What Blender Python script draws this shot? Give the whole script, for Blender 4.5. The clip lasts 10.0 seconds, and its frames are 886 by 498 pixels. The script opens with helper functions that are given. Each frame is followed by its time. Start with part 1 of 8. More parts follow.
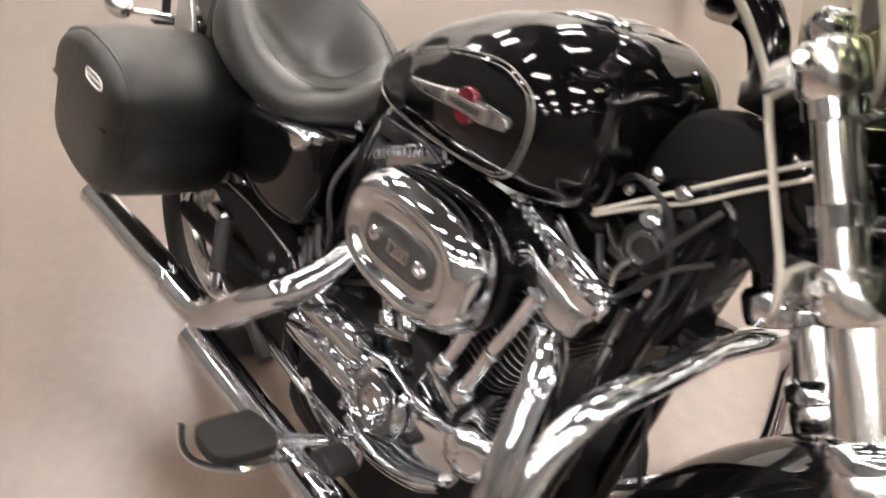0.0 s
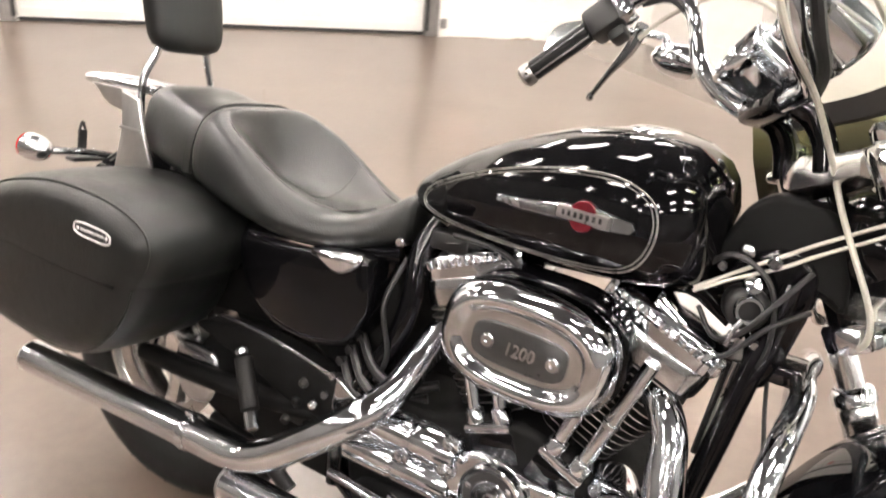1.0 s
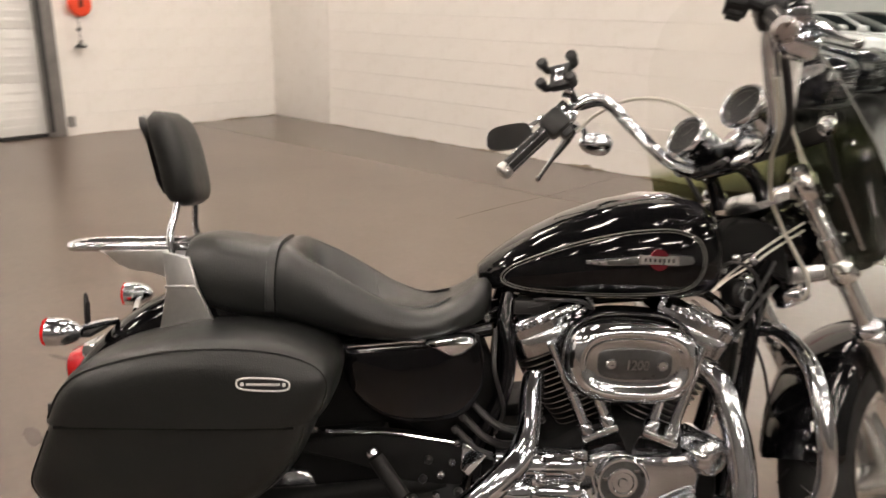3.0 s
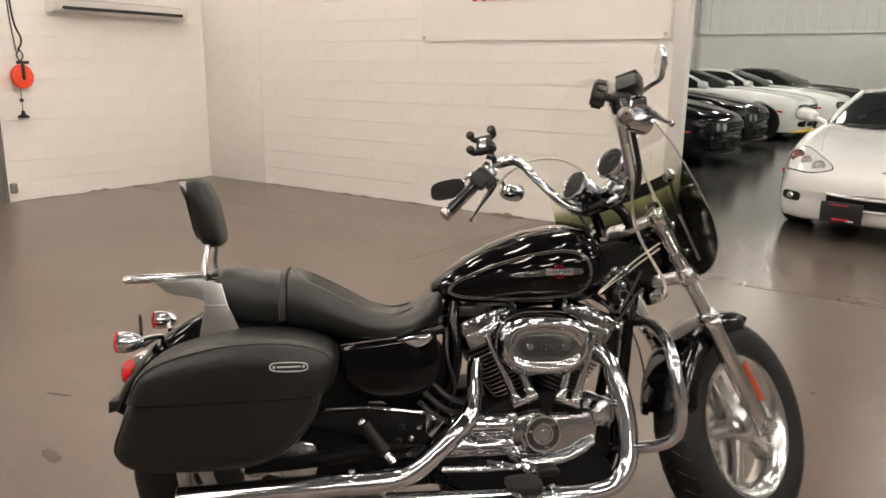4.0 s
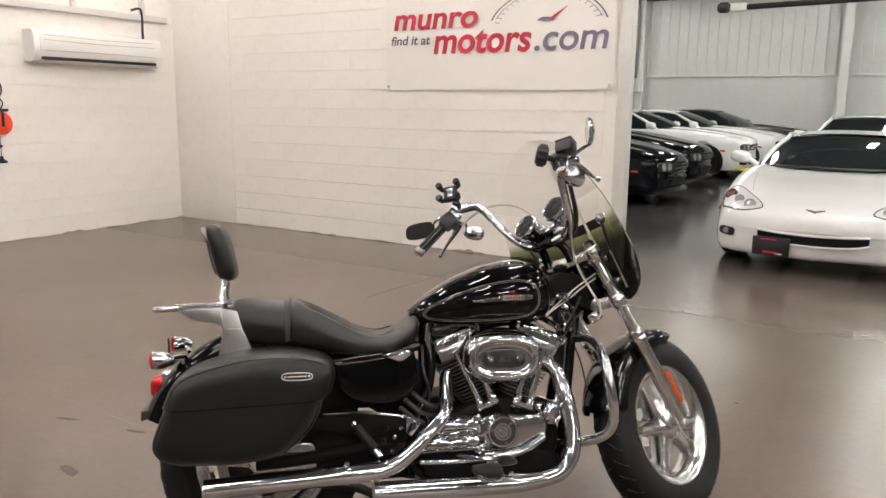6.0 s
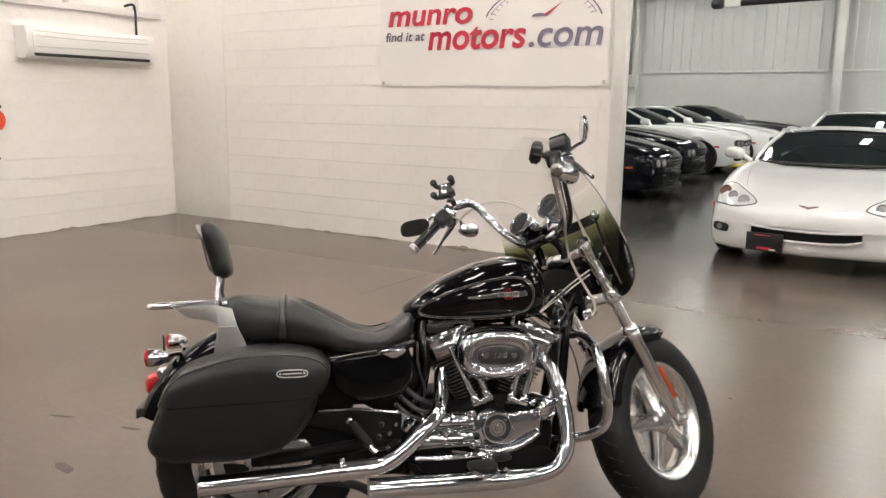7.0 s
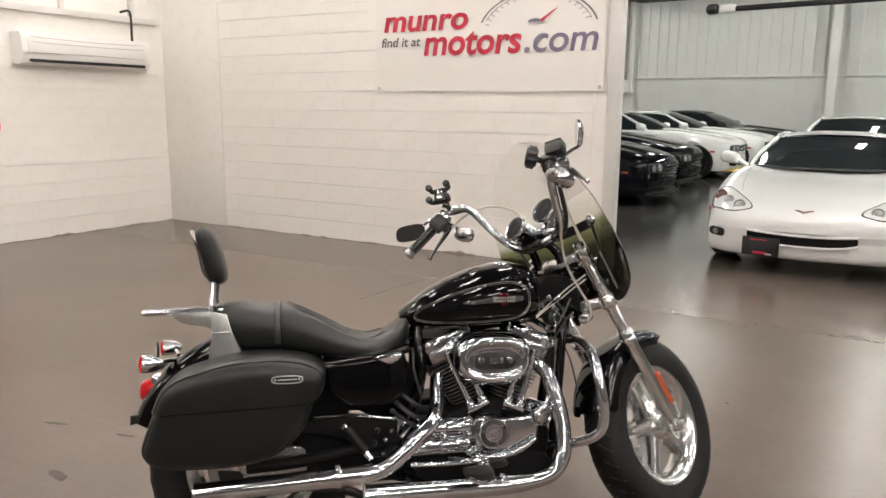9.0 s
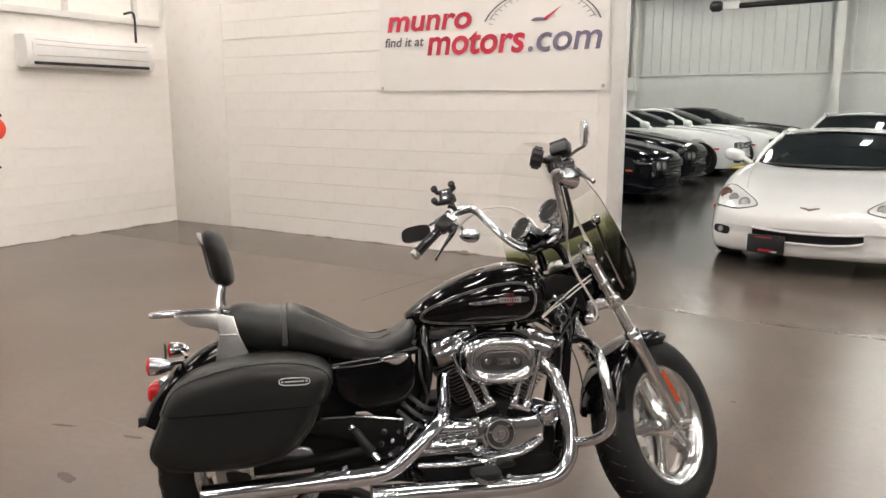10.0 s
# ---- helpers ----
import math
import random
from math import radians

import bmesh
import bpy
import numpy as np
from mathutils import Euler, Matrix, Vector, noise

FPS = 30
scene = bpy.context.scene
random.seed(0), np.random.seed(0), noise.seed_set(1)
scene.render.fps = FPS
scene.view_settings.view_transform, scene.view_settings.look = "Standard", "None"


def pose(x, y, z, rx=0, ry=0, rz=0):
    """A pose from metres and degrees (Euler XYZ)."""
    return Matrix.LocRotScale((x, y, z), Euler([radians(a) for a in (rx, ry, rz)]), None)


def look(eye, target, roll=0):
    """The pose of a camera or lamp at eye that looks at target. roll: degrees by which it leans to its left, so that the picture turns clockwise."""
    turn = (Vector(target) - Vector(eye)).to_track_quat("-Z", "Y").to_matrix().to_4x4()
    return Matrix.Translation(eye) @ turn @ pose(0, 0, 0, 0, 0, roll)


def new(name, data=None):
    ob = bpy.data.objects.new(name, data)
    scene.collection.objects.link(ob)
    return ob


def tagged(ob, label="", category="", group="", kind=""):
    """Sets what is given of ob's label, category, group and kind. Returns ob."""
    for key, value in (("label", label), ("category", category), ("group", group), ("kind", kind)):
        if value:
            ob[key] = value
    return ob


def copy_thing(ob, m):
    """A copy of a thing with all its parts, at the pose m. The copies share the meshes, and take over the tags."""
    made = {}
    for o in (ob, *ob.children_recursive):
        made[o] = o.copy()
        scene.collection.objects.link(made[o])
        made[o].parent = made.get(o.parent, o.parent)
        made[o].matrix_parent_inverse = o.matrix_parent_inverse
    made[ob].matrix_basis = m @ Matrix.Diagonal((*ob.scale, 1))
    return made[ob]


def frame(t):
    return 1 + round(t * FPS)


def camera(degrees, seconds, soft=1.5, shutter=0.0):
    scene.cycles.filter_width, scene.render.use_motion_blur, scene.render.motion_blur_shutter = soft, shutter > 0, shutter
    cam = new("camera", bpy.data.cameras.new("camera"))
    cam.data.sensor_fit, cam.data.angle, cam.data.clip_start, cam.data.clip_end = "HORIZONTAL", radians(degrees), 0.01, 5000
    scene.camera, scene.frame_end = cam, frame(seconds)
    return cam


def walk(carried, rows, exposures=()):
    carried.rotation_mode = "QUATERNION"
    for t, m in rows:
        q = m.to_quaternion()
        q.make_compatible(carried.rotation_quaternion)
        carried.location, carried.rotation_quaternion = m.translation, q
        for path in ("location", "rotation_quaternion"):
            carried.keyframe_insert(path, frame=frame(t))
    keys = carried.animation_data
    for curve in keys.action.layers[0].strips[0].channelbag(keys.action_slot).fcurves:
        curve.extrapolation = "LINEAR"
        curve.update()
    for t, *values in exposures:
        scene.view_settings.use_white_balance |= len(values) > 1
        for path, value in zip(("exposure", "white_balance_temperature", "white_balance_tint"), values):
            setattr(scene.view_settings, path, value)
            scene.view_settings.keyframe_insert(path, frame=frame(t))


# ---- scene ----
from mathutils.bvhtree import BVHTree

cam = camera(60.9, 10.0, 1.5, 0.5)
PATH = [
    (0, (0.006, 0.439, 1.125), (-1.713, 0.374, 0.104), 5.1),
    (0.5, (0.027, 0.170, 1.173), (-1.713, 0.439, 0.224), 3.5),
    (1, (0.011, -0.027, 1.176), (-1.721, 0.558, 0.366), 4.9),
    (1.5, (-0.113, -0.274, 1.195), (-1.771, 0.619, 0.523), 6.6),
    (2, (-0.124, -0.515, 1.240), (-1.661, 0.602, 0.616), 6.6),
    (2.5, (-0.156, -0.704, 1.263), (-1.556, 0.571, 0.618), 4.9),
    (3, (-0.225, -0.854, 1.278), (-1.456, 0.600, 0.670), 1.5),
    (3.2, (-0.201, -0.952, 1.303), (-1.363, 0.574, 0.737), 1.0),
    (4.3, (0.148, -1.439, 1.380), (-0.955, 0.167, 0.928), 0.8),
    (4.5, (0.186, -1.482, 1.394), (-0.932, 0.117, 0.955), 0.8),
    (5, (0.238, -1.632, 1.430), (-0.832, 0.016, 1.056), 1.4),
    (5.5, (0.265, -1.725, 1.446), (-0.774, -0.056, 1.080), 0.9),
    (7, (0.272, -1.738, 1.455), (-0.741, -0.056, 1.074), 0.6),
    (7.5, (0.281, -1.739, 1.458), (-0.729, -0.052, 1.090), 0.5),
    (8, (0.281, -1.740, 1.457), (-0.724, -0.050, 1.093), 0.4),
    (8.5, (0.276, -1.735, 1.457), (-0.730, -0.045, 1.096), 0.4),
    (9, (0.272, -1.731, 1.453), (-0.735, -0.042, 1.086), 0.5),
    (9.5, (0.268, -1.731, 1.455), (-0.741, -0.045, 1.080), 0.2),
    (10, (0.268, -1.735, 1.460), (-0.748, -0.052, 1.090), 0.1),
]
EXPOSURES = [(0, 0.75, 6550, 14), (0.5, 0.97, 6600, 16), (1.0, 1.06, 6500, 13), (1.5, 0.52, 6500, 13), (2.0, 0.17, 6850, 14), (2.6, 0.05, 6900, 14), (3.2, 0.05, 6900, 14), (4.5, -0.25, 6780, 13), (5.0, -0.2, 6620, 13), (5.5, -0.12, 6500, 13), (7.0, -0.06, 6450, 12), (10, -0.06, 6450, 12)]
walk(cam, [(t, look(eye, target, roll)) for t, eye, target, roll in PATH], EXPOSURES)

# ---- world and light ----
world = bpy.data.worlds.new("world")
scene.world = world
world.use_nodes = True
bg = world.node_tree.nodes["Background"]
bg.inputs[0].default_value = (0.9, 0.95, 1.0, 1)
bg.inputs[1].default_value = 0.02
LAMP = 68.0          # brightness of the ceiling tubes

# ---- materials ----
def nodes_of(name):
    m = bpy.data.materials.new(name)
    m.use_nodes = True
    return m, m.node_tree.nodes, m.node_tree.links, m.node_tree.nodes["Principled BSDF"]


def noise_tex(n, l, scale, detail=4.0, rough=0.55):
    co = n.new("ShaderNodeTexCoord")
    t = n.new("ShaderNodeTexNoise")
    t.inputs["Scale"].default_value, t.inputs["Detail"].default_value = scale, detail
    t.inputs["Roughness"].default_value = rough
    l.new(co.outputs["Object"], t.inputs["Vector"])
    return t


def ramp(n, l, src, c0, c1, p0=0.3, p1=0.7):
    r = n.new("ShaderNodeValToRGB")
    r.color_ramp.elements[0].position, r.color_ramp.elements[1].position = p0, p1
    r.color_ramp.elements[0].color, r.color_ramp.elements[1].color = (*c0, 1), (*c1, 1)
    l.new(src, r.inputs[0])
    return r


def bump(n, l, src, b, strength=0.2, dist=0.002, prev=None):
    k = n.new("ShaderNodeBump")
    k.inputs["Strength"].default_value, k.inputs["Distance"].default_value = strength, dist
    l.new(src, k.inputs["Height"])
    if prev:
        l.new(prev.outputs[0], k.inputs["Normal"])
    l.new(k.outputs[0], b.inputs["Normal"])
    return k


def surface(name, col, rough=0.5, metal=0.0, var=0.15, scale=30.0, bumps=0.0, bscale=200.0, rvar=0.1, coat=0.0, ior=1.5):
    """A surface with two scales of tone, uneven gloss and fine relief."""
    m, n, l, b = nodes_of(name)
    big, small = noise_tex(n, l, scale * 0.15, 3), noise_tex(n, l, scale, 5)
    mix = n.new("ShaderNodeMix")
    mix.data_type = "FLOAT"
    mix.inputs[0].default_value = 0.5
    l.new(big.outputs[0], mix.inputs[2]), l.new(small.outputs[0], mix.inputs[3])
    lo = tuple(c * (1 - var) for c in col)
    hi = tuple(min(1, c * (1 + var)) for c in col)
    l.new(ramp(n, l, mix.outputs[0], lo, hi).outputs[0], b.inputs["Base Color"])
    rr = n.new("ShaderNodeMapRange")
    rr.inputs[1].default_value, rr.inputs[2].default_value = 0.3, 0.7
    rr.inputs[3].default_value, rr.inputs[4].default_value = max(0.0, rough - rvar), min(1, rough + rvar)
    l.new(mix.outputs[0], rr.inputs[0]), l.new(rr.outputs[0], b.inputs["Roughness"])
    b.inputs["Metallic"].default_value, b.inputs["IOR"].default_value = metal, ior
    b.inputs["Coat Weight"].default_value, b.inputs["Coat Roughness"].default_value = coat, 0.03
    if bumps:
        bump(n, l, noise_tex(n, l, bscale, 4).outputs[0], b, bumps)
    return m


CHROME = surface("chrome", (0.74, 0.765, 0.80), 0.085, 1.0, 0.06, 25, 0.03, 60, 0.03)
CHROME_DULL = surface("worn_chrome", (0.60, 0.615, 0.635), 0.16, 1.0, 0.12, 60, 0.05, 120, 0.06)
ALU = surface("cast_aluminium", (0.70, 0.70, 0.69), 0.32, 1.0, 0.10, 80, 0.03, 300, 0.06)
WHEEL_ALU = surface("polished_aluminium", (0.80, 0.80, 0.79), 0.20, 1.0, 0.05, 30, 0.0, 60, 0.05)
FORK_ALU = surface("polished_fork_alloy", (0.86, 0.86, 0.85), 0.19, 1.0, 0.06, 30, 0.02, 60, 0.04)
STEEL = surface("bare_steel", (0.42, 0.41, 0.40), 0.32, 1.0, 0.15, 80, 0.1, 300)
PAINT = surface("black_gloss_paint", (0.0025, 0.0025, 0.003), 0.06, 0.0, 0.3, 20, 0.008, 30, 0.03, 0.0)
PAINT.node_tree.nodes["Principled BSDF"].inputs["Specular IOR Level"].default_value = 0.34
ENGINE_BLACK = surface("black_powder_coat", (0.006, 0.006, 0.006), 0.38, 0.0, 0.3, 90, 0.25, 400, 0.08)
PLASTIC = surface("black_plastic", (0.008, 0.008, 0.0085), 0.42, 0.0, 0.25, 70, 0.15, 500, 0.1)
MATTE_BLACK = surface("matte_black", (0.004, 0.004, 0.004), 0.65, 0.0, 0.3, 60, 0.1, 300, 0.1)
MATTE_BLACK.node_tree.nodes["Principled BSDF"].inputs["Specular IOR Level"].default_value = 0.15
RUBBER = surface("tyre_rubber", (0.007, 0.0068, 0.0066), 0.62, 0.0, 0.3, 40, 0.3, 250, 0.1)
RED = surface("red_lens", (0.50, 0.008, 0.010), 0.16, 0.0, 0.1, 60, 0.05, 200, 0.04, 0.1)
ORANGE = surface("orange_reflector", (0.36, 0.062, 0.018), 0.2, 0.0, 0.12, 200, 0.3, 500, 0.05, 0.5)
EMBLEM_RED = surface("emblem_red", (0.11, 0.006, 0.012), 0.2, 0.3, 0.1, 200, 0.05, 300, 0.05, 0.4)
INSERT = surface("dark_grey_enamel", (0.045, 0.045, 0.045), 0.32, 0.3, 0.2, 120, 0.1, 300, 0.08)
BADGE_SILVER = surface("badge_silver", (0.62, 0.62, 0.61), 0.4, 0.2, 0.1, 100)
ENAMEL = surface("grey_enamel", (0.17, 0.17, 0.17), 0.26, 0.7, 0.4, 120, 0.2, 300, 0.08)
PIN = surface("grey_pinstripe", (0.22, 0.216, 0.205), 0.3, 0.4, 0.1, 60)
CABLE = surface("pale_braided_cable", (0.60, 0.58, 0.51), 0.38, 0.35, 0.06, 200, 0.08, 900)
HOOK_RED = surface("red_orange_enamel", (0.80, 0.075, 0.028), 0.35, 0.0, 0.12, 40, 0.05, 200, 0.1)
AC_WHITE = surface("white_abs_plastic", (0.80, 0.79, 0.76), 0.35, 0.0, 0.03, 20, 0.03, 200, 0.05)
AC_GREY = surface("shaded_abs_plastic", (0.50, 0.48, 0.45), 0.4, 0.0, 0.05, 20)
DOOR_WHITE = surface("white_door_panel", (0.76, 0.75, 0.72), 0.4, 0.0, 0.05, 8, 0.08, 120, 0.08)
FRAME_GREY = surface("grey_steel_jamb", (0.20, 0.19, 0.18), 0.5, 0.2, 0.25, 20, 0.15, 150, 0.1)
DARK_RUBBER = surface("black_seal", (0.02, 0.02, 0.02), 0.7, 0, 0.3, 40, 0.2, 200)
BANNER = surface("banner_vinyl", (0.78, 0.755, 0.715), 0.45, 0.0, 0.02, 6, 0.05, 8, 0.06)
INK_RED = surface("banner_red_ink", (0.44, 0.013, 0.038), 0.45, 0, 0.03, 20)
INK_GREY = surface("banner_grey_ink", (0.155, 0.135, 0.20), 0.45, 0, 0.03, 20)
INK_DARK = surface("banner_dark_ink", (0.10, 0.095, 0.11), 0.45, 0, 0.03, 20)
CAR_WHITE = surface("white_car_paint", (0.80, 0.80, 0.79), 0.18, 0, 0.02, 5, 0.01, 20, 0.04, 0.9)
CAR_GREY = surface("dark_grey_car_paint", (0.030, 0.030, 0.030), 0.25, 0, 0.1, 5, 0.01, 20, 0.03, 0.0)
CAR_BLACK = surface("black_car_paint", (0.004, 0.004, 0.006), 0.10, 0, 0.2, 5, 0.01, 20, 0.03, 0.0)
CAR_BLACK.node_tree.nodes["Principled BSDF"].inputs["Specular IOR Level"].default_value = 0.20
RUBBER.node_tree.nodes["Principled BSDF"].inputs["Specular IOR Level"].default_value = 0.25
CAR_GLASS = surface("tinted_car_glass", (0.012, 0.015, 0.016), 0.05, 0, 0.2, 5, 0.0, 20, 0.02, 0.0)
CAR_GLASS.node_tree.nodes["Principled BSDF"].inputs["Specular IOR Level"].default_value = 0.30
LAMP_GLASS = surface("headlamp_lens", (0.42, 0.43, 0.42), 0.1, 0.5, 0.25, 40, 0.1, 60, 0.05, 0.8)
COLUMN = surface("painted_steel_column", (0.66, 0.65, 0.62), 0.5, 0, 0.06, 15, 0.06, 100)
YELLOW = surface("yellow_tape", (0.7, 0.5, 0.03), 0.5, 0, 0.1, 40)


def leather_mat(name, col, rough, spec=0.24):
    m, n, l, b = nodes_of(name)
    co = n.new("ShaderNodeTexCoord")
    v = n.new("ShaderNodeTexVoronoi")
    v.inputs["Scale"].default_value = 420
    l.new(co.outputs["Object"], v.inputs["Vector"])
    big, small = noise_tex(n, l, 5, 4), noise_tex(n, l, 60, 5)
    l.new(ramp(n, l, big.outputs[0], tuple(c * 0.75 for c in col), tuple(c * 1.3 for c in col)).outputs[0], b.inputs["Base Color"])
    b.inputs["Specular IOR Level"].default_value = spec
    rr = n.new("ShaderNodeMapRange")
    rr.inputs[3].default_value, rr.inputs[4].default_value = rough - 0.08, rough + 0.1
    l.new(small.outputs[0], rr.inputs[0]), l.new(rr.outputs[0], b.inputs["Roughness"])
    k = bump(n, l, v.outputs[0], b, 0.22, 0.0012)
    bump(n, l, small.outputs[0], b, 0.15, 0.003, k)
    return m


LEATHER = leather_mat("black_leather", (0.0066, 0.0070, 0.0066), 0.38, 0.36)
SEAT_VINYL = leather_mat("black_seat_vinyl", (0.0125, 0.0133, 0.0128), 0.32, 0.45)


def glass_mat(name, col, gloss=0.3, transp=0.8, ior=1.45):
    """Thin clear sheet: mostly see-through, with real gloss on top."""
    m, n, l, b = nodes_of(name)
    b.inputs["Base Color"].default_value = (*col, 1)
    b.inputs["Roughness"].default_value, b.inputs["IOR"].default_value = 0.03, ior
    tr, mix, lw = n.new("ShaderNodeBsdfTransparent"), n.new("ShaderNodeMixShader"), n.new("ShaderNodeBsdfGlossy")
    tr.inputs[0].default_value = (*col, 1)
    lw.inputs["Roughness"].default_value = 0.03
    fr = n.new("ShaderNodeFresnel")
    fr.inputs[0].default_value = ior
    mix.inputs[0].default_value = 1 - transp
    sc = n.new("ShaderNodeMath")
    sc.operation = "MULTIPLY"
    sc.inputs[1].default_value = gloss
    l.new(fr.outputs[0], sc.inputs[0]), l.new(sc.outputs[0], mix.inputs[0])
    l.new(tr.outputs[0], mix.inputs[1]), l.new(lw.outputs[0], mix.inputs[2])
    l.new(mix.outputs[0], n["Material Output"].inputs[0])
    return m


EDGE = surface("shield_edge_grey", (0.16, 0.16, 0.15), 0.3, 0.0, 0.1, 60)
CLEAR = glass_mat("clear_windshield", (0.965, 0.965, 0.955))
SMOKE = glass_mat("smoked_windshield", (0.40, 0.42, 0.25), 0.06)
GAUGE_GLASS = glass_mat("gauge_glass", (0.9, 0.9, 0.9), 0.02)


def wall_mat():
    m, n, l, b = nodes_of("white_painted_block")
    big, mid, fine = noise_tex(n, l, 0.8, 4), noise_tex(n, l, 9, 6, 0.65), noise_tex(n, l, 160, 5)
    oi = n.new("ShaderNodeObjectInfo")
    hsv = n.new("ShaderNodeHueSaturation")
    vr = n.new("ShaderNodeMapRange")
    vr.inputs[3].default_value, vr.inputs[4].default_value = 0.99, 1.005
    l.new(oi.outputs["Random"], vr.inputs[0]), l.new(vr.outputs[0], hsv.inputs["Value"])
    mx = n.new("ShaderNodeMix")
    mx.data_type = "RGBA"
    mx.inputs[0].default_value = 0.4
    l.new(ramp(n, l, big.outputs[0], (0.765, 0.735, 0.685), (0.835, 0.81, 0.765)).outputs[0], mx.inputs[6])
    l.new(ramp(n, l, mid.outputs[0], (0.70, 0.665, 0.60), (0.845, 0.82, 0.78), 0.25, 0.5).outputs[0], mx.inputs[7])
    l.new(mx.outputs[2], hsv.inputs["Color"]), l.new(hsv.outputs[0], b.inputs["Base Color"])
    b.inputs["Roughness"].default_value = 0.42
    k = bump(n, l, mid.outputs[0], b, 0.12, 0.004)
    bump(n, l, fine.outputs[0], b, 0.3, 0.0015, k)
    return m


WALL = wall_mat()


def floor_mat():
    """Sealed concrete: mottled brown-grey, with an uneven sheen; shade of the rear hall is painted in as darker grey.
    """
    m, n, l, b = nodes_of("sealed_concrete")
    big, mid = noise_tex(n, l, 0.45, 5, 0.6), noise_tex(n, l, 2.4, 7, 0.6)
    mx = n.new("ShaderNodeMix")
    mx.data_type = "RGBA"
    mx.inputs[0].default_value = 0.45
    l.new(ramp(n, l, big.outputs[0], (0.098, 0.073, 0.059), (0.138, 0.107, 0.088)).outputs[0], mx.inputs[6])
    l.new(ramp(n, l, mid.outputs[0], (0.102, 0.077, 0.062), (0.134, 0.104, 0.085)).outputs[0], mx.inputs[7])
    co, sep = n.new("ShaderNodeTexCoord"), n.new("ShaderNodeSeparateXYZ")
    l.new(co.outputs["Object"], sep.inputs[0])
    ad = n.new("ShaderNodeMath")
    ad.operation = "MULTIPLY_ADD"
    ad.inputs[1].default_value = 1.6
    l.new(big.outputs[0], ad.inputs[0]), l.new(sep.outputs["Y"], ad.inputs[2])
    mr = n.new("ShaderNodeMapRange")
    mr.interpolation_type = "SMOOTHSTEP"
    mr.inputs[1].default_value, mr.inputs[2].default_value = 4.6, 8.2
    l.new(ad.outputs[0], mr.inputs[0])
    # painted shade: the colour goes darker and greyer with y, into the rear hall
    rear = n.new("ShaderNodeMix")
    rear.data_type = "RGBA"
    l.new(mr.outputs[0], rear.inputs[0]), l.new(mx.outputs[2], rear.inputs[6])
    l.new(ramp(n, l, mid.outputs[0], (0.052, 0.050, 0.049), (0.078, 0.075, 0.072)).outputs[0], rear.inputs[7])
    spots, wear = noise_tex(n, l, 3.1, 2, 0.5), noise_tex(n, l, 0.7, 2, 0.5)
    dirt = n.new("ShaderNodeMix")
    dirt.data_type, dirt.blend_type = "RGBA", "MULTIPLY"
    dirt.inputs[0].default_value = 1.0
    l.new(rear.outputs[2], dirt.inputs[6])
    l.new(ramp(n, l, spots.outputs[0], (0.86, 0.85, 0.84), (1, 1, 1), 0.22, 0.40).outputs[0], dirt.inputs[7])
    worn = n.new("ShaderNodeMix")
    worn.data_type, worn.blend_type = "RGBA", "MULTIPLY"
    worn.inputs[0].default_value = 1.0
    l.new(dirt.outputs[2], worn.inputs[6])
    l.new(ramp(n, l, wear.outputs[0], (0.86, 0.85, 0.84), (1.06, 1.06, 1.05), 0.32, 0.66).outputs[0], worn.inputs[7])
    grit = n.new("ShaderNodeMix")
    grit.data_type, grit.blend_type = "RGBA", "MULTIPLY"
    grit.inputs[0].default_value = 1.0
    l.new(worn.outputs[2], grit.inputs[6])
    l.new(ramp(n, l, noise_tex(n, l, 26, 5, 0.6).outputs[0], (0.90, 0.895, 0.89), (1.08, 1.08, 1.08), 0.30, 0.70).outputs[0], grit.inputs[7])
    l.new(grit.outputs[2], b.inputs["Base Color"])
    sheen = n.new("ShaderNodeMapRange")
    sheen.interpolation_type = "SMOOTHSTEP"
    for k, v in zip((1, 2, 3, 4), (2.6, 7.5, 0.29, 0.16)):
        sheen.inputs[k].default_value = v
    l.new(sep.outputs["Y"], sheen.inputs[0])
    l.new(sheen.outputs[0], b.inputs["Roughness"])
    b.inputs["Specular IOR Level"].default_value = 0.5
    return m


FLOOR = floor_mat()


def glow_mat(name, col, strength):
    m, n, l, b = nodes_of(name)
    b.inputs["Base Color"].default_value = (0.8, 0.8, 0.8, 1)
    b.inputs["Emission Color"].default_value, b.inputs["Emission Strength"].default_value = (*col, 1), strength
    return m


TUBE_GLOW = glow_mat("fluorescent_tube", (1.0, 0.93, 0.86), LAMP)
TUBE_COOL = glow_mat("cool_fluorescent_tube", (0.955, 0.965, 0.885), LAMP * 1.75)
PANEL_MAT = surface("liner_panel", (0.62, 0.62, 0.60), 0.4, 0.0, 0.05, 6, 0.05, 60)
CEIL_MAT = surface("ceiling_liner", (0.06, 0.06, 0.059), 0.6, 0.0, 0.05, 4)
FAR_MAT = surface("dark_unseen_wall", (0.09, 0.086, 0.082), 0.6, 0.0, 0.08, 3)

# ---- modelling helpers ----
def finish(bm, name, mat, parent=None, label="", sharp=38, m=None):
    if m is not None:
        bm.transform(m)
    bmesh.ops.remove_doubles(bm, verts=bm.verts, dist=1e-6)
    bmesh.ops.recalc_face_normals(bm, faces=bm.faces)
    me = bpy.data.meshes.new(name)
    bm.to_mesh(me)
    bm.free()
    for mm in (mat if isinstance(mat, (list, tuple)) else [mat]):
        me.materials.append(mm)
    me.polygons.foreach_set("use_smooth", [True] * len(me.polygons))
    me.set_sharp_from_angle(angle=radians(sharp))
    ob = new(name, me)
    if parent:
        ob.parent = parent
    if label:
        ob["label"] = label
    return ob


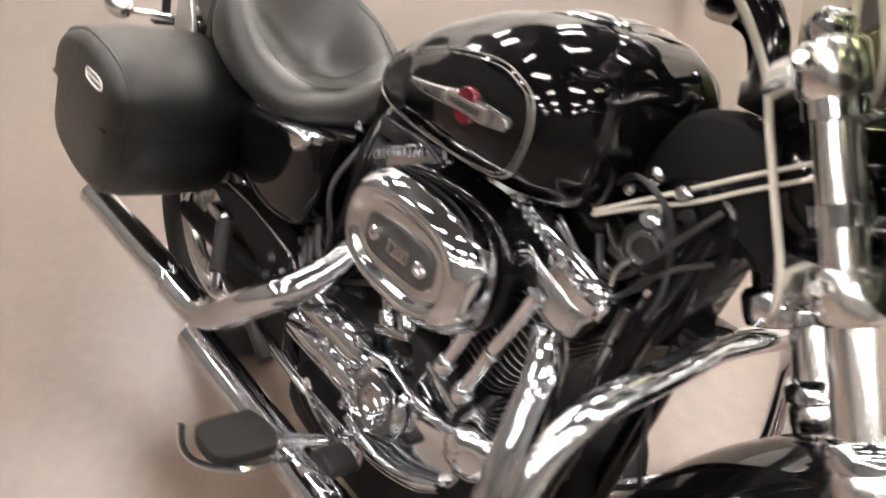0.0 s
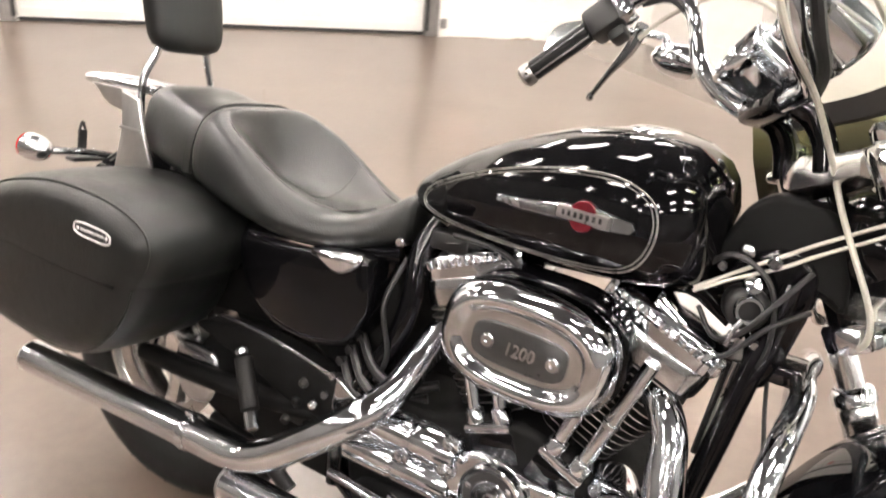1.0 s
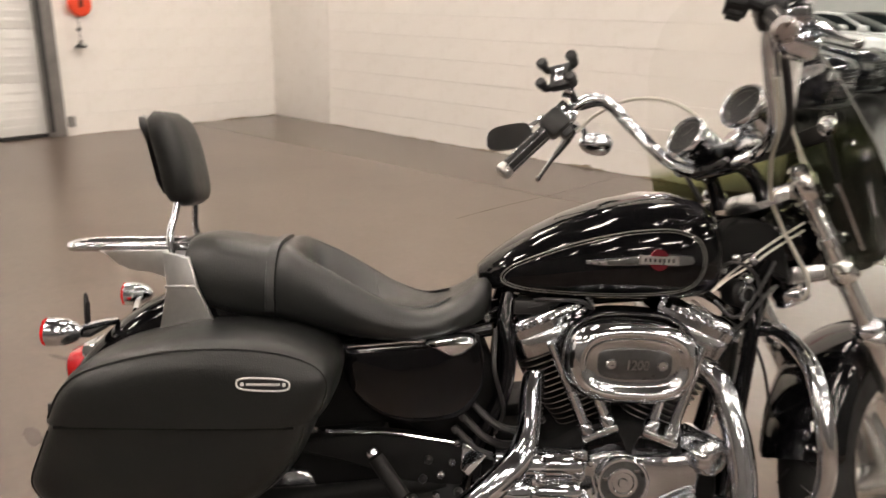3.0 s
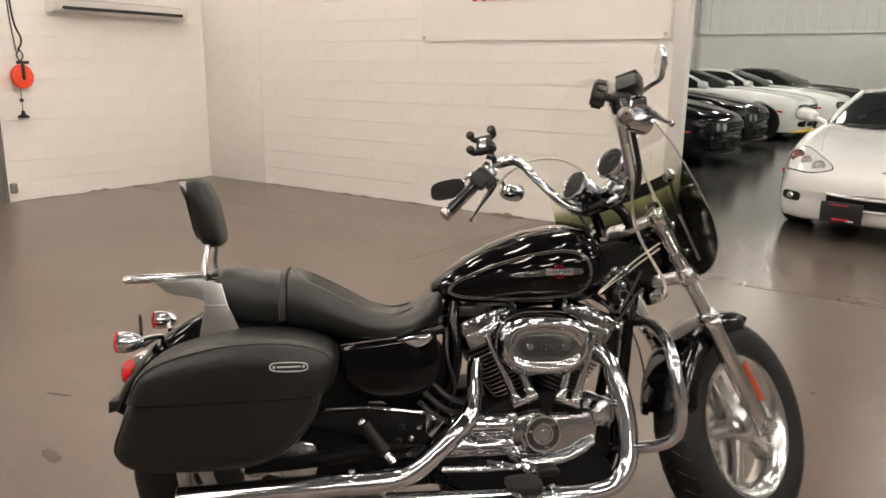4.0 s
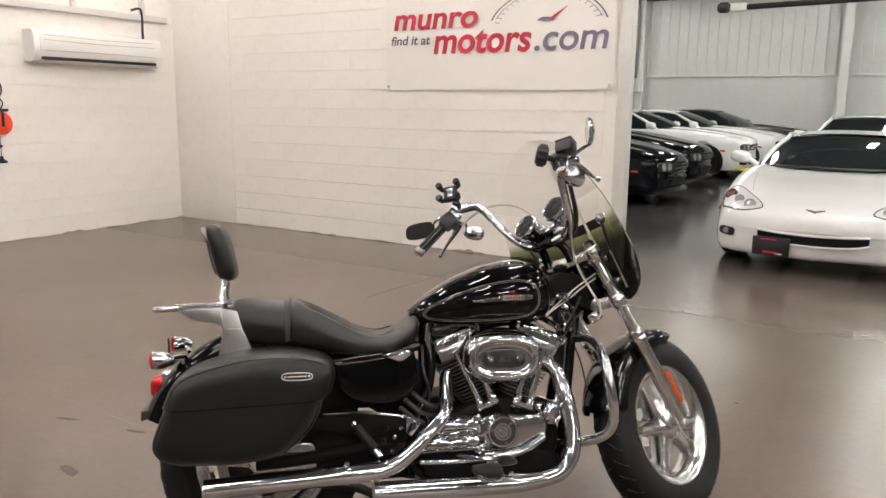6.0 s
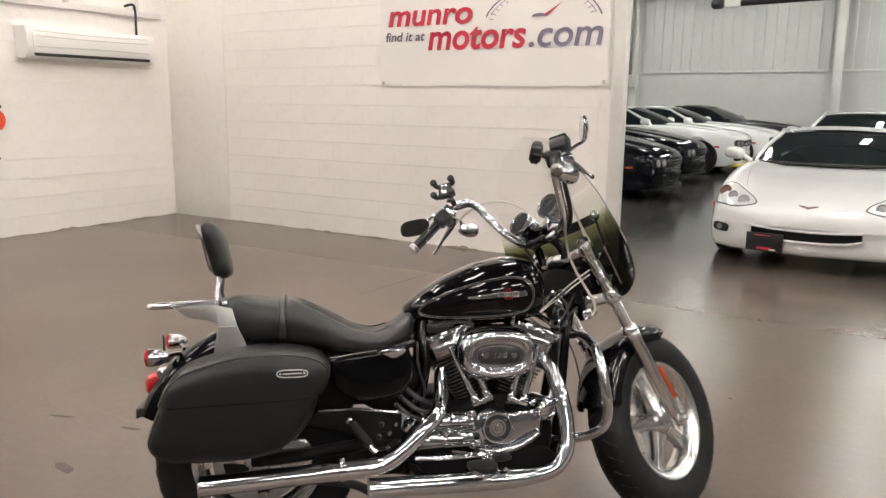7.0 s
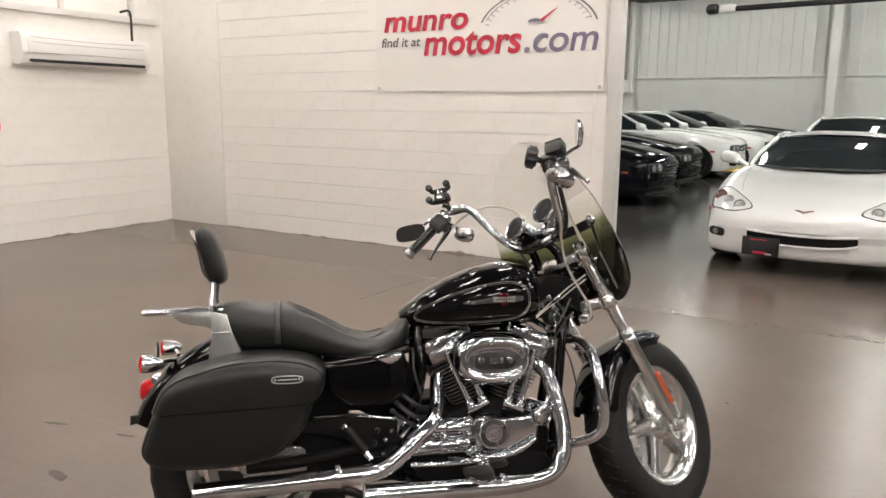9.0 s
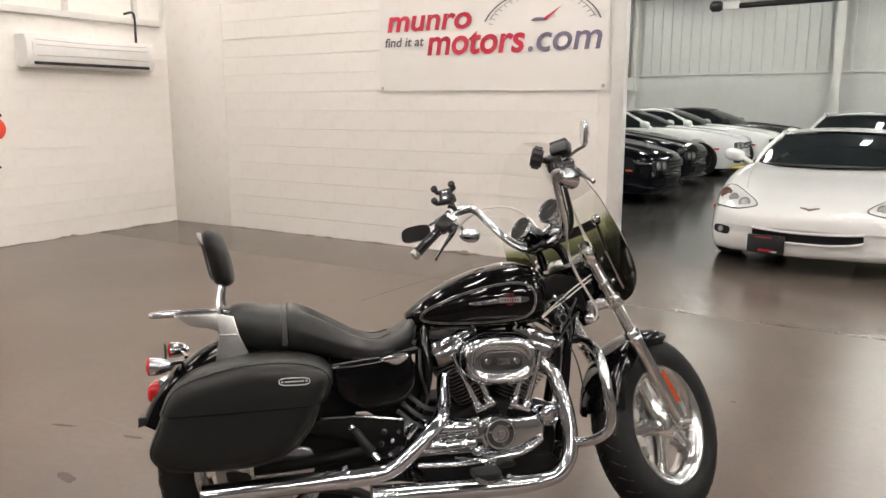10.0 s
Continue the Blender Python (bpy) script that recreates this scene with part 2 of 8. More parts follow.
def part(name, bm, material, parent, label="", sharp=38, m=None):
    return finish(bm, name, material, parent, label, sharp, m)


def thing(name, label, category, m=None, group="", kind=""):
    ob = new(name)
    ob.empty_display_size = 0.1
    if m is not None:
        ob.matrix_world = m
    return tagged(ob, label, category, group, kind)


def loft(bm, rings, ring_closed=True, cap=(True, True)):
    vs = [[bm.verts.new(p) for p in r] for r in rings]
    n = len(vs[0])
    for a, b in zip(vs, vs[1:]):
        for i in range(n if ring_closed else n - 1):
            j = (i + 1) % n
            bm.faces.new((a[i], a[j], b[j], b[i]))
    if cap[0] and ring_closed:
        bm.faces.new(vs[0][::-1])
    if cap[1] and ring_closed:
        bm.faces.new(vs[-1])
    return vs


def spline(pts, k=6, closed=False):
    """Catmull-Rom points through pts."""
    P = [Vector(p) for p in pts]
    if len(P) < 3:
        return P
    out, n = [], len(P)
    for i in range(n if closed else n - 1):
        p1, p2 = P[i], P[(i + 1) % n]
        p0 = P[i - 1] if (i or closed) else p1 * 2 - p2
        p3 = P[(i + 2) % n] if (i + 2 < n or closed) else p2 * 2 - p1
        for j in range(k):
            t = j / k
            out.append(0.5 * (2 * p1 + (p2 - p0) * t + (2 * p0 - 5 * p1 + 4 * p2 - p3) * t * t + (3 * p1 - p0 - 3 * p2 + p3) * t ** 3))
    if not closed:
        out.append(P[-1])
    return out


def tube(bm, pts, r, n=12, k=6, closed=False, radii=None, cap=(True, True)):
    P = spline(pts, k, closed) if k > 1 else [Vector(p) for p in pts]
    m = len(P)
    tang = [(P[(i + 1) % m] - P[i - 1]) if closed or 0 < i < m - 1 else (P[1] - P[0] if i == 0 else P[-1] - P[-2]) for i in range(m)]
    tang = [t.normalized() for t in tang]
    up = tang[0].orthogonal().normalized()
    rings = []
    for i, (p, t) in enumerate(zip(P, tang)):
        up = (up - t * up.dot(t)).normalized()
        side = t.cross(up)
        if radii:
            f = i / max(1, m - 1) * (len(radii) - 1)
            a = min(int(f), len(radii) - 2)
            rr = radii[a] + (radii[a + 1] - radii[a]) * (f - a)
        else:
            rr = r
        rings.append([p + (up * math.cos(q) + side * math.sin(q)) * rr for q in [2 * math.pi * j / n for j in range(n)]])
    if closed:
        rings.append(rings[0])
    loft(bm, rings, True, (cap[0] and not closed, cap[1] and not closed))
    return bm


def lathe(bm, prof, n=32, m=None, cap=True):
    """Turns (radius, height) points round z."""
    rings = [[Vector((max(r, 1e-5) * math.cos(2 * math.pi * j / n), max(r, 1e-5) * math.sin(2 * math.pi * j / n), h)) for j in range(n)] for r, h in prof]
    if m is not None:
        rings = [[m @ p for p in r] for r in rings]
    loft(bm, rings, True, (cap, cap))
    return bm


def aim(p, axis):
    """A frame at p whose z runs along axis."""
    return Matrix.Translation(p) @ Vector(axis).to_track_quat("Z", "Y").to_matrix().to_4x4()


def box(bm, c, s, bev=0.0, m=None, seg=2):
    r = bmesh.ops.create_cube(bm, size=1, matrix=Matrix.Translation(c) @ Matrix.Diagonal((*s, 1)))
    if bev:
        es = list({e for v in r["verts"] for e in v.link_edges})
        r2 = bmesh.ops.bevel(bm, geom=es, offset=bev, segments=seg, profile=0.5, affect="EDGES")
        vs = list({v for f in r2["faces"] for v in f.verts} | {v for v in r["verts"] if v.is_valid})
    else:
        vs = r["verts"]
    if m is not None:
        bmesh.ops.transform(bm, matrix=m, verts=[v for v in vs if v.is_valid])
    return bm


def offset_poly(pts, d):
    """The outline moved in by d."""
    n, out = len(pts), []
    area = sum(pts[i][0] * pts[(i + 1) % n][1] - pts[(i + 1) % n][0] * pts[i][1] for i in range(n))
    sg = 1 if area > 0 else -1
    for i in range(n):
        a, b, c = Vector(pts[i - 1]), Vector(pts[i]), Vector(pts[(i + 1) % n])
        u, v = (b - a).normalized(), (c - b).normalized()
        n1, n2 = Vector((-u.y, u.x)) * sg, Vector((-v.y, v.x)) * sg
        q = n1 + n2
        q = q / max(0.5, q.length_squared / 2) if q.length > 1e-6 else n1
        out.append(b + q * d)
    return out


def smooth_poly(pts, k=5):
    return [(p.x, p.y) for p in spline([(x, y, 0) for x, y in pts], k, True)]


def slab(bm, pts, y0, y1, b=0.004, steps=3, back=True):
    """An outline in x and z, thick from y0 to y1, its rim at y1 (and y0) rounded by b."""
    sg = 1 if y1 > y0 else -1
    rings = []
    if back:
        for i in range(steps):
            q = math.pi / 2 * i / steps
            rings.append((y0 + sg * b * (1 - math.cos(q)), b * (1 - math.sin(q))))
    else:
        rings.append((y0, 0))
    for i in range(steps + 1):
        q = math.pi / 2 * i / steps
        rings.append((y1 - sg * b * (1 - math.sin(q)), b * (1 - math.cos(q))))
    loft(bm, [[(p[0], y, p[1]) for p in offset_poly(pts, d)] for y, d in rings])
    return bm


def oval(cx, cz, a, b, n=40, e=2.5, tilt=0.0):
    out = []
    for i in range(n):
        q = 2 * math.pi * i / n
        x = a * math.copysign(abs(math.cos(q)) ** (2 / e), math.cos(q))
        z = b * math.copysign(abs(math.sin(q)) ** (2 / e), math.sin(q))
        c, s = math.cos(radians(tilt)), math.sin(radians(tilt))
        out.append((cx + x * c - z * s, cz + x * s + z * c))
    return out


def lettering(name, text, size, mat, m, parent=None, depth=0.001, bold=0.0, spacing=1.0, shear=0.0, align="LEFT"):
    cu = bpy.data.curves.new(name, "FONT")
    cu.body, cu.size, cu.extrude, cu.offset = text, size, depth, bold
    cu.space_character, cu.shear, cu.align_x = spacing, shear, align
    ob = new(name, cu)
    dg = bpy.context.evaluated_depsgraph_get()
    me = bpy.data.meshes.new_from_object(ob.evaluated_get(dg))
    bpy.data.objects.remove(ob)
    me.transform(m)
    me.materials.clear()
    me.materials.append(mat)
    me.name = name
    ob = new(name, me)
    if parent:
        ob.parent = parent
    return ob

# ---- the hall ----
XW, YW, XE = -7.76, 4.84, -1.858      # side wall, block wall, open end of the block wall
XR, YS, YB = 9.5, -8.0, 23.0         # far sides of the hall
HC = 4.8                             # ceiling


def plain_box(name, lo, hi, mat, kind="structure", label="", category=""):
    bm = bmesh.new()
    box(bm, [(a + b) / 2 for a, b in zip(lo, hi)], [b - a for a, b in zip(lo, hi)])
    ob = finish(bm, name, mat)
    return tagged(ob, label, category, "", kind)


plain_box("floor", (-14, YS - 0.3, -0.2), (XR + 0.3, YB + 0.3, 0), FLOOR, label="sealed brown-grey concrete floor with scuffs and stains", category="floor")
# ceiling above the view, coloured near black so the chrome mirrors darkness
plain_box("ceiling", (-14, YS - 0.3, HC), (XR + 0.3, YB + 0.3, HC + 0.2), CEIL_MAT, label="near-black ceiling liner, out of view", category="ceiling")
# walls added out of view, dark to keep their reflection in the chrome low
wall_east = plain_box("wall_east", (XR, YS, 0), (XR + 0.2, YB, HC), FAR_MAT, label="dark wall added out of view", category="wall")
wall_south = plain_box("wall_south", (XW, YS - 0.2, 0), (XR, YS, HC), FAR_MAT, label="dark wall added out of view", category="wall")
plain_box("wall_rear_side", (-12.2, YW + 0.2, 0), (-12.0, YB, HC), PANEL_MAT, label="dark wall added out of view of the rear hall", category="wall")

# the side wall with its big door openings
D0, D1 = -1.60, 2.20                 # the seen door, its two sides
DH = 3.4
wall_west = thing("wall_west", "white painted concrete block side wall", "wall", kind="structure")
for lo, hi in (((XW - 0.2, D1 + 0.14, 0), (XW + 0.0065, YW + 0.2, 2.42)), ((XW - 0.2, D0 - 0.6, 0), (XW, D0, HC)), ((XW - 0.2, YS, 0), (XW, D0 - 0.6 - 3.8, HC)),
               ((XW - 0.2, D0 - 4.4, DH), (XW, D0 - 0.6, HC)), ((XW - 0.2, D0, DH), (XW, D1 + 0.14, HC)), ((XW - 0.2, D1 + 0.14, 2.42), (XW - 0.10, YW + 0.2, HC))):
    bm = bmesh.new()
    box(bm, [(a + b) / 2 for a, b in zip(lo, hi)], [b - a for a, b in zip(lo, hi)])
    part("masonry", bm, WALL, wall_west)
bm = bmesh.new()
box(bm, (XW - 0.03, (D1 + YW) / 2 + 0.02, 2.455), (0.2, YW - D1 - 0.30, 0.07), 0.006)
part("ledge", bm, COLUMN, wall_west, "white painted steel ledge")
for y in (2.62, 3.55, 4.45):
    bm = bmesh.new()
    box(bm, (XW - 0.07, y, 3.8), (0.06, 0.05, 2.6), 0.004)
    part("stud", bm, COLUMN, wall_west)

wall_north = thing("wall_north", "white painted concrete block wall with mortar joints", "wall", kind="structure")
bm = bmesh.new()
box(bm, ((XW + XE) / 2, YW + 0.0385, HC / 2), (XE - XW - 0.004, 0.09, HC))
part("core", bm, WALL, wall_north)
bm = bmesh.new()
box(bm, (XW + 0.50, YW - 0.008, HC / 2), (1.0, 0.02, HC), 0.004)
part("render_coat", bm, WALL, wall_north, "smooth plastered pier in the corner")
bm = bmesh.new()
box(bm, (XE - 0.055, YW + 0.036, HC / 2), (0.12, 0.112, HC), 0.012)
part("end_post", bm, COLUMN, wall_north, "smooth painted end post")


def door_leaf(y0, y1, name):
    d = thing(name, "closed white sectional garage door", "door", kind="structure")
    n, h = 7, DH / 7
    for i in range(n):
        bm = bmesh.new()
        box(bm, (XW - 0.12, (y0 + y1) / 2, 0.03 + h * (i + 0.5)), (0.05, y1 - y0, h - 0.004), 0.003)
        for k in range(1, 6):
            box(bm, (XW - 0.096, (y0 + y1) / 2, 0.03 + h * (i + k / 6)), (0.0045, y1 - y0 - 0.04, 0.035), 0.002)
        part("panel", bm, DOOR_WHITE, d)
    bm = bmesh.new()
    box(bm, (XW - 0.115, (y0 + y1) / 2, 0.016), (0.07, y1 - y0, 0.034), 0.006)
    part("bottom_seal", bm, DARK_RUBBER, d, "black rubber bottom seal")
    bm = bmesh.new()
    box(bm, (XW - 0.075, y1 - 1.22, 0.67), (0.05, 0.12, 0.08), 0.008)
    box(bm, (XW - 0.05, y1 - 1.22, 0.67), (0.03, 0.05, 0.03), 0.006)
    part("handle", bm, FRAME_GREY, d, "grey lift handle")
    for y, sg in ((y0, -1), (y1, 1)):
        bm = bmesh.new()
        box(bm, (XW - 0.05, y + sg * 0.05, DH / 2), (0.12, 0.10, DH), 0.006)
        box(bm, (XW + 0.012, y + sg * 0.115, DH / 2), (0.012, 0.04, DH), 0.003)
        part("jamb", bm, FRAME_GREY, d, "grey steel door jamb and track")
        bm = bmesh.new()
        box(bm, (XW + 0.004, y + sg * 0.012, DH / 2), (0.02, 0.035, DH - 0.1), 0.004)
        part("side_seal", bm, DARK_RUBBER, d, "black side seal")
    return d


door_leaf(D0, D1, "door_1")
door_leaf(D0 - 4.4, D0 - 0.6, "door_2")

# ---- rear hall: ribbed liner wall, columns, roof pipe ----
wall_back = thing("wall_back", "pale ribbed metal wall above plain liner panels", "wall", kind="structure")
bm = bmesh.new()
box(bm, (-1.2, YB + 0.1, HC / 2), (21.6, 0.2, HC))
part("liner", bm, PANEL_MAT, wall_back)
bm = bmesh.new()
x = -12.0
while x < XR:
    box(bm, (x, YB - 0.03, (2.5 + HC) / 2), (0.09, 0.06, HC - 2.5))
    x += 0.30
part("rib", bm, PANEL_MAT, wall_back, "raised ribs")
bm = bmesh.new()
box(bm, (-1.2, YB - 0.03, 2.47), (21.6, 0.05, 0.06), 0.006)
part("rail", bm, COLUMN, wall_back)
for x in (-7.32, -1.50, 4.5):
    bm = bmesh.new()
    box(bm, (x, YB - 0.15, HC / 2), (0.22, 0.02, HC))
    box(bm, (x, YB - 0.30, HC / 2), (0.02, 0.28, HC))
    box(bm, (x, YB - 0.44, HC / 2), (0.22, 0.02, HC))
    tagged(finish(bm, "column", COLUMN), "pale painted steel column", "column", "", "structure")
tracks = thing("door_track", "dark steel door tracks in the far corner", "door track")
for x in (-7.62, -7.40):
    bm = bmesh.new()
    box(bm, (x, YB - 0.6, 3.6), (0.09, 0.10, 3.0 - 0.6), 0.005)
    part("rail", bm, FRAME_GREY, tracks)
for i in range(5):
    bm = bmesh.new()
    box(bm, (-7.51, YB - 0.62, 2.6 + i * 0.45), (0.34, 0.05, 0.08), 0.004)
    part("bracket", bm, FRAME_GREY, tracks)
bm = bmesh.new()
box(bm, (-7.51, YB - 0.30, 2.2), (0.5, 0.59, 0.4), 0.01)
part("junction_box", bm, COLUMN, tracks, "white junction box")

rail = thing("ceiling_pipe", "black pipe hung below the ceiling with a small pale fitting", "pipe")
bm = bmesh.new()
tube(bm, [(-1.66, 8.6, 2.715), (2.4, 8.6, 2.775)], 0.034, 12, 1)
part("pipe", bm, PLASTIC, rail)
bm = bmesh.new()
lathe(bm, [(0, 0), (0.04, 0.0), (0.065, 0.03), (0.065, 0.12), (0.04, 0.15), (0, 0.15)], 16, aim((-1.98, 8.55, 2.715), (0.9, -0.1, 0.0)))
part("sensor", bm, PLASTIC, rail, "dark sensor head")
bm = bmesh.new()
box(bm, (-1.74, 8.6, 2.72), (0.2, 0.12, 0.09), 0.01)
part("bracket", bm, AC_WHITE, rail, "pale fitting")
for x in (-1.5, 2.0):
    bm = bmesh.new()
    tube(bm, [(x, 8.6, 2.85), (x, 8.6, HC)], 0.008, 8, 1)
    part("hanger", bm, STEEL, rail)


# ---- ceiling lights ----
def ceiling_light(glow):
    t = thing("ceiling_light", "white fluorescent strip light under the ceiling", "ceiling light", group="strip lights")
    bm = bmesh.new()
    box(bm, (0, 0, -0.03), (1.24, 0.32, 0.06), 0.01)
    part("housing", bm, AC_WHITE, t)
    for y in (-0.10, 0.0, 0.10):
        bm = bmesh.new()
        tube(bm, [(-0.6, y, -0.09), (0.6, y, -0.09)], 0.02, 10, 1)
        part("tube", bm, glow, t)
    return t


front = [(x, y) for y in (-6.2, -2.9, 0.4, 3.4) for x in (-6.7, -4.4, -2.1, 0.2, 2.5, 4.8, 7.1)]
rear = [(x, y) for y in (7.0, 11.5, 16.0, 20.5) for x in (-7.7, -3.7, 0.3, 4.3, 8.3)]
for spots, glow in ((front, TUBE_GLOW), (rear, TUBE_COOL)):
    first = ceiling_light(glow)
    first.matrix_world = pose(spots[0][0], spots[0][1], HC, 0, 0, 90)
    for x, y in spots[1:]:
        copy_thing(first, pose(x, y, HC, 0, 0, 90))

# ---- things on the side wall ----
ac = thing("air_conditioner", "white wall-mounted air conditioner with a long dark outlet slot", "air conditioner")
AY0, AY1, AZ0, AZ1 = 2.90, 4.47, 1.865, 2.20
prof = [(0, AZ0 + 0.02), (0.10, AZ0), (0.17, AZ0 + 0.015), (0.215, AZ0 + 0.07), (0.225, AZ0 + 0.15), (0.215, AZ1 - 0.06), (0.19, AZ1 - 0.012), (0.16, AZ1), (0, AZ1)]
bm = bmesh.new()
loft(bm, [[(XW + 0.002 + px, y, pz) for px, pz in prof] for y in (AY0, AY0 + 0.01, AY1 - 0.01, AY1)])
part("body", bm, AC_WHITE, ac)
bm = bmesh.new()
box(bm, (XW + 0.203, (AY0 + AY1) / 2, AZ0 + 0.044), (0.034, AY1 - AY0 - 0.16, 0.034), 0.004, None)
part("outlet_slot", bm, PLASTIC, ac, "dark outlet slot")
bm = bmesh.new()
box(bm, (XW + 0.226, (AY0 + AY1) / 2, AZ0 + 0.19), (0.012, AY1 - AY0 - 0.12, 0.14), 0.005)
part("front_panel", bm, AC_WHITE, ac)
# moulded lines in a greyer copy of the casing white, painting in their shade
for z, sag, x0 in ((AZ0 + 0.120, 0.010, 0.2335), (AZ0 + 0.232, -0.008, 0.2335), (AZ0 + 0.285, -0.012, 0.2185)):
    bm = bmesh.new()
    tube(bm, [(XW + x0, AY0 + 0.10 + (AY1 - AY0 - 0.20) * i / 12, z + sag * math.sin(math.pi * i / 12)) for i in range(13)], 0.0035, 6, 1)
    part("relief_line", bm, AC_GREY, ac, "moulded line with its shade painted grey")
bm = bmesh.new()
box(bm, (XW + 0.200, (AY0 + AY1) / 2, AZ0 + 0.03), (0.03, AY1 - AY0 - 0.12, 0.012), 0.003, None)
part("louvre", bm, AC_WHITE, ac)
bm = bmesh.new()
tube(bm, [(XW + 0.08, 4.33, 2.19), (XW + 0.08, 4.33, 2.32), (XW + 0.07, 4.34, 2.46), (XW + 0.09, 4.30, 2.55), (XW + 0.03, 4.22, 2.53)], 0.014, 8)
part("pipe", bm, PLASTIC, ac, "black refrigerant hose")

reel = thing("pull_chain_hoist", "red-orange round pulley hanging on a cable with a black handle", "pulley")
RY, RZ = 2.555, 1.235
bm = bmesh.new()
lathe(bm, [(0, -0.03), (0.09, -0.03), (0.112, -0.02), (0.118, 0), (0.112, 0.02), (0.09, 0.03), (0, 0.03)], 32, aim((XW + 0.10, RY, RZ), (1, 0.15, 0)))
part("disc", bm, HOOK_RED, reel)
bm = bmesh.new()
box(bm, (XW + 0.135, RY, RZ + 0.05), (0.012, 0.03, 0.16), 0.004)
box(bm, (XW + 0.10, RY + 0.02, RZ + 0.135), (0.06, 0.10, 0.03), 0.006)
part("bracket", bm, PLASTIC, reel)
bm = bmesh.new()
tube(bm, [(XW + 0.10, RY, RZ + 0.14), (XW + 0.10, RY + 0.03, RZ + 0.20), (XW + 0.10, RY, RZ + 0.25), (XW + 0.10, RY - 0.03, RZ + 0.20), (XW + 0.10, RY, RZ + 0.14)], 0.007, 8)
tube(bm, [(XW + 0.10, RY - 0.01, RZ + 0.25), (XW + 0.10, RY + 0.03, RZ + 0.36), (XW + 0.09, RY - 0.03, RZ + 0.62), (XW + 0.09, RY - 0.05, RZ + 1.6)], 0.009, 8)
tube(bm, [(XW + 0.10, RY - 0.03, RZ + 0.24), (XW + 0.09, RY - 0.06, RZ + 0.7), (XW + 0.09, RY - 0.06, RZ + 1.6)], 0.006, 8)
part("cable", bm, PLASTIC, reel, "thin black cable and shackle")
bm = bmesh.new()
tube(bm, [(XW + 0.10, RY - 0.03, RZ - 0.10), (XW + 0.10, RY - 0.03, RZ - 0.22), (XW + 0.10, RY - 0.03, RZ - 0.36)], 0.004, 6, 1)
lathe(bm, [(0, -0.02), (0.018, -0.01), (0.018, 0.01), (0, 0.02)], 12, aim((XW + 0.10, RY - 0.03, RZ - 0.23), (0, 0, 1)))
lathe(bm, [(0, 0), (0.05, 0), (0.055, 0.015), (0.02, 0.04), (0.015, 0.07), (0, 0.07)], 16, aim((XW + 0.10, RY - 0.03, RZ - 0.40), (0, 0, 1)))
part("pull_handle", bm, PLASTIC, reel, "black pull handle")
bm = bmesh.new()
box(bm, (XW + 0.03, 2.38, 0.14), (0.06, 0.06, 0.10), 0.01)
tagged(finish(bm, "door_stop", FRAME_GREY), "small grey door stop on the wall", "door stop")

# ---- banner ----
BX0, BX1, BZ0, BZ1 = -4.45, -2.00, 1.615, 2.95
banner = thing("banner", "white vinyl banner with red and grey lettering on the block wall", "banner")
bm = bmesh.new()
n = 24
rows = []
for j in range(9):
    z = BZ0 + (BZ1 - BZ0) * j / 8
    rows.append([(BX0 + (BX1 - BX0) * i / n, YW - 0.030 - 0.004 * math.sin(i * 0.9 + j * 0.5) * (1 if 0 < i < n else 0), z + 0.004 * math.sin(i * 0.26)) for i in range(n + 1)])
ring = rows
vs = [[bm.verts.new(p) for p in r] for r in ring]
for a, b in zip(vs, vs[1:]):
    for i in range(n):
        bm.faces.new((a[i], a[i + 1], b[i + 1], b[i]))
bmesh.ops.solidify(bm, geom=bm.faces[:], thickness=0.003)
part("sheet", bm, BANNER, banner)
for x in (BX0 + 0.035, BX1 - 0.035):
    bm = bmesh.new()
    lathe(bm, [(0.007, 0), (0.010, 0.003), (0.014, 0.003), (0.016, 0)], 16, aim((x, YW - 0.036, BZ0 + 0.035), (0, -1, 0)), False)
    part("grommet", bm, STEEL, banner, "steel grommet")
BM = Matrix.Translation((0, YW - 0.038, 0)) @ pose(0, 0, 0, 90, 0, 0)


def sign(text, x0, x1, z0, h, mat, bold, name, shear=0.0):
    """Text whose line starts at x0, ends at x1, stands on z0 and has x-height h."""
    size = h / 0.50
    ob = lettering(name, text, size, mat, Matrix.Identity(4), None, 0.0006, bold, 1.0, shear)
    xs = [v.co.x for v in ob.data.vertices]
    k = (x1 - x0) / (max(xs) - min(xs))
    ob.data.transform(BM @ Matrix.Translation((x0, z0, 0)) @ Matrix.Diagonal((k, 1, 1, 1)) @ Matrix.Translation((-min(xs), 0, 0)))
    ob.parent = banner
    ob["label"] = "printed lettering"
    return ob


sign("munro", -4.345, -3.365, 2.212, 0.150, INK_RED, 0.007, "lettering", 0.16)
sign("find it at", -4.375, -3.905, 2.062, 0.062, INK_DARK, 0.002, "lettering", 0.16)
sign("motors", -3.865, -2.800, 1.972, 0.175, INK_RED, 0.008, "lettering", 0.16)
sign(".com", -2.770, -2.060, 1.972, 0.168, INK_GREY, 0.004, "lettering", 0.16)
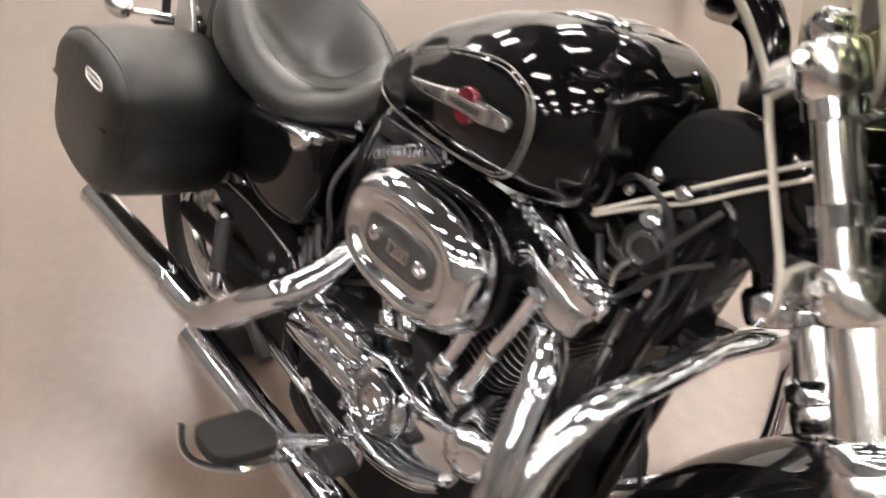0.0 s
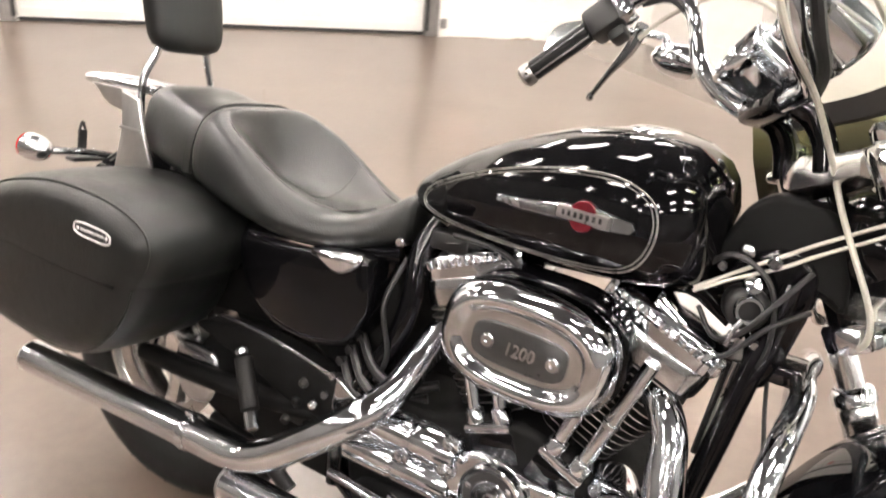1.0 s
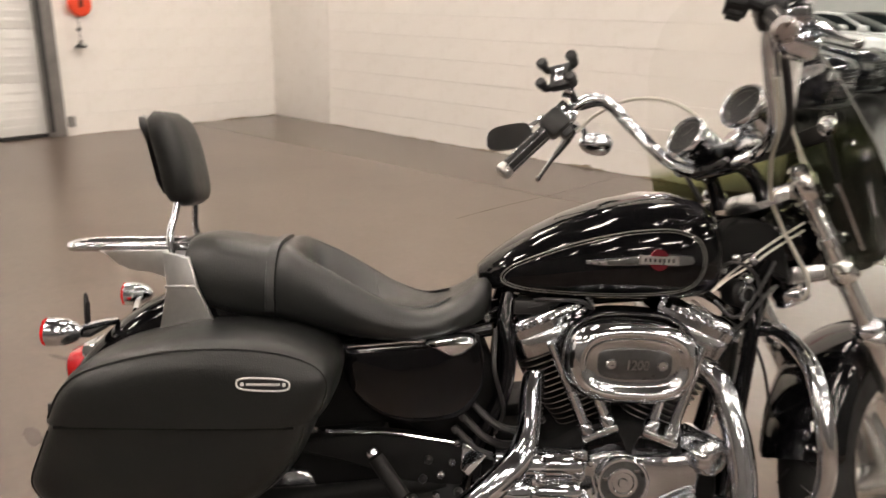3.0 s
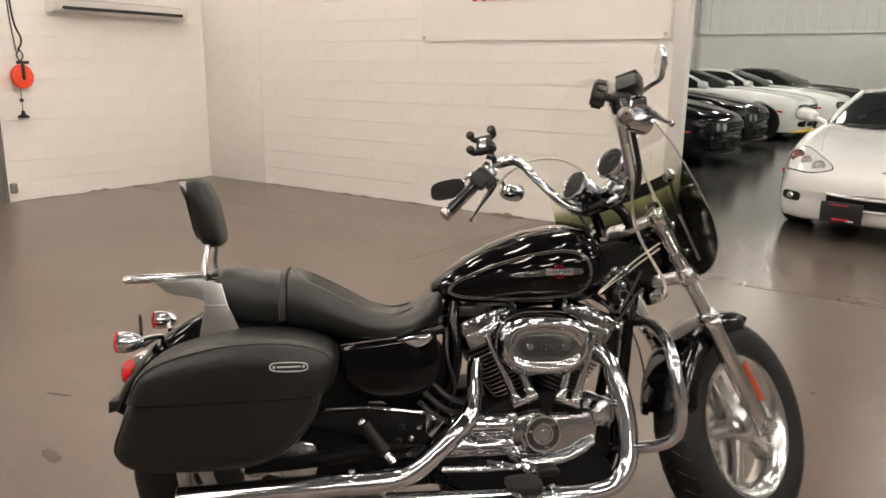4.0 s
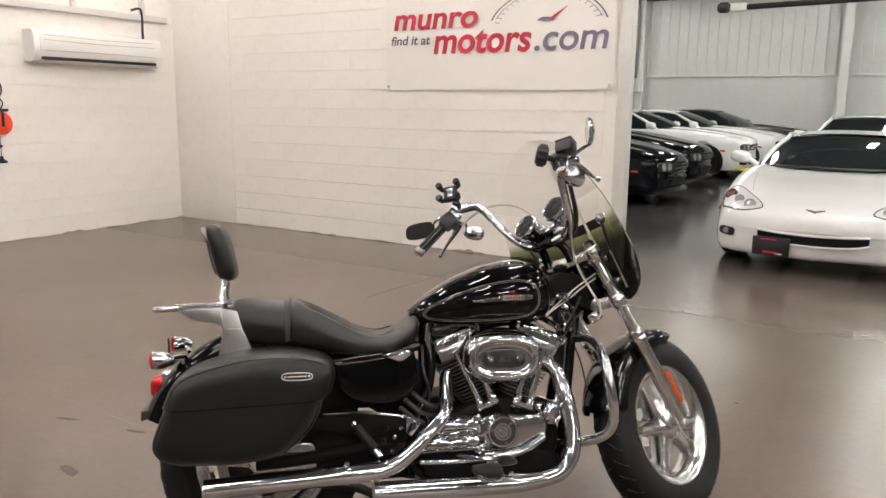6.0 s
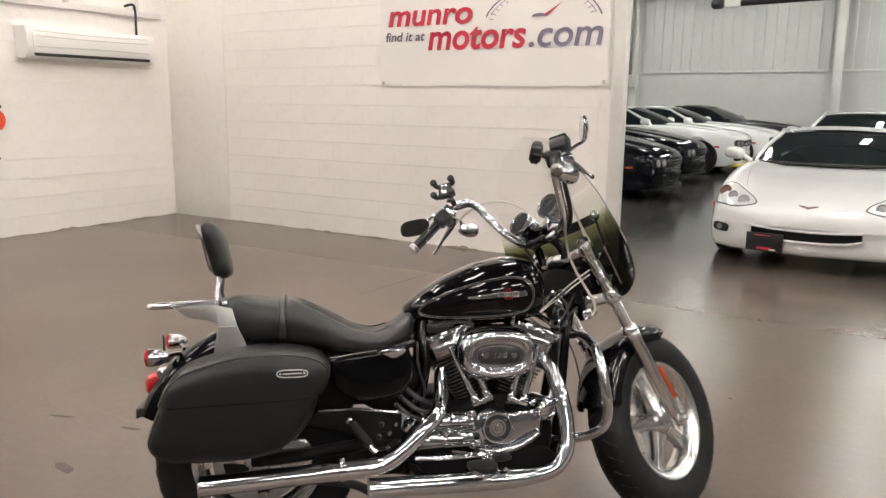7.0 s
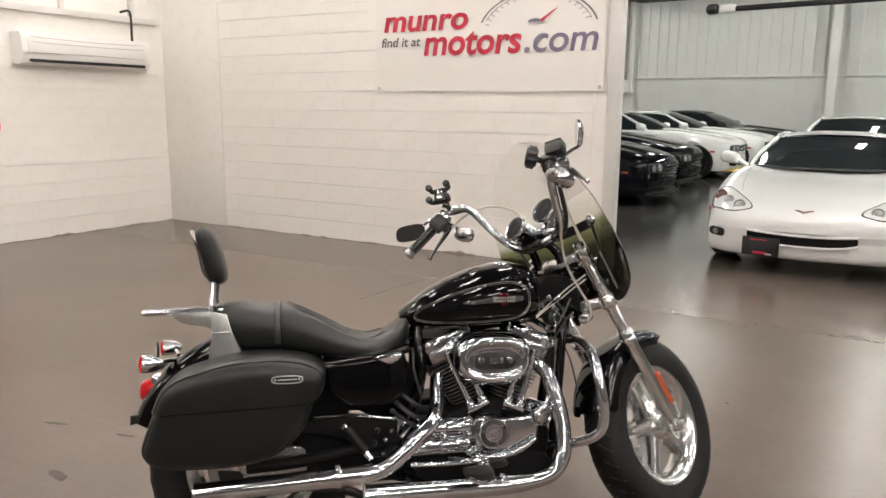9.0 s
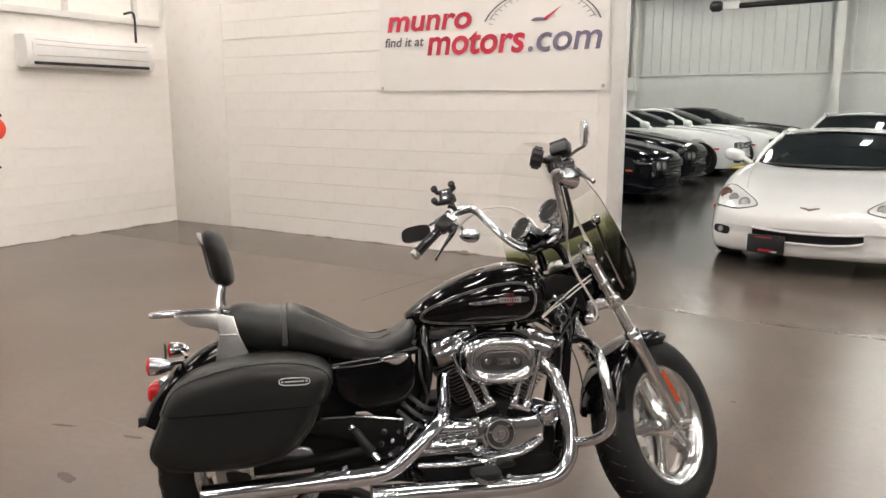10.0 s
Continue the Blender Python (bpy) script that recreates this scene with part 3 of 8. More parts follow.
for r0, r1, mat, a0, a1 in ((0.60, 0.585, INK_DARK, 14, 166), (0.555, 0.548, INK_GREY, 18, 162)):
    bm = bmesh.new()
    lo = [(-2.655 + r0 * math.cos(radians(q)), YW - 0.0385, 2.14 + 0.62 * r0 * math.sin(radians(q))) for q in range(a0, a1, 4)]
    hi = [(-2.655 + r1 * math.cos(radians(q)), YW - 0.0385, 2.14 + 0.62 * r1 * math.sin(radians(q))) for q in range(a0, a1, 4)]
    loft(bm, [lo, hi], False)
    part("dial_arc", bm, mat, banner)
bm = bmesh.new()
for q in range(20, 165, 8):
    c, s = math.cos(radians(q)), math.sin(radians(q)) * 0.62
    p = [(-2.655 + r * c + w * s, YW - 0.0388, 2.14 + r * s - w * c) for r, w in ((0.50, -0.003), (0.545, -0.003), (0.545, 0.003), (0.50, 0.003))]
    bm.faces.new([bm.verts.new(v) for v in p])
tagged(part("dial_tick", bm, INK_GREY, banner), kind="stuff")
bm = bmesh.new()
bm.faces.new([bm.verts.new((x, YW - 0.039, z)) for x, z in ((-2.62, 2.255), (-2.60, 2.232), (-2.44, 2.36))])
part("needle", bm, INK_RED, banner)
bm = bmesh.new()
bm.faces.new([bm.verts.new((-2.67 + 0.075 * math.cos(q), YW - 0.0387, 2.235 + 0.03 * math.sin(q))) for q in [math.pi * i / 12 for i in range(13)]])
part("dial_hub", bm, INK_GREY, banner)

# ---- floor joint and crack ----
JOINT = surface("joint_filler", (0.19, 0.160, 0.135), 0.5, 0, 0.25, 30)
bm = bmesh.new()
pts = spline([(-5.2, 0.36, 0.0006), (-4.3, 0.30, 0.0006), (-3.64, 0.305, 0.0006), (-3.2, 0.318, 0.0006), (-2.79, 0.310, 0.0006), (-2.5, 0.31, 0.0006)], 18)
lo = [p + Vector((0, max(0.0006, 0.003 + 0.008 * noise.noise(p * 5)), 0)) for p in pts]
hi = [p + Vector((0, -max(0.0006, 0.003 + 0.008 * noise.noise(p * 5.5)), 0)) for p in pts]
loft(bm, [lo, hi], False)
tagged(finish(bm, "floor_joint", JOINT), "thin pale filled crack in the floor", "floor joint", "", "structure")
bm = bmesh.new()
pts = spline([(-3.165, 2.75, 0.0008), (-3.16, 2.95, 0.0008), (-3.145, 3.28, 0.0008), (-3.11, 3.64, 0.0008), (-3.085, 4.07, 0.0008), (-3.08, 4.72, 0.0008)], 8)
loft(bm, [[p + Vector((0.0035 + 0.004 * noise.noise(p * 6), 0, 0)) for p in pts], [p - Vector((0.0035 + 0.004 * noise.noise(p * 7), 0, 0)) for p in pts]], False)
tagged(finish(bm, "floor_joint", surface("crack_dirt", (0.075, 0.062, 0.052), 0.8, 0, 0.3, 30)), "thin dark crack line in the floor", "floor joint", "", "structure")

# dark scuffs, a chip and a second faint line on the floor
SCUFF = surface("floor_scuff", (0.068, 0.054, 0.044), 0.6, 0, 0.4, 60)
for x, y, a, w, q, lab in ((-2.949, 0.177, 0.065, 0.010, 20, "short dark tyre scuff on the floor"), (-2.565, 0.262, 0.050, 0.012, 14, "short dark tyre scuff on the floor"), (-2.470, -0.118, 0.060, 0.026, -12, "faint dark smudge on the floor"), (-0.334, 2.103, 0.012, 0.008, 0, "tiny dark speck on the floor")):
    bm = bmesh.new()
    rim = [Vector((a * math.cos(k * 0.2618) * (1 + 0.35 * noise.noise(Vector((k * 0.9, x, y)))), w * math.sin(k * 0.2618) * (1 + 0.5 * noise.noise(Vector((k * 0.7, y, x)))), 0)) for k in range(24)]
    loft(bm, [[v * 1.0 for v in rim], [v * 0.8 + Vector((0, 0, 0.0007)) for v in rim]], True, (False, True))
    tagged(finish(bm, "floor_scuff", SCUFF, m=pose(x, y, 0.0004, 0, 0, q)), lab, "floor mark", "", "structure")
bm = bmesh.new()
pts = spline([(-3.30, -0.02, 0.0006), (-3.12, 0.085, 0.0006), (-2.98, 0.215, 0.0006)], 10)
loft(bm, [[p + Vector((0, 0.0022 + 0.002 * noise.noise(p * 9), 0)) for p in pts], [p - Vector((0, 0.0022 + 0.002 * noise.noise(p * 8), 0)) for p in pts]], False)
tagged(finish(bm, "floor_joint", JOINT), "faint pale hairline in the floor", "floor joint", "", "structure")

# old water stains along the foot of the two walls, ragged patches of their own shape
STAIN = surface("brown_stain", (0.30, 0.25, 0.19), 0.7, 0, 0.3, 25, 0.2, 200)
rs = random.Random(12)


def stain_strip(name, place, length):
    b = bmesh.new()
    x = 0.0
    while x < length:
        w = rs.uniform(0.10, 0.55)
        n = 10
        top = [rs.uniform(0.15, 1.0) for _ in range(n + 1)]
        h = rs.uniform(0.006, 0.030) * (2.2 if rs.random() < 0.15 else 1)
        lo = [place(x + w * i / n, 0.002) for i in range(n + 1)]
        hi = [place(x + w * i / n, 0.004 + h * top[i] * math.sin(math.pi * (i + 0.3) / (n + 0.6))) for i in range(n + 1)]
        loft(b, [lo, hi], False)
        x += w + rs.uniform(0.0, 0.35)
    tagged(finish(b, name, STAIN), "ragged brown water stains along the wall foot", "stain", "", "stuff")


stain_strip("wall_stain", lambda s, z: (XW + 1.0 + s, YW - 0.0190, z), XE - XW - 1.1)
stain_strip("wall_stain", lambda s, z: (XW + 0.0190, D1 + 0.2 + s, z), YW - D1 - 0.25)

# ---- the motorcycle: x forward from the rear axle, y to its left, z up ----
BIKE = Matrix(((0.7432, -0.6582, -0.1207, -1.4693), (0.6691, 0.7317, 0.1300, -0.1853), (0.0027, -0.1773, 0.9841, -0.02), (0, 0, 0, 1)))
bike = thing("motorcycle", "black cruiser motorcycle with chrome engine, leaning on its side stand", "motorcycle", BIKE)
WB, RW = 1.522, 0.345
RAKE, STEER = radians(27.8), radians(34)
A0 = Vector((WB + 0.13, 0, 0))
SA = Vector((-math.sin(RAKE), 0, math.cos(RAKE)))
S = Matrix.Translation(A0) @ Matrix.Rotation(STEER, 4, SA) @ Matrix.Translation(-A0)
# the bar and shield are set on their own clamps, a little off the fork's angle
B0, BA = Vector((1.63, 0, 0)), Vector((-math.sin(radians(28.5)), 0, math.cos(radians(28.5))))
SB = Matrix.Translation(B0) @ Matrix.Rotation(radians(32), 4, BA) @ Matrix.Translation(-B0)


def FP(s, y, dx=0.0, dz=0.0):
    """A point s up the fork legs from the axle."""
    return Vector((WB - 0.010 - math.sin(RAKE) * s + dx, y, RW + math.cos(RAKE) * s + dz))


# tank
TANK = [(0.598, 0.032, 0.806, 0.77), (0.615, 0.054, 0.822, 0.762), (0.65, 0.081, 0.848, 0.756), (0.7, 0.107, 0.88, 0.752), (0.77, 0.133, 0.915, 0.75), (0.85, 0.152, 0.944, 0.75), (0.92, 0.162, 0.958, 0.75), (0.98, 0.163, 0.962, 0.751), (1.02, 0.154, 0.954, 0.755), (1.048, 0.137, 0.938, 0.763), (1.066, 0.107, 0.915, 0.775), (1.076, 0.064, 0.885, 0.795)]


def tank_at(x):
    for a, b in zip(TANK, TANK[1:]):
        if a[0] <= x <= b[0]:
            t = (x - a[0]) / (b[0] - a[0])
            return [p + (q - p) * t for p, q in zip(a, b)]
    return TANK[0] if x < TANK[0][0] else TANK[-1]


def tank_ring(x, n=36):
    _, a, zt, zb = tank_at(x)
    zm = zb + (zt - zb) * 0.42
    out = []
    for i in range(n):
        q = 2 * math.pi * i / n
        c, s = math.cos(q), math.sin(q)
        y = a * math.copysign(abs(c) ** 0.72, c)
        z = zm + ((zt - zm) * abs(s) ** 0.85 if s > 0 else -(zm - zb) * abs(s) ** 0.72)
        out.append((x, y, z))
    return out


def tank_y(x, z):
    """How far out the tank's right side is at x and z."""
    _, a, zt, zb = tank_at(x)
    zm = zb + (zt - zb) * 0.42
    if z > zm:
        s = min(1, (z - zm) / (zt - zm)) ** (1 / 0.85)
    else:
        s = min(1, (zm - z) / (zm - zb)) ** (1 / 0.72)
    return -a * math.sqrt(max(0, 1 - s * s)) ** 0.72


bm = bmesh.new()
xs = [TANK[0][0] + (TANK[-1][0] - TANK[0][0]) * (0.5 - 0.5 * math.cos(math.pi * i / 40)) for i in range(41)]
loft(bm, [tank_ring(x) for x in xs])
tank = part("fuel_tank", bm, PAINT, bike, "gloss black teardrop tank with grey pinstripe", 60)
stripe = [(0.640, 0.786), (0.650, 0.812), (0.70, 0.840), (0.77, 0.868), (0.85, 0.890), (0.92, 0.900), (0.965, 0.898), (1.0, 0.882), (1.014, 0.850), (1.008, 0.812), (0.985, 0.786), (0.94, 0.774), (0.86, 0.768), (0.76, 0.768), (0.68, 0.772)]
for inset, r in ((0.0, 0.0013), (0.0050, 0.0008)):
    bm = bmesh.new()
    line = offset_poly([(p.x, p.y) for p in spline([(x, z, 0) for x, z in stripe], 6, True)], inset)
    tube(bm, [Vector((x, tank_y(x, z) - 0.0003, z)) for x, z in line], r, 6, 1, True)
    part("pinstripe", bm, PIN, tank, "grey pinstripe")


def on_tank(pts, lift, thick, k=1):
    """An outline laid on the tank's right side."""
    b = bmesh.new()
    lo = [(x, tank_y(x, z) + 0.002, z) for x, z in pts]
    hi = [(x, tank_y(x, z) - lift, z) for x, z in pts]
    h2 = [(x, tank_y(x, z) - lift - thick, z) for x, z in offset_poly(pts, 0.0015)]
    loft(b, [lo, hi, h2])
    return b


bar = [(0.790, 0.839), (0.79, 0.831), (0.82, 0.829), (0.86, 0.831), (0.90, 0.833), (0.95, 0.832), (0.985, 0.836), (0.990, 0.843), (0.986, 0.852), (0.94, 0.857), (0.90, 0.855), (0.85, 0.847)]
emblem = part("tank_emblem", on_tank(bar, 0.003, 0.002), CHROME_DULL, tank, "chrome winged tank emblem")
part("enamel", on_tank([(0.798, 0.8370), (0.798, 0.8330), (0.83, 0.8322), (0.884, 0.8352), (0.884, 0.8495), (0.85, 0.8435)], 0.0052, 0.0006), ENAMEL, emblem, "dark grey enamel field")
part("roundel", on_tank(oval(0.922, 0.844, 0.019, 0.021, 24, 2), 0.005, 0.002), EMBLEM_RED, emblem, "red roundel")
part("shield_bar", on_tank([(0.886, 0.836), (0.958, 0.835), (0.958, 0.852), (0.886, 0.853)], 0.007, 0.002), STEEL, emblem, "grey bar with unreadable dark marks")
bm = bmesh.new()
for i in range(7):
    b2 = on_tank([(0.894 + i * 0.0085, 0.841), (0.898 + i * 0.0085, 0.841), (0.898 + i * 0.0085, 0.848), (0.894 + i * 0.0085, 0.848)], 0.0092, 0.0008)
    me = bpy.data.meshes.new("tmp")
    b2.to_mesh(me)
    b2.free()
    bm.from_mesh(me)
    bpy.data.meshes.remove(me)
part("mark", bm, PLASTIC, emblem)
for y, x in ((-0.028, 0.955), (0.06, 0.955)):
    bm = bmesh.new()
    lathe(bm, [(0, -0.02), (0.042, -0.02), (0.044, 0.0), (0.040, 0.004), (0.036, 0.009), (0.028, 0.012), (0.012, 0.014), (0, 0.014)], 28, aim((x, y, 0.953 - abs(y) * 0.12), (0, y * 1.5, 1)))
    part("filler_cap", bm, CHROME, tank, "chrome filler cap")

# seats
def seat_loft(secs, n=28, scoop=()):
    """Sections: x, half width, top, bottom, sag of the middle below the rim."""
    b = bmesh.new()
    rings = []
    P = [Vector(s[:3]) for s in secs]
    Q = [Vector((s[3], s[4], 0)) for s in secs]
    for p, q in zip(spline(P, 5), spline(Q, 5)):
        x, a, zt, zb, sag = p.x, p.y, p.z, q.x, q.y
        r = []
        for i in range(n):
            c = math.cos(2 * math.pi * i / n)
            up = 1 if i < n / 2 else -1
            s = (1 - abs(c) ** 3.64) ** 0.275
            z = (zt + zb) / 2 + up * (zt - zb) / 2 * s
            if up > 0:
                z -= sag * (1 - c * c) ** 2.0
            r.append((x, a * c * (1 - 0.10 * max(0, up * s)), z))
        rings.append(r)
    loft(b, rings)
    return b


SEC = [(0.196, 0.128, 0.836, 0.72, 0.0), (0.21, 0.146, 0.853, 0.705, 0.0), (0.232, 0.156, 0.860, 0.698, 0.012), (0.252, 0.161, 0.858, 0.695, 0.050), (0.275, 0.165, 0.850, 0.690, 0.088), (0.31, 0.169, 0.833, 0.683, 0.096), (0.36, 0.170, 0.800, 0.676, 0.074),
       (0.43, 0.162, 0.757, 0.670, 0.034), (0.50, 0.140, 0.737, 0.672, 0.008), (0.56, 0.108, 0.756, 0.682, 0.0), (0.605, 0.080, 0.788, 0.70, 0.0), (0.622, 0.060, 0.790, 0.72, 0.0)]
seat = part("rider_seat", seat_loft(SEC, 64), SEAT_VINYL, bike, "black vinyl bucket seat with stitched seams", 60)
pill = part("pillion_seat", seat_loft([(0.020, 0.08, 0.842, 0.74, 0), (0.032, 0.104, 0.862, 0.725, 0), (0.08, 0.115, 0.868, 0.712, 0.002), (0.14, 0.128, 0.858, 0.705, 0.003), (0.185, 0.138, 0.852, 0.70, 0.002), (0.203, 0.138, 0.846, 0.70, 0)]), SEAT_VINYL, bike, "black vinyl pillion pad", 50)
bm = bmesh.new()
loft(bm, [[(x, 0.149 * k * math.copysign(abs(math.cos(q)) ** 0.55, math.cos(q)), 0.700 + (0.159 * k + 0.0) * abs(math.sin(q)) ** 0.55 - 0.02 * (1 - k)) for q in [math.pi * (0.02 + 0.96 * i / 40) for i in range(41)]] for x, k in ((0.188, 0.96), (0.190, 1.0), (0.206, 1.0), (0.208, 0.96))], False)
part("strap", bm, SEAT_VINYL, seat, "black strap across the seat")


def seat_z(x, y):
    """The seat's top at x and y."""
    a, zt, zb, sag = lerp_lin(SEC, x)
    u = min(0.999, abs(y) / a)
    c = u ** (1 / 0.55)
    z = (zt + zb) / 2 + (zt - zb) / 2 * math.sqrt(1 - c * c) ** 0.55
    return z - sag * (1 - u * u) ** 2.0


def lerp_lin(tab, x):
    for p, q in zip(tab, tab[1:]):
        if p[0] <= x <= q[0]:
            t = (x - p[0]) / (q[0] - p[0])
            return [a + (b - a) * t for a, b in zip(p[1:], q[1:])]
    return list(tab[0][1:] if x < tab[0][0] else tab[-1][1:])


for sg in (-1, 1):
    bm = bmesh.new()
    tube(bm, [(x, sg * y, seat_z(x, y / 0.93) - 0.0015) for x, y in ((0.225, 0.085), (0.26, 0.112), (0.30, 0.125), (0.34, 0.129), (0.38, 0.126), (0.43, 0.113), (0.49, 0.085), (0.54, 0.05))], 0.0025, 6)
    part("seam", bm, PLASTIC, seat, "stitched seam")
bm = bmesh.new()
tube(bm, [(0.375 + 0.02 * (1 - (y / 0.12) ** 2), y, seat_z(0.375 + 0.02 * (1 - (y / 0.12) ** 2), y / 0.93) - 0.0015) for y in [-0.12 + 0.24 * i / 12 for i in range(13)]], 0.0022, 6, 1)
part("cross_seam", bm, PLASTIC, seat, "stitched seam")

# backrest, posts and rack
bm = bmesh.new()
rings = []
PADC = [(0.012, 0.922), (0.004, 0.975), (-0.012, 1.045), (-0.036, 1.119)]
for i in range(15):
    t = i / 14
    c = spline([(x, 0, z) for x, z in PADC], 14 // 3 + 1)[min(14, i)]
    k = max(0.0, 1 - abs(2 * t - 1) ** 4) ** 0.5
    hw, ht = 0.080 + 0.010 * t, 0.033
    r = []
    for j in range(28):
        q = 2 * math.pi * j / 28
        cc, ss = math.cos(q), math.sin(q)
        r.append((c.x + ht * (0.40 + 0.60 * k) * math.copysign(abs(cc) ** 0.6, cc), hw * (0.62 + 0.38 * k) * math.copysign(abs(ss) ** 0.55, ss), c.z))
    rings.append(r)
loft(bm, rings)
rest = part("backrest", bm, LEATHER, bike, "black leather backrest pad", 60)
bm = bmesh.new()
loft(bm, [[(x + d, y * k, z) for y, k in ((-0.066, f), (-0.04, f), (0, f), (0.04, f), (0.066, f))] for x, z, f in ((-0.026, 0.945, 0.7), (-0.033, 0.97, 0.95), (-0.048, 1.045, 1.04), (-0.060, 1.075, 1.06), (-0.064, 1.092, 0.95), (-0.065, 1.098, 0.6)) for d in (0.0,)], False)
bmesh.ops.solidify(bm, geom=bm.faces[:], thickness=0.005)
part("back_plate", bm, CHROME, rest, "chrome plate behind the pad", 40)
for sg in (-1, 1):
    bm = bmesh.new()
    tube(bm, [(0.0, sg * 0.086, 0.75), (-0.002, sg * 0.086, 0.84), (-0.004, sg * 0.080, 0.875), (0.002, sg * 0.062, 0.915), (0.004, sg * 0.054, 0.95), (-0.004, sg * 0.052, 0.99)], 0.0075, 10)
    part("backrest_post", bm, CHROME, bike, "chrome backrest post")
    bm = bmesh.new()
    slab(bm, [(-0.004, 0.843), (0.045, 0.832), (0.060, 0.775), (0.098, 0.692), (-0.014, 0.690), (0.002, 0.775)], sg * 0.120, sg * 0.130, 0.003)
    box(bm, (0.028, sg * 0.131, 0.776), (0.058, 0.004, 0.006), 0.001)
    part("side_plate", bm, ALU, bike, "chrome side plate of the backrest")
    bm = bmesh.new()
    slab(bm, [(-0.135, 0.838), (-0.004, 0.842), (-0.004, 0.785), (-0.035, 0.797), (-0.075, 0.802), (-0.10, 0.812), (-0.12, 0.830)], sg * 0.090, sg * 0.096, 0.002)
    part("rack_gusset", bm, ALU, bike, "chrome rack gusset")
rack_rail = bmesh.new()
tube(rack_rail, [(0.03, -0.075, 0.846), (-0.10, -0.070, 0.843), (-0.18, -0.062, 0.840), (-0.210, -0.045, 0.839), (-0.218, 0, 0.839), (-0.210, 0.045, 0.837), (-0.18, 0.062, 0.837), (-0.10, 0.070, 0.838), (0.03, 0.075, 0.840)], 0.0085, 10)
rack = part("luggage_rack", rack_rail, CHROME, bike, "chrome luggage rack")
for y in (-0.034, 0.0, 0.034):
    bm = bmesh.new()
    tube(bm, [(0.01, y, 0.845), (-0.212, y, 0.839)], 0.006, 8, 1)
    part("rack_bar", bm, CHROME, rack)
bm = bmesh.new()
tube(bm, [(0.005, -0.09, 0.846), (0.005, 0.09, 0.846)], 0.0085, 10, 1)
part("cross_bar", bm, PLASTIC, rack)

# rear fender with lights
FEN = [(-0.248, 0.512), (-0.216, 0.582), (-0.165, 0.648), (-0.095, 0.708), (-0.01, 0.752), (0.08, 0.768), (0.18, 0.760), (0.28, 0.715), (0.36, 0.645)]
bm = bmesh.new()
cur = spline([(x, 0, z) for x, z in FEN], 6)
rings = []
for i, p in enumerate(cur):
    t = (cur[min(i + 1, len(cur) - 1)] - cur[max(i - 1, 0)]).normalized()
    nn = Vector((-t.z, 0, t.x))
    r = []
    for y, d in ((-0.102, -0.085), (-0.100, -0.04), (-0.092, -0.016), (-0.07, -0.004), (-0.035, 0.001), (0, 0.002), (0.035, 0.001), (0.07, -0.004), (0.092, -0.016), (0.100, -0.04), (0.102, -0.085)):
        r.append(p + nn * d + Vector((0, y, 0)))
    rings.append(r)
loft(bm, rings, False)
bmesh.ops.solidify(bm, geom=bm.faces[:], thickness=0.003)
fender = part("rear_fender", bm, PAINT, bike, "gloss black rear fender", 50)
bm = bmesh.new()
slab(bm, [(-0.255, 0.530), (-0.228, 0.532), (-0.226, 0.506), (-0.256, 0.498)], -0.085, 0.085, 0.006)
part("fender_tip", bm, PLASTIC, fender, "black plastic fender tip")
tl = bmesh.new()
loft(tl, [[(-0.190 - d * 0.8, y * s * 0.060, 0.598 + z * s * 0.034 - d * 0.1) for y, z in oval(0, 0, 1, 1, 20, 3)] for d, s in ((-0.03, 0.8), (0.0, 0.95), (0.02, 1.0), (0.042, 0.95), (0.052, 0.75), (0.056, 0.4))])
part("tail_light", tl, RED, bike, "red tail light lens")
bm = bmesh.new()
box(bm, (-0.175, 0, 0.615), (0.05, 0.11, 0.06), 0.015)
part("tail_light_base", bm, CHROME, bike, "chrome tail light base")
for sg in (-1, 1):
    sig = bmesh.new()
    lathe(sig, [(0, 0), (0.006, 0.0), (0.017, 0.010), (0.024, 0.026), (0.0265, 0.045), (0.0265, 0.058)], 24, aim((-0.135, sg * 0.182, 0.700), (-1, 0, 0)))
    s = part("rear_turn_signal", sig, CHROME, bike, "chrome bullet turn signal")
    bm = bmesh.new()
    lathe(bm, [(0.0262, 0), (0.0255, 0.006), (0.018, 0.010), (0, 0.012)], 24, aim((-0.193, sg * 0.182, 0.700), (-1, 0, 0)))
    part("lens", bm, RED, s, "red lens")
    bm = bmesh.new()
    tube(bm, [(-0.155, sg * 0.165, 0.698), (-0.14, sg * 0.10, 0.696), (-0.125, sg * 0.05, 0.690)], 0.007, 8)
    part("stem", bm, CHROME, s)
bm = bmesh.new()
box(bm, (-0.165, -0.09, 0.715), (0.006, 0.020, 0.045), 0.003)
box(bm, (-0.162, -0.05, 0.678), (0.03, 0.14, 0.010), 0.004)
tube(bm, [(-0.165, -0.098, 0.730), (-0.167, -0.09, 0.752), (-0.166, -0.082, 0.730)], 0.003, 6)
part("plate_bracket", bm, PLASTIC, bike, "black number plate bracket")

# saddlebag on the right
BAG = [(-0.148, 0.583), (-0.126, 0.630), (-0.085, 0.665), (-0.01, 0.690), (0.08, 0.708), (0.18, 0.712), (0.26, 0.703), (0.312, 0.682), (0.330, 0.652), (0.322, 0.612), (0.300, 0.578), (0.290, 0.545), (0.268, 0.50), (0.225, 0.452), (0.165, 0.417), (0.08, 0.402),
       (-0.03, 0.400), (-0.11, 0.404), (-0.158, 0.418), (-0.184, 0.444), (-0.190, 0.474), (-0.172, 0.524)]


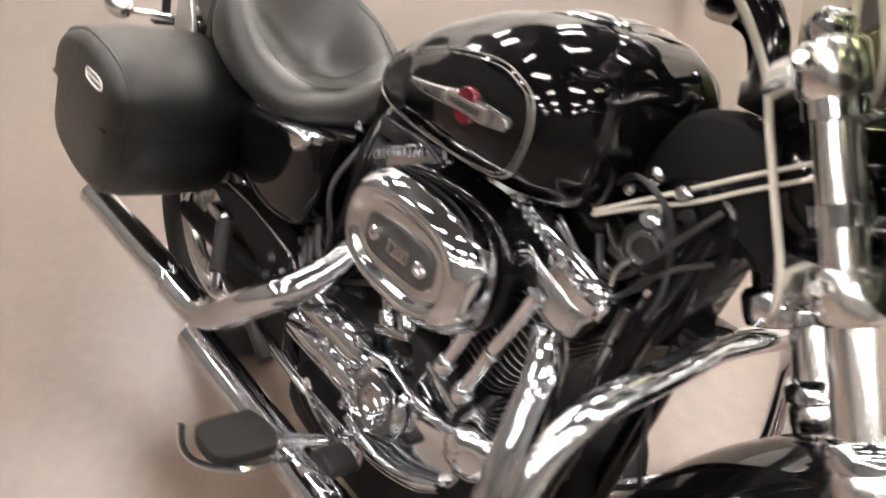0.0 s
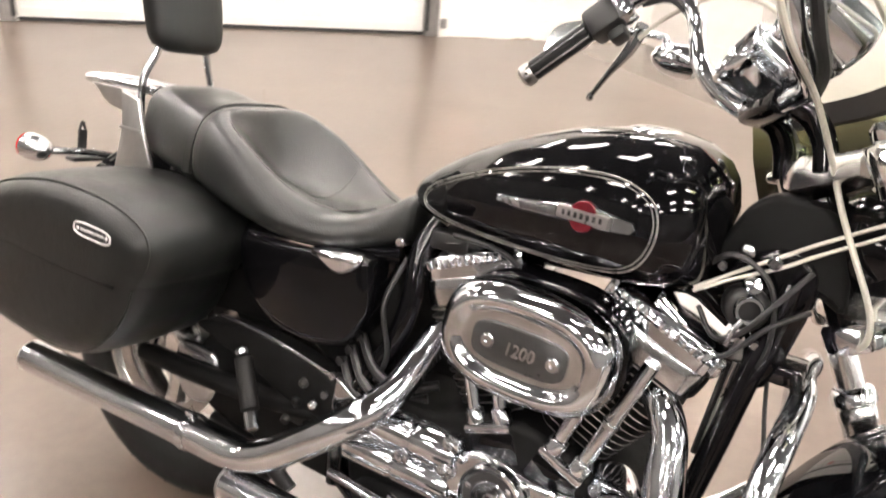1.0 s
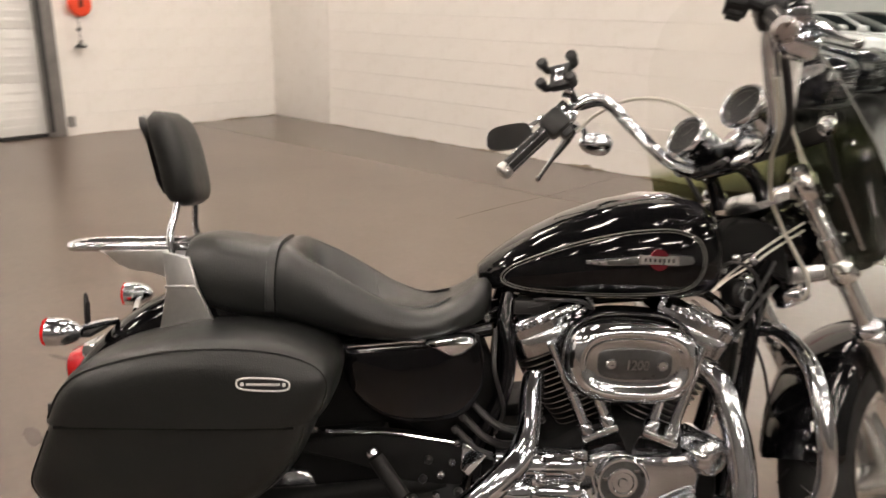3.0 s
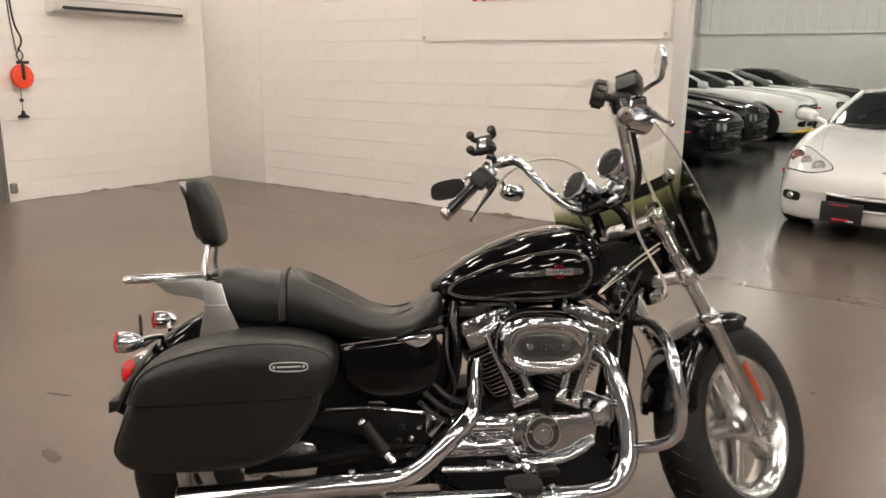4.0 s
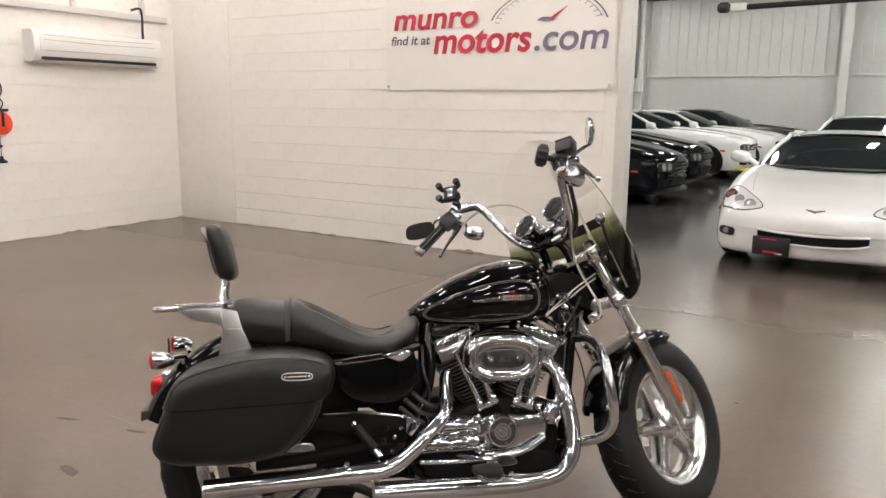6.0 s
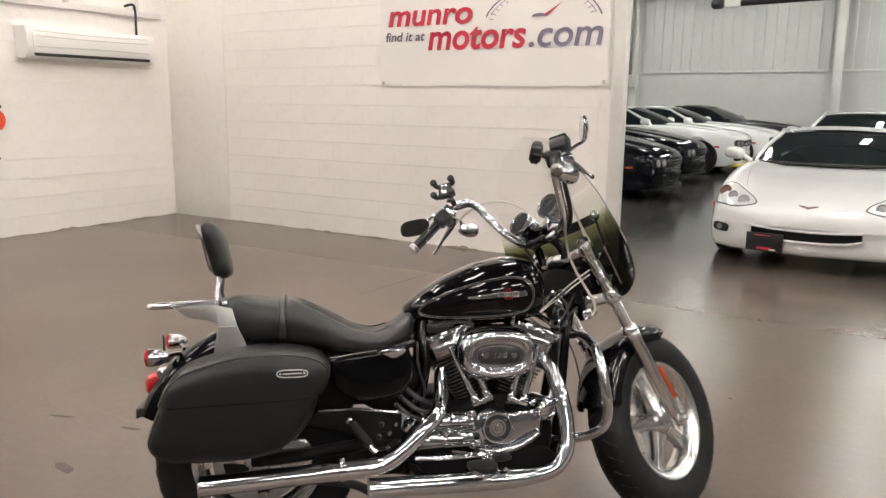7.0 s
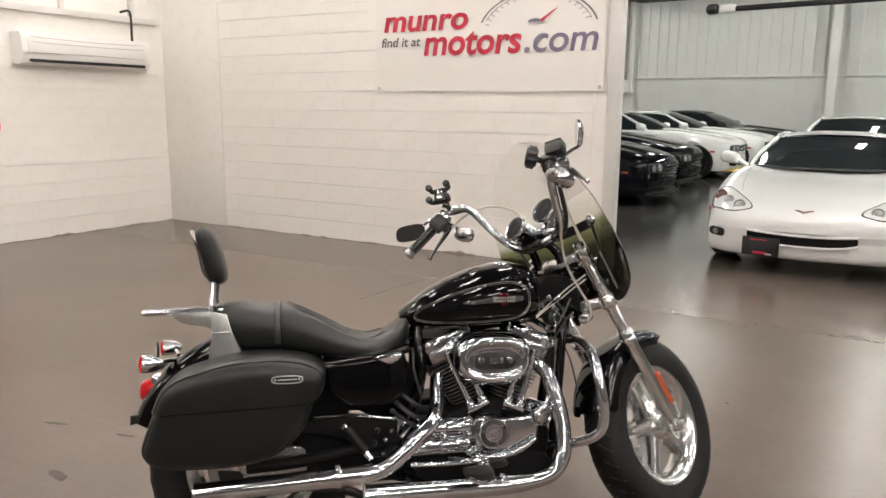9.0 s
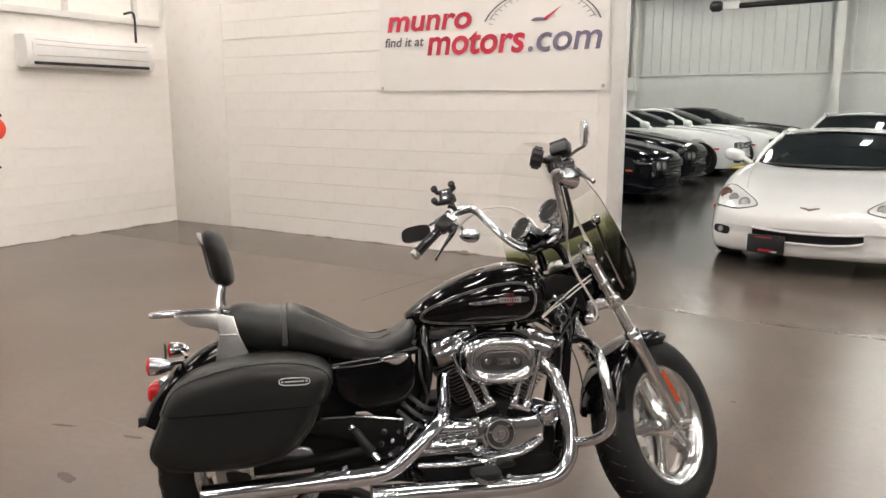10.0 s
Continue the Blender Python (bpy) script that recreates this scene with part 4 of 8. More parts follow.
def bag_shell(pts, grow):
    b = bmesh.new()
    rings = [(-0.128, 0.006), (-0.135, 0.0), (-0.22, -0.003), (-0.300, 0.0), (-0.325, 0.006), (-0.340, 0.015), (-0.346, 0.022)]
    cx, cz = sum(p[0] for p in pts) / len(pts), sum(p[1] for p in pts) / len(pts)
    stack = [[(p[0], y - grow * (1 if y < -0.3 else 0), p[1]) for p in offset_poly(pts, d - grow)] for y, d in rings]
    for k, y in ((0.95, -0.3515), (0.88, -0.3555), (0.75, -0.3575), (0.5, -0.3585), (0.25, -0.359), (0.02, -0.3592)):
        stack.append([(cx + (x - cx) * k, y - grow, cz + (z - cz) * k) for x, _, z in stack[len(rings) - 1]])
    taper = lambda x, y: y * (1 - 0.07 * min(1, max(0, (0.2 - x) / 0.39)) ** 1.2)
    loft(b, [[(x, taper(x, y), z) for x, y, z in r] for r in stack])
    return b


fine = smooth_poly(BAG, 5)
bag = part("saddlebag", bag_shell(fine, 0.0), LEATHER, bike, "black leather saddlebag with a lid", 70)
lid_z = lambda x: 0.572 + 0.012 * (x + 0.2) / 0.5
lid = bag_shell(fine, 0.006)
cut = bmesh.ops.bisect_plane(lid, geom=lid.verts[:] + lid.edges[:] + lid.faces[:], plane_co=(0, 0, lid_z(0)), plane_no=(-0.024, 0, 1), clear_inner=True)
bmesh.ops.contextual_create(lid, geom=[e for e in cut["geom_cut"] if isinstance(e, bmesh.types.BMEdge)])
part("lid", lid, LEATHER, bag, "black leather lid with an overlapping edge", 50)
# black tube that stands in for the shadow gap under the lid's edge
bm = bmesh.new()
tube(bm, [(x, -0.3600 * (1 - 0.07 * min(1, max(0, (0.2 - x) / 0.39)) ** 1.2), lid_z(x) - 0.001) for x in [-0.125 + 0.40 * i / 20 for i in range(21)]], 0.0028, 6, 1)
part("lid_shade_line", bm, MATTE_BLACK, bag, "dark line for the shade below the lid")
# stitched edges round the bag's face
for grow, side in ((0.006, 1), (0.0, -1)):
    rim = offset_poly(fine, 0.010 - grow)
    keep = [side * (z - lid_z(x)) > 0.006 for x, z in rim]
    k0 = next(i for i in range(len(rim)) if keep[i] and not keep[i - 1])
    run = [rim[(k0 + i) % len(rim)] for i in range(len(rim)) if keep[(k0 + i) % len(rim)]]
    bm = bmesh.new()
    tube(bm, [(x, -(0.3335 + grow) * (1 - 0.07 * min(1, max(0, (0.2 - x) / 0.39)) ** 1.2), z) for x, z in run], 0.0020, 6, 1)
    part("edge_seam", bm, LEATHER, bag, "raised stitched leather edge")
bm = bmesh.new()
tube(bm, [(x, -0.3645, z) for x, z in offset_poly(oval(0.226, 0.657, 0.043, 0.0105, 32, 3.2, -1.5), 0)], 0.0016, 6, 1, True)
badge = part("badge", bm, BADGE_SILVER, bag, "chrome pill-shaped badge")
bm = bmesh.new()
slab(bm, oval(0.226, 0.657, 0.042, 0.0095, 32, 3.2, -1.5), -0.357, -0.3638, 0.0008)
part("badge_plate", bm, PLASTIC, badge)
bm = bmesh.new()
box(bm, (0.226, -0.3642, 0.657), (0.055, 0.0012, 0.0035))
for x in (0.192, 0.260):
    lathe(bm, [(0, 0), (0.0032, 0), (0.0032, 0.002), (0, 0.002)], 10, aim((x, -0.3632, 0.657), (0, -1, 0)))
part("badge_mark", bm, BADGE_SILVER, badge, "unreadable marks and two rivets")
bag.location = (0, 0.018, 0)

# engine
CR = Vector((0.875, 0, 0.33))         # crank centre
engine = bmesh.new()
slab(engine, smooth_poly([(0.60, 0.30), (0.60, 0.42), (0.66, 0.475), (0.74, 0.475), (0.80, 0.50), (0.88, 0.515), (0.96, 0.50), (1.04, 0.46), (1.08, 0.40), (1.07, 0.31), (1.02, 0.26), (0.80, 0.25), (0.65, 0.27)], 3), 0.12, -0.118, 0.015)
engine = part("engine", engine, MATTE_BLACK, bike, "black V-twin engine with chrome covers")


def cyl_frame(tilt):
    return Matrix.Translation(CR + Vector((0.018 if tilt < 0 else 0.0, 0, 0))) @ Matrix.Rotation(radians(tilt), 4, "Y")


def round_rect(a, b, r=0.5, n=20):
    return [(x, y) for x, y in oval(0, 0, a, b, n, 5)]


for tilt in (-22.5, 22.5):
    F = cyl_frame(tilt)
    b = bmesh.new()
    lathe(b, [(0, 0.14), (0.055, 0.14), (0.055, 0.385), (0, 0.385)], 24)
    cyl = part("cylinder", b, ENGINE_BLACK, engine, "black finned cylinder", m=F)
    for i in range(15):
        h = 0.172 + i * 0.0125
        w = 0.054 + 0.034 * min(1, i / 11)
        b = bmesh.new()
        loft(b, [[(x, y, z) for x, y in round_rect(w - d, 0.086 + 0.006 * min(1, i / 11) - d)] for z, d in ((h, 0.0015), (h + 0.001, 0), (h + 0.0035, 0), (h + 0.0045, 0.0015))])
        part("fin", b, [ENGINE_BLACK], cyl, m=F)
    b = bmesh.new()
    for i in range(15):
        h = 0.1732 + i * 0.0125
        w = 0.054 + 0.034 * min(1, i / 11) + 0.0005
        loft(b, [[(x, y, z) for x, y in round_rect(w, 0.0865 + 0.006 * min(1, i / 11))] for z in (h + 0.0004, h + 0.0022)], True, (False, False))
    part("fin_edge", b, STEEL, cyl, "bright machined fin edges", m=F)
    b = bmesh.new()
    loft(b, [[(x + 0.003, y, z) for x, y in round_rect(0.090 - d, 0.094 - d)] for z, d in ((0.352, 0.004), (0.355, 0.001), (0.374, 0), (0.392, 0.001), (0.396, 0.004))])
    part("cylinder_head", b, CHROME_DULL, engine, "dull chrome lower rocker box", m=F)
    b = bmesh.new()
    loft(b, [[(x + 0.003, y, z) for x, y in round_rect(0.094 - d, 0.092 - d)] for z, d in ((0.394, 0.004), (0.396, 0.0), (0.412, 0), (0.414, 0.003), (0.426, 0.006), (0.434, 0.014), (0.437, 0.026))])
    rb = part("rocker_box", b, CHROME, engine, "chrome rocker box", m=F)
    for k in range(11):
        b = bmesh.new()
        box(b, (-0.062 + k * 0.0125, -0.087, 0.418), (0.006, 0.012, 0.014), 0.002)
        part("rib", b, CHROME, rb, m=F)
    for x in (-0.082, 0.088):
        for y in (-0.080, 0.080):
            b = bmesh.new()
            lathe(b, [(0, 0.405), (0.007, 0.405), (0.007, 0.426), (0.005, 0.429), (0, 0.429)], 8, Matrix.Translation((x, y, 0)))
            part("bolt", b, CHROME, rb, m=F)
    off = 0.010 if tilt < 0 else 0.016
    for dx in (-0.022, 0.022):
        b = bmesh.new()
        x0 = dx + off
        tube(b, [(x0, -0.112, 0.180), (x0 - (0.014 if tilt > 0 else 0.0), -0.100, 0.37)], 0.0115, 12, 1)
        lathe(b, [(0, 0.176), (0.0155, 0.176), (0.0155, 0.196), (0.0125, 0.200), (0, 0.200)], 14, Matrix.Translation((x0, -0.112, 0)))
        lathe(b, [(0, 0.262), (0.0135, 0.262), (0.0135, 0.270), (0, 0.270)], 14, Matrix.Translation((x0 - (0.006 if tilt > 0 else 0.0), -0.107, 0)))
        part("pushrod_tube", b, CHROME, engine, "chrome pushrod tube", m=F)
    b = bmesh.new()
    box(b, (off, -0.112, 0.172), (0.076, 0.034, 0.016), 0.005)
    for dx in (-0.032, 0.032):
        lathe(b, [(0, 0), (0.006, 0), (0.006, 0.006), (0, 0.008)], 8, Matrix.Translation((off + dx, -0.112, 0.180)))
    part("lifter_block", b, CHROME_DULL, engine, "polished lifter block", m=F)
    b = bmesh.new()
    box(b, (off, -0.095, 0.135), (0.080, 0.050, 0.060), 0.008)
    part("lifter_base", b, PAINT, engine, "gloss black lifter base", m=F)

# air cleaner
AX, AZ = 0.884, 0.650


def oval_stack(levels, e=2.7):
    b = bmesh.new()
    loft(b, [[(x, y, z) for x, z in oval(AX - 0.003, AZ, a, h, 56, e, -1.5)] for y, a, h in [(p - 0.015, q, r) for p, q, r in levels]])
    return b


acl = part("air_cleaner", oval_stack([(-0.112, 0.117, 0.076), (-0.117, 0.126, 0.0825), (-0.130, 0.1295, 0.0855), (-0.145, 0.128, 0.084), (-0.157, 0.124, 0.080), (-0.167, 0.117, 0.0735), (-0.1735, 0.110, 0.0665), (-0.1755, 0.104, 0.0605), (-0.1745, 0.098, 0.0545), (-0.170, 0.0925, 0.049),
                                      (-0.1665, 0.089, 0.0455), (-0.1655, 0.085, 0.042), (-0.1660, 0.070, 0.030)]), CHROME, bike, "chrome oval air cleaner cover", 60)
part("insert", oval_stack([(-0.160, 0.0700, 0.0300), (-0.1685, 0.0700, 0.0300), (-0.1705, 0.0675, 0.0275)], 3.6), INSERT, acl, "dark grey oval insert")
for x in (-0.048, 0.048):
    bm = bmesh.new()
    lathe(bm, [(0, 0), (0.0105, 0), (0.0105, 0.003), (0.008, 0.006), (0.003, 0.006), (0.003, 0.003), (0, 0.003)], 16, aim((AX + x, -0.1850, AZ - x * 0.026), (0, -1, 0)))
    part("screw", bm, CHROME, acl, "chrome screw")
lt = lettering("lettering", "1200", 0.026, CHROME_DULL, Matrix.Translation((AX, -0.1865, AZ - 0.0095)) @ pose(0, 0, 0, 90, 0, 0) @ Matrix.Diagonal((0.86, 1, 1, 1)), acl, 0.0012, 0.0006, 1.0, 0.12, "CENTER")
lt["label"] = "raised silver figures"
bm = bmesh.new()
slab(bm, oval(AX + 0.002, AZ + 0.003, 0.128, 0.087, 48, 2.7, -1.5), -0.066, -0.128, 0.008)
part("back_plate", bm, PAINT, acl, "black back plate")
bm = bmesh.new()
tube(bm, [(0.87, -0.09, 0.66), (0.87, -0.04, 0.66), (0.872, 0.0, 0.64)], 0.035, 16)
part("carburettor", bm, ALU, engine)

# cam side covers
bm = bmesh.new()
slab(bm, smooth_poly([(0.800, 0.330), (0.790, 0.40), (0.810, 0.448), (0.86, 0.462), (0.91, 0.452), (0.97, 0.450), (1.02, 0.452), (1.035, 0.42), (1.025, 0.375), (0.985, 0.345), (0.93, 0.325), (0.86, 0.318)], 4), -0.115, -0.142, 0.010)
cover = part("cam_cover", bm, CHROME, engine, "polished chrome cam cover")
bm = bmesh.new()
lathe(bm, [(0, 0), (0.050, 0), (0.0515, 0.004), (0.0515, 0.016), (0.049, 0.019), (0.045, 0.019), (0.043, 0.016), (0.030, 0.016), (0.028, 0.019), (0.022, 0.019), (0.020, 0.016), (0.010, 0.016), (0.008, 0.020), (0, 0.020)], 40, aim((0.876, -0.146, 0.408), (0, -1, 0)))
part("timer_cover", bm, CHROME, cover, "round ribbed timer cover")
bm = bmesh.new()
lathe(bm, [(0.029, 0.0162), (0.030, 0.0172), (0.042, 0.0172), (0.043, 0.0162)], 40, aim((0.876, -0.146, 0.408), (0, -1, 0)), False)
part("timer_ring", bm, INSERT, cover, "dark ring")
for q in (45, 165, 285):
    bm = bmesh.new()
    lathe(bm, [(0, 0), (0.005, 0), (0.005, 0.003), (0, 0.004)], 10, aim((0.876 + 0.0365 * math.cos(radians(q)), -0.161, 0.408 + 0.0365 * math.sin(radians(q))), (0, -1, 0)))
    part("cover_screw", bm, CHROME, cover)
for x, z in ((0.815, 0.44), (0.812, 0.345), (0.86, 0.452), (0.915, 0.44), (0.96, 0.447), (1.015, 0.44), (1.018, 0.385), (0.975, 0.352), (0.92, 0.335), (0.86, 0.327)):
    bm = bmesh.new()
    lathe(bm, [(0, 0), (0.007, 0), (0.007, 0.007), (0.004, 0.010), (0, 0.010)], 10, aim((x, -0.140, z), (0, -1, 0)))
    part("cover_screw", bm, CHROME, cover)
bm = bmesh.new()
tube(bm, [(0.815, -0.150, 0.338), (0.88, -0.152, 0.328), (0.94, -0.152, 0.338), (0.985, -0.152, 0.358), (1.02, -0.150, 0.38)], 0.012, 10, radii=[0.012, 0.014, 0.012, 0.013, 0.009])
part("shift_boss", bm, CHROME_DULL, cover, "cast polished oil passage")
# ribbed oil filter and regulator
bm = bmesh.new()
M = aim((1.020, -0.075, 0.462), (0.42, -0.88, -0.12))
prof = [(0, 0), (0.038, 0), (0.040, 0.01), (0.040, 0.070), (0.037, 0.082), (0.030, 0.090), (0.020, 0.092), (0.018, 0.089), (0, 0.089)]
n = 40
rings = []
for r, h in prof:
    rings.append([M @ Vector((r * (1 + (0.05 if r > 0.025 and h > 0.06 and (j // 2) % 2 else 0)) * math.cos(2 * math.pi * j / n), r * (1 + (0.05 if r > 0.025 and h > 0.06 and (j // 2) % 2 else 0)) * math.sin(2 * math.pi * j / n), h)) if r else M @ Vector((1e-5 * math.cos(j), 1e-5 * math.sin(j), h)) for j in range(n)])
loft(bm, rings)
part("oil_filter", bm, CHROME, engine, "chrome ribbed oil filter")
# gearbox and sprocket cover
for nm, x0, x1, z, r in (("starter_cover", 0.625, 0.800, 0.428, 0.034), ("sprocket_cover", 0.600, 0.800, 0.372, 0.032)):
    bm = bmesh.new()
    loft(bm, [[(x, -0.118 - r * max(0, math.sin(q)) * k, z - r * math.cos(q) * k) for q in [math.pi * j / 14 for j in range(15)]] + [(x, -0.06, z + r * k), (x, -0.06, z - r * k)] for x, k in ((x0, 0.85), (x0 + 0.006, 1.0), (x0 + 0.09, 1.0), (x0 + 0.093, 0.94), (x0 + 0.099, 0.94), (x0 + 0.102, 1.02), (x1 - 0.01, 1.02), (x1, 0.9))])
    part(nm, bm, CHROME, engine, "chrome cylindrical side cover")
for x, z in ((0.795, 0.455), (0.792, 0.412), (0.798, 0.350), (0.715, 0.402)):
    bm = bmesh.new()
    box(bm, (x, -0.136, z), (0.028, 0.03, 0.022), 0.005)
    lathe(bm, [(0, 0), (0.007, 0), (0.007, 0.008), (0, 0.010)], 10, aim((x, -0.150, z), (0, -1, 0)))
    part("cover_lug", bm, CHROME_DULL, engine)
bm = bmesh.new()
tube(bm, [(0.60, -0.165, 0.330), (0.70, -0.168, 0.325), (0.82, -0.168, 0.326)], 0.008, 10)
part("brake_rod", bm, CHROME, bike, "chrome brake rod")
bm = bmesh.new()
slab(bm, smooth_poly([(0.745, -0.295), (0.748, -0.275), (0.790, -0.262), (0.826, -0.270), (0.832, -0.300), (0.826, -0.345), (0.800, -0.362), (0.758, -0.360), (0.746, -0.340)], 4), 0.0, -0.020, 0.005)
bmesh.ops.transform(bm, matrix=Matrix(((1, 0, 0, 0), (0, 0, 1, 0), (0, -1, 0, 0.322), (0, 0, 0, 1))), verts=bm.verts)
peg = part("rider_footrest", bm, RUBBER, bike, "black rubber footrest on a chrome bracket")
bm = bmesh.new()
tube(bm, [(0.742, -0.372, 0.338), (0.772, -0.380, 0.325), (0.800, -0.370, 0.318), (0.830, -0.335, 0.318), (0.836, -0.290, 0.318), (0.838, -0.250, 0.318)], 0.0055, 8)
part("tray", bm, CHROME, peg, "thin chrome rim")
bm = bmesh.new()
tube(bm, [(0.800, -0.268, 0.322), (0.815, -0.22, 0.318), (0.835, -0.17, 0.315), (0.845, -0.13, 0.31)], 0.011, 10, radii=[0.013, 0.010, 0.010, 0.014])
box(bm, (0.845, -0.150, 0.312), (0.055, 0.035, 0.045), 0.010)
part("bracket", bm, CHROME, peg)
bm = bmesh.new()
tube(bm, [(0.72, -0.172, 0.345), (0.78, -0.188, 0.338), (0.83, -0.190, 0.332), (0.872, -0.196, 0.326)], 0.006, 8)
pedal = part("brake_pedal", bm, CHROME, bike, "polished brake pedal")
bm = bmesh.new()
slab(bm, smooth_poly([(0.850, 0.318), (0.846, 0.330), (0.868, 0.340), (0.898, 0.336), (0.902, 0.322), (0.875, 0.316)], 3), -0.185, -0.232, 0.006)
part("pad", bm, RUBBER, pedal, "ribbed rubber pad")


# exhaust
def pipe(name, pts, radii, label, k=6):
    b = bmesh.new()
    tube(b, pts, 0.02, 20, k, radii=radii, cap=(True, False))
    P = spline(pts, k)
    return part(name, b, CHROME, bike, label, 60)


up = pipe("upper_exhaust", [(0.735, -0.050, 0.605), (0.712, -0.075, 0.590), (0.702, -0.105, 0.555), (0.692, -0.152, 0.512), (0.670, -0.200, 0.477), (0.630, -0.224, 0.441), (0.580, -0.234, 0.399), (0.532, -0.239, 0.363), (0.490, -0.242, 0.343), (0.44, -0.243, 0.336), (0.35, -0.244, 0.335), (0.20, -0.248, 0.331), (0.05, -0.253, 0.328), (-0.050, -0.256, 0.326)],
          [0.024] * 4 + [0.0265] * 5 + [0.030] * 5, "chrome upper exhaust pipe and muffler")
lo = pipe("lower_exhaust", [(1.020, -0.050, 0.615), (1.058, -0.080, 0.610), (1.084, -0.105, 0.577), (1.094, -0.125, 0.532), (1.105, -0.146, 0.478), (1.111, -0.166, 0.400), (1.100, -0.186, 0.325), (1.060, -0.198, 0.276), (0.99, -0.206, 0.258), (0.90, -0.211, 0.254), (0.80, -0.215, 0.256), (0.66, -0.220, 0.260), (0.54, -0.225, 0.265), (0.446, -0.228, 0.268)],
          [0.024] * 3 + [0.0265] * 6 + [0.031] * 5, "chrome lower exhaust pipe and muffler")
for par, x, y, z, r, d in ((up, -0.050, -0.256, 0.326, 0.030, 0.06), (lo, 0.446, -0.228, 0.268, 0.031, 0.06)):
    bm = bmesh.new()
    lathe(bm, [(r, 0), (r + 0.0005, 0.003), (r - 0.003, 0.003), (r - 0.004, -d), (0, -d)], 24, aim((x, y, z), (-1, 0, 0)), False)
    part("muffler_tip", bm, STEEL, par, "dark muffler mouth")
for par, x, y, z, r in ((up, 0.365, -0.244, 0.335, 0.0315), (lo, 0.885, -0.2115, 0.2545, 0.0300)):
    bm = bmesh.new()
    lathe(bm, [(r - 0.003, -0.011), (r, -0.010), (r + 0.002, 0), (r, 0.010), (r - 0.003, 0.011)], 24, aim((x, y, z), (1, 0, 0)), False)
    box(bm, (x, y - 0.004, z + r + 0.003), (0.016, 0.012, 0.012), 0.003)
    part("clamp", bm, CHROME, par, "chrome clamp")

# starter, primary case and lower frame cross members, seen dark between the covers
bm = bmesh.new()
slab(bm, smooth_poly([(0.52, 0.24), (0.50, 0.36), (0.56, 0.46), (0.70, 0.50), (0.86, 0.50), (1.02, 0.46), (1.10, 0.38), (1.10, 0.27), (1.00, 0.205), (0.70, 0.205)], 4), 0.20, 0.02, 0.02)
part("primary_case", bm, MATTE_BLACK, engine, "black primary case")
bm = bmesh.new()
slab(bm, smooth_poly([(0.64, 0.205), (0.62, 0.30), (0.70, 0.33), (0.92, 0.33), (1.06, 0.32), (1.08, 0.25), (1.00, 0.200)], 4), 0.11, -0.13, 0.015)
part("oil_pan", bm, MATTE_BLACK, engine, "black lower crankcase")
bm = bmesh.new()
tube(bm, [(1.01, -0.02, 0.335), (1.05, -0.05, 0.40), (1.09, -0.02, 0.44)], 0.030, 12)
part("front_mount", bm, MATTE_BLACK, engine)
bm = bmesh.new()
box(bm, (0.875, 0.02, 0.60), (0.10, 0.14, 0.17), 0.03)
part("intake_housing", bm, MATTE_BLACK, engine, "black intake between the cylinders")

# engine guard
half = [(1.218, 0.060, 0.679), (1.218, 0.110, 0.672), (1.212, 0.185, 0.652), (1.207, 0.232, 0.615), (1.208, 0.255, 0.570), (1.213, 0.264, 0.520), (1.218, 0.261, 0.462), (1.210, 0.248, 0.412), (1.180, 0.218, 0.380), (1.125, 0.150, 0.352), (1.085, 0.09, 0.335)]
bm = bmesh.new()
tube(bm, [(x, -y, z) for x, y, z in half[::-1]] + [(1.214, 0, 0.680)] + half, 0.0165, 16)
part("engine_guard", bm, CHROME, bike, "chrome engine guard loop", 60)
bm = bmesh.new()
box(bm, (1.190, 0, 0.682), (0.06, 0.07, 0.03), 0.008)
part("guard_clamp", bm, PAINT, bike)

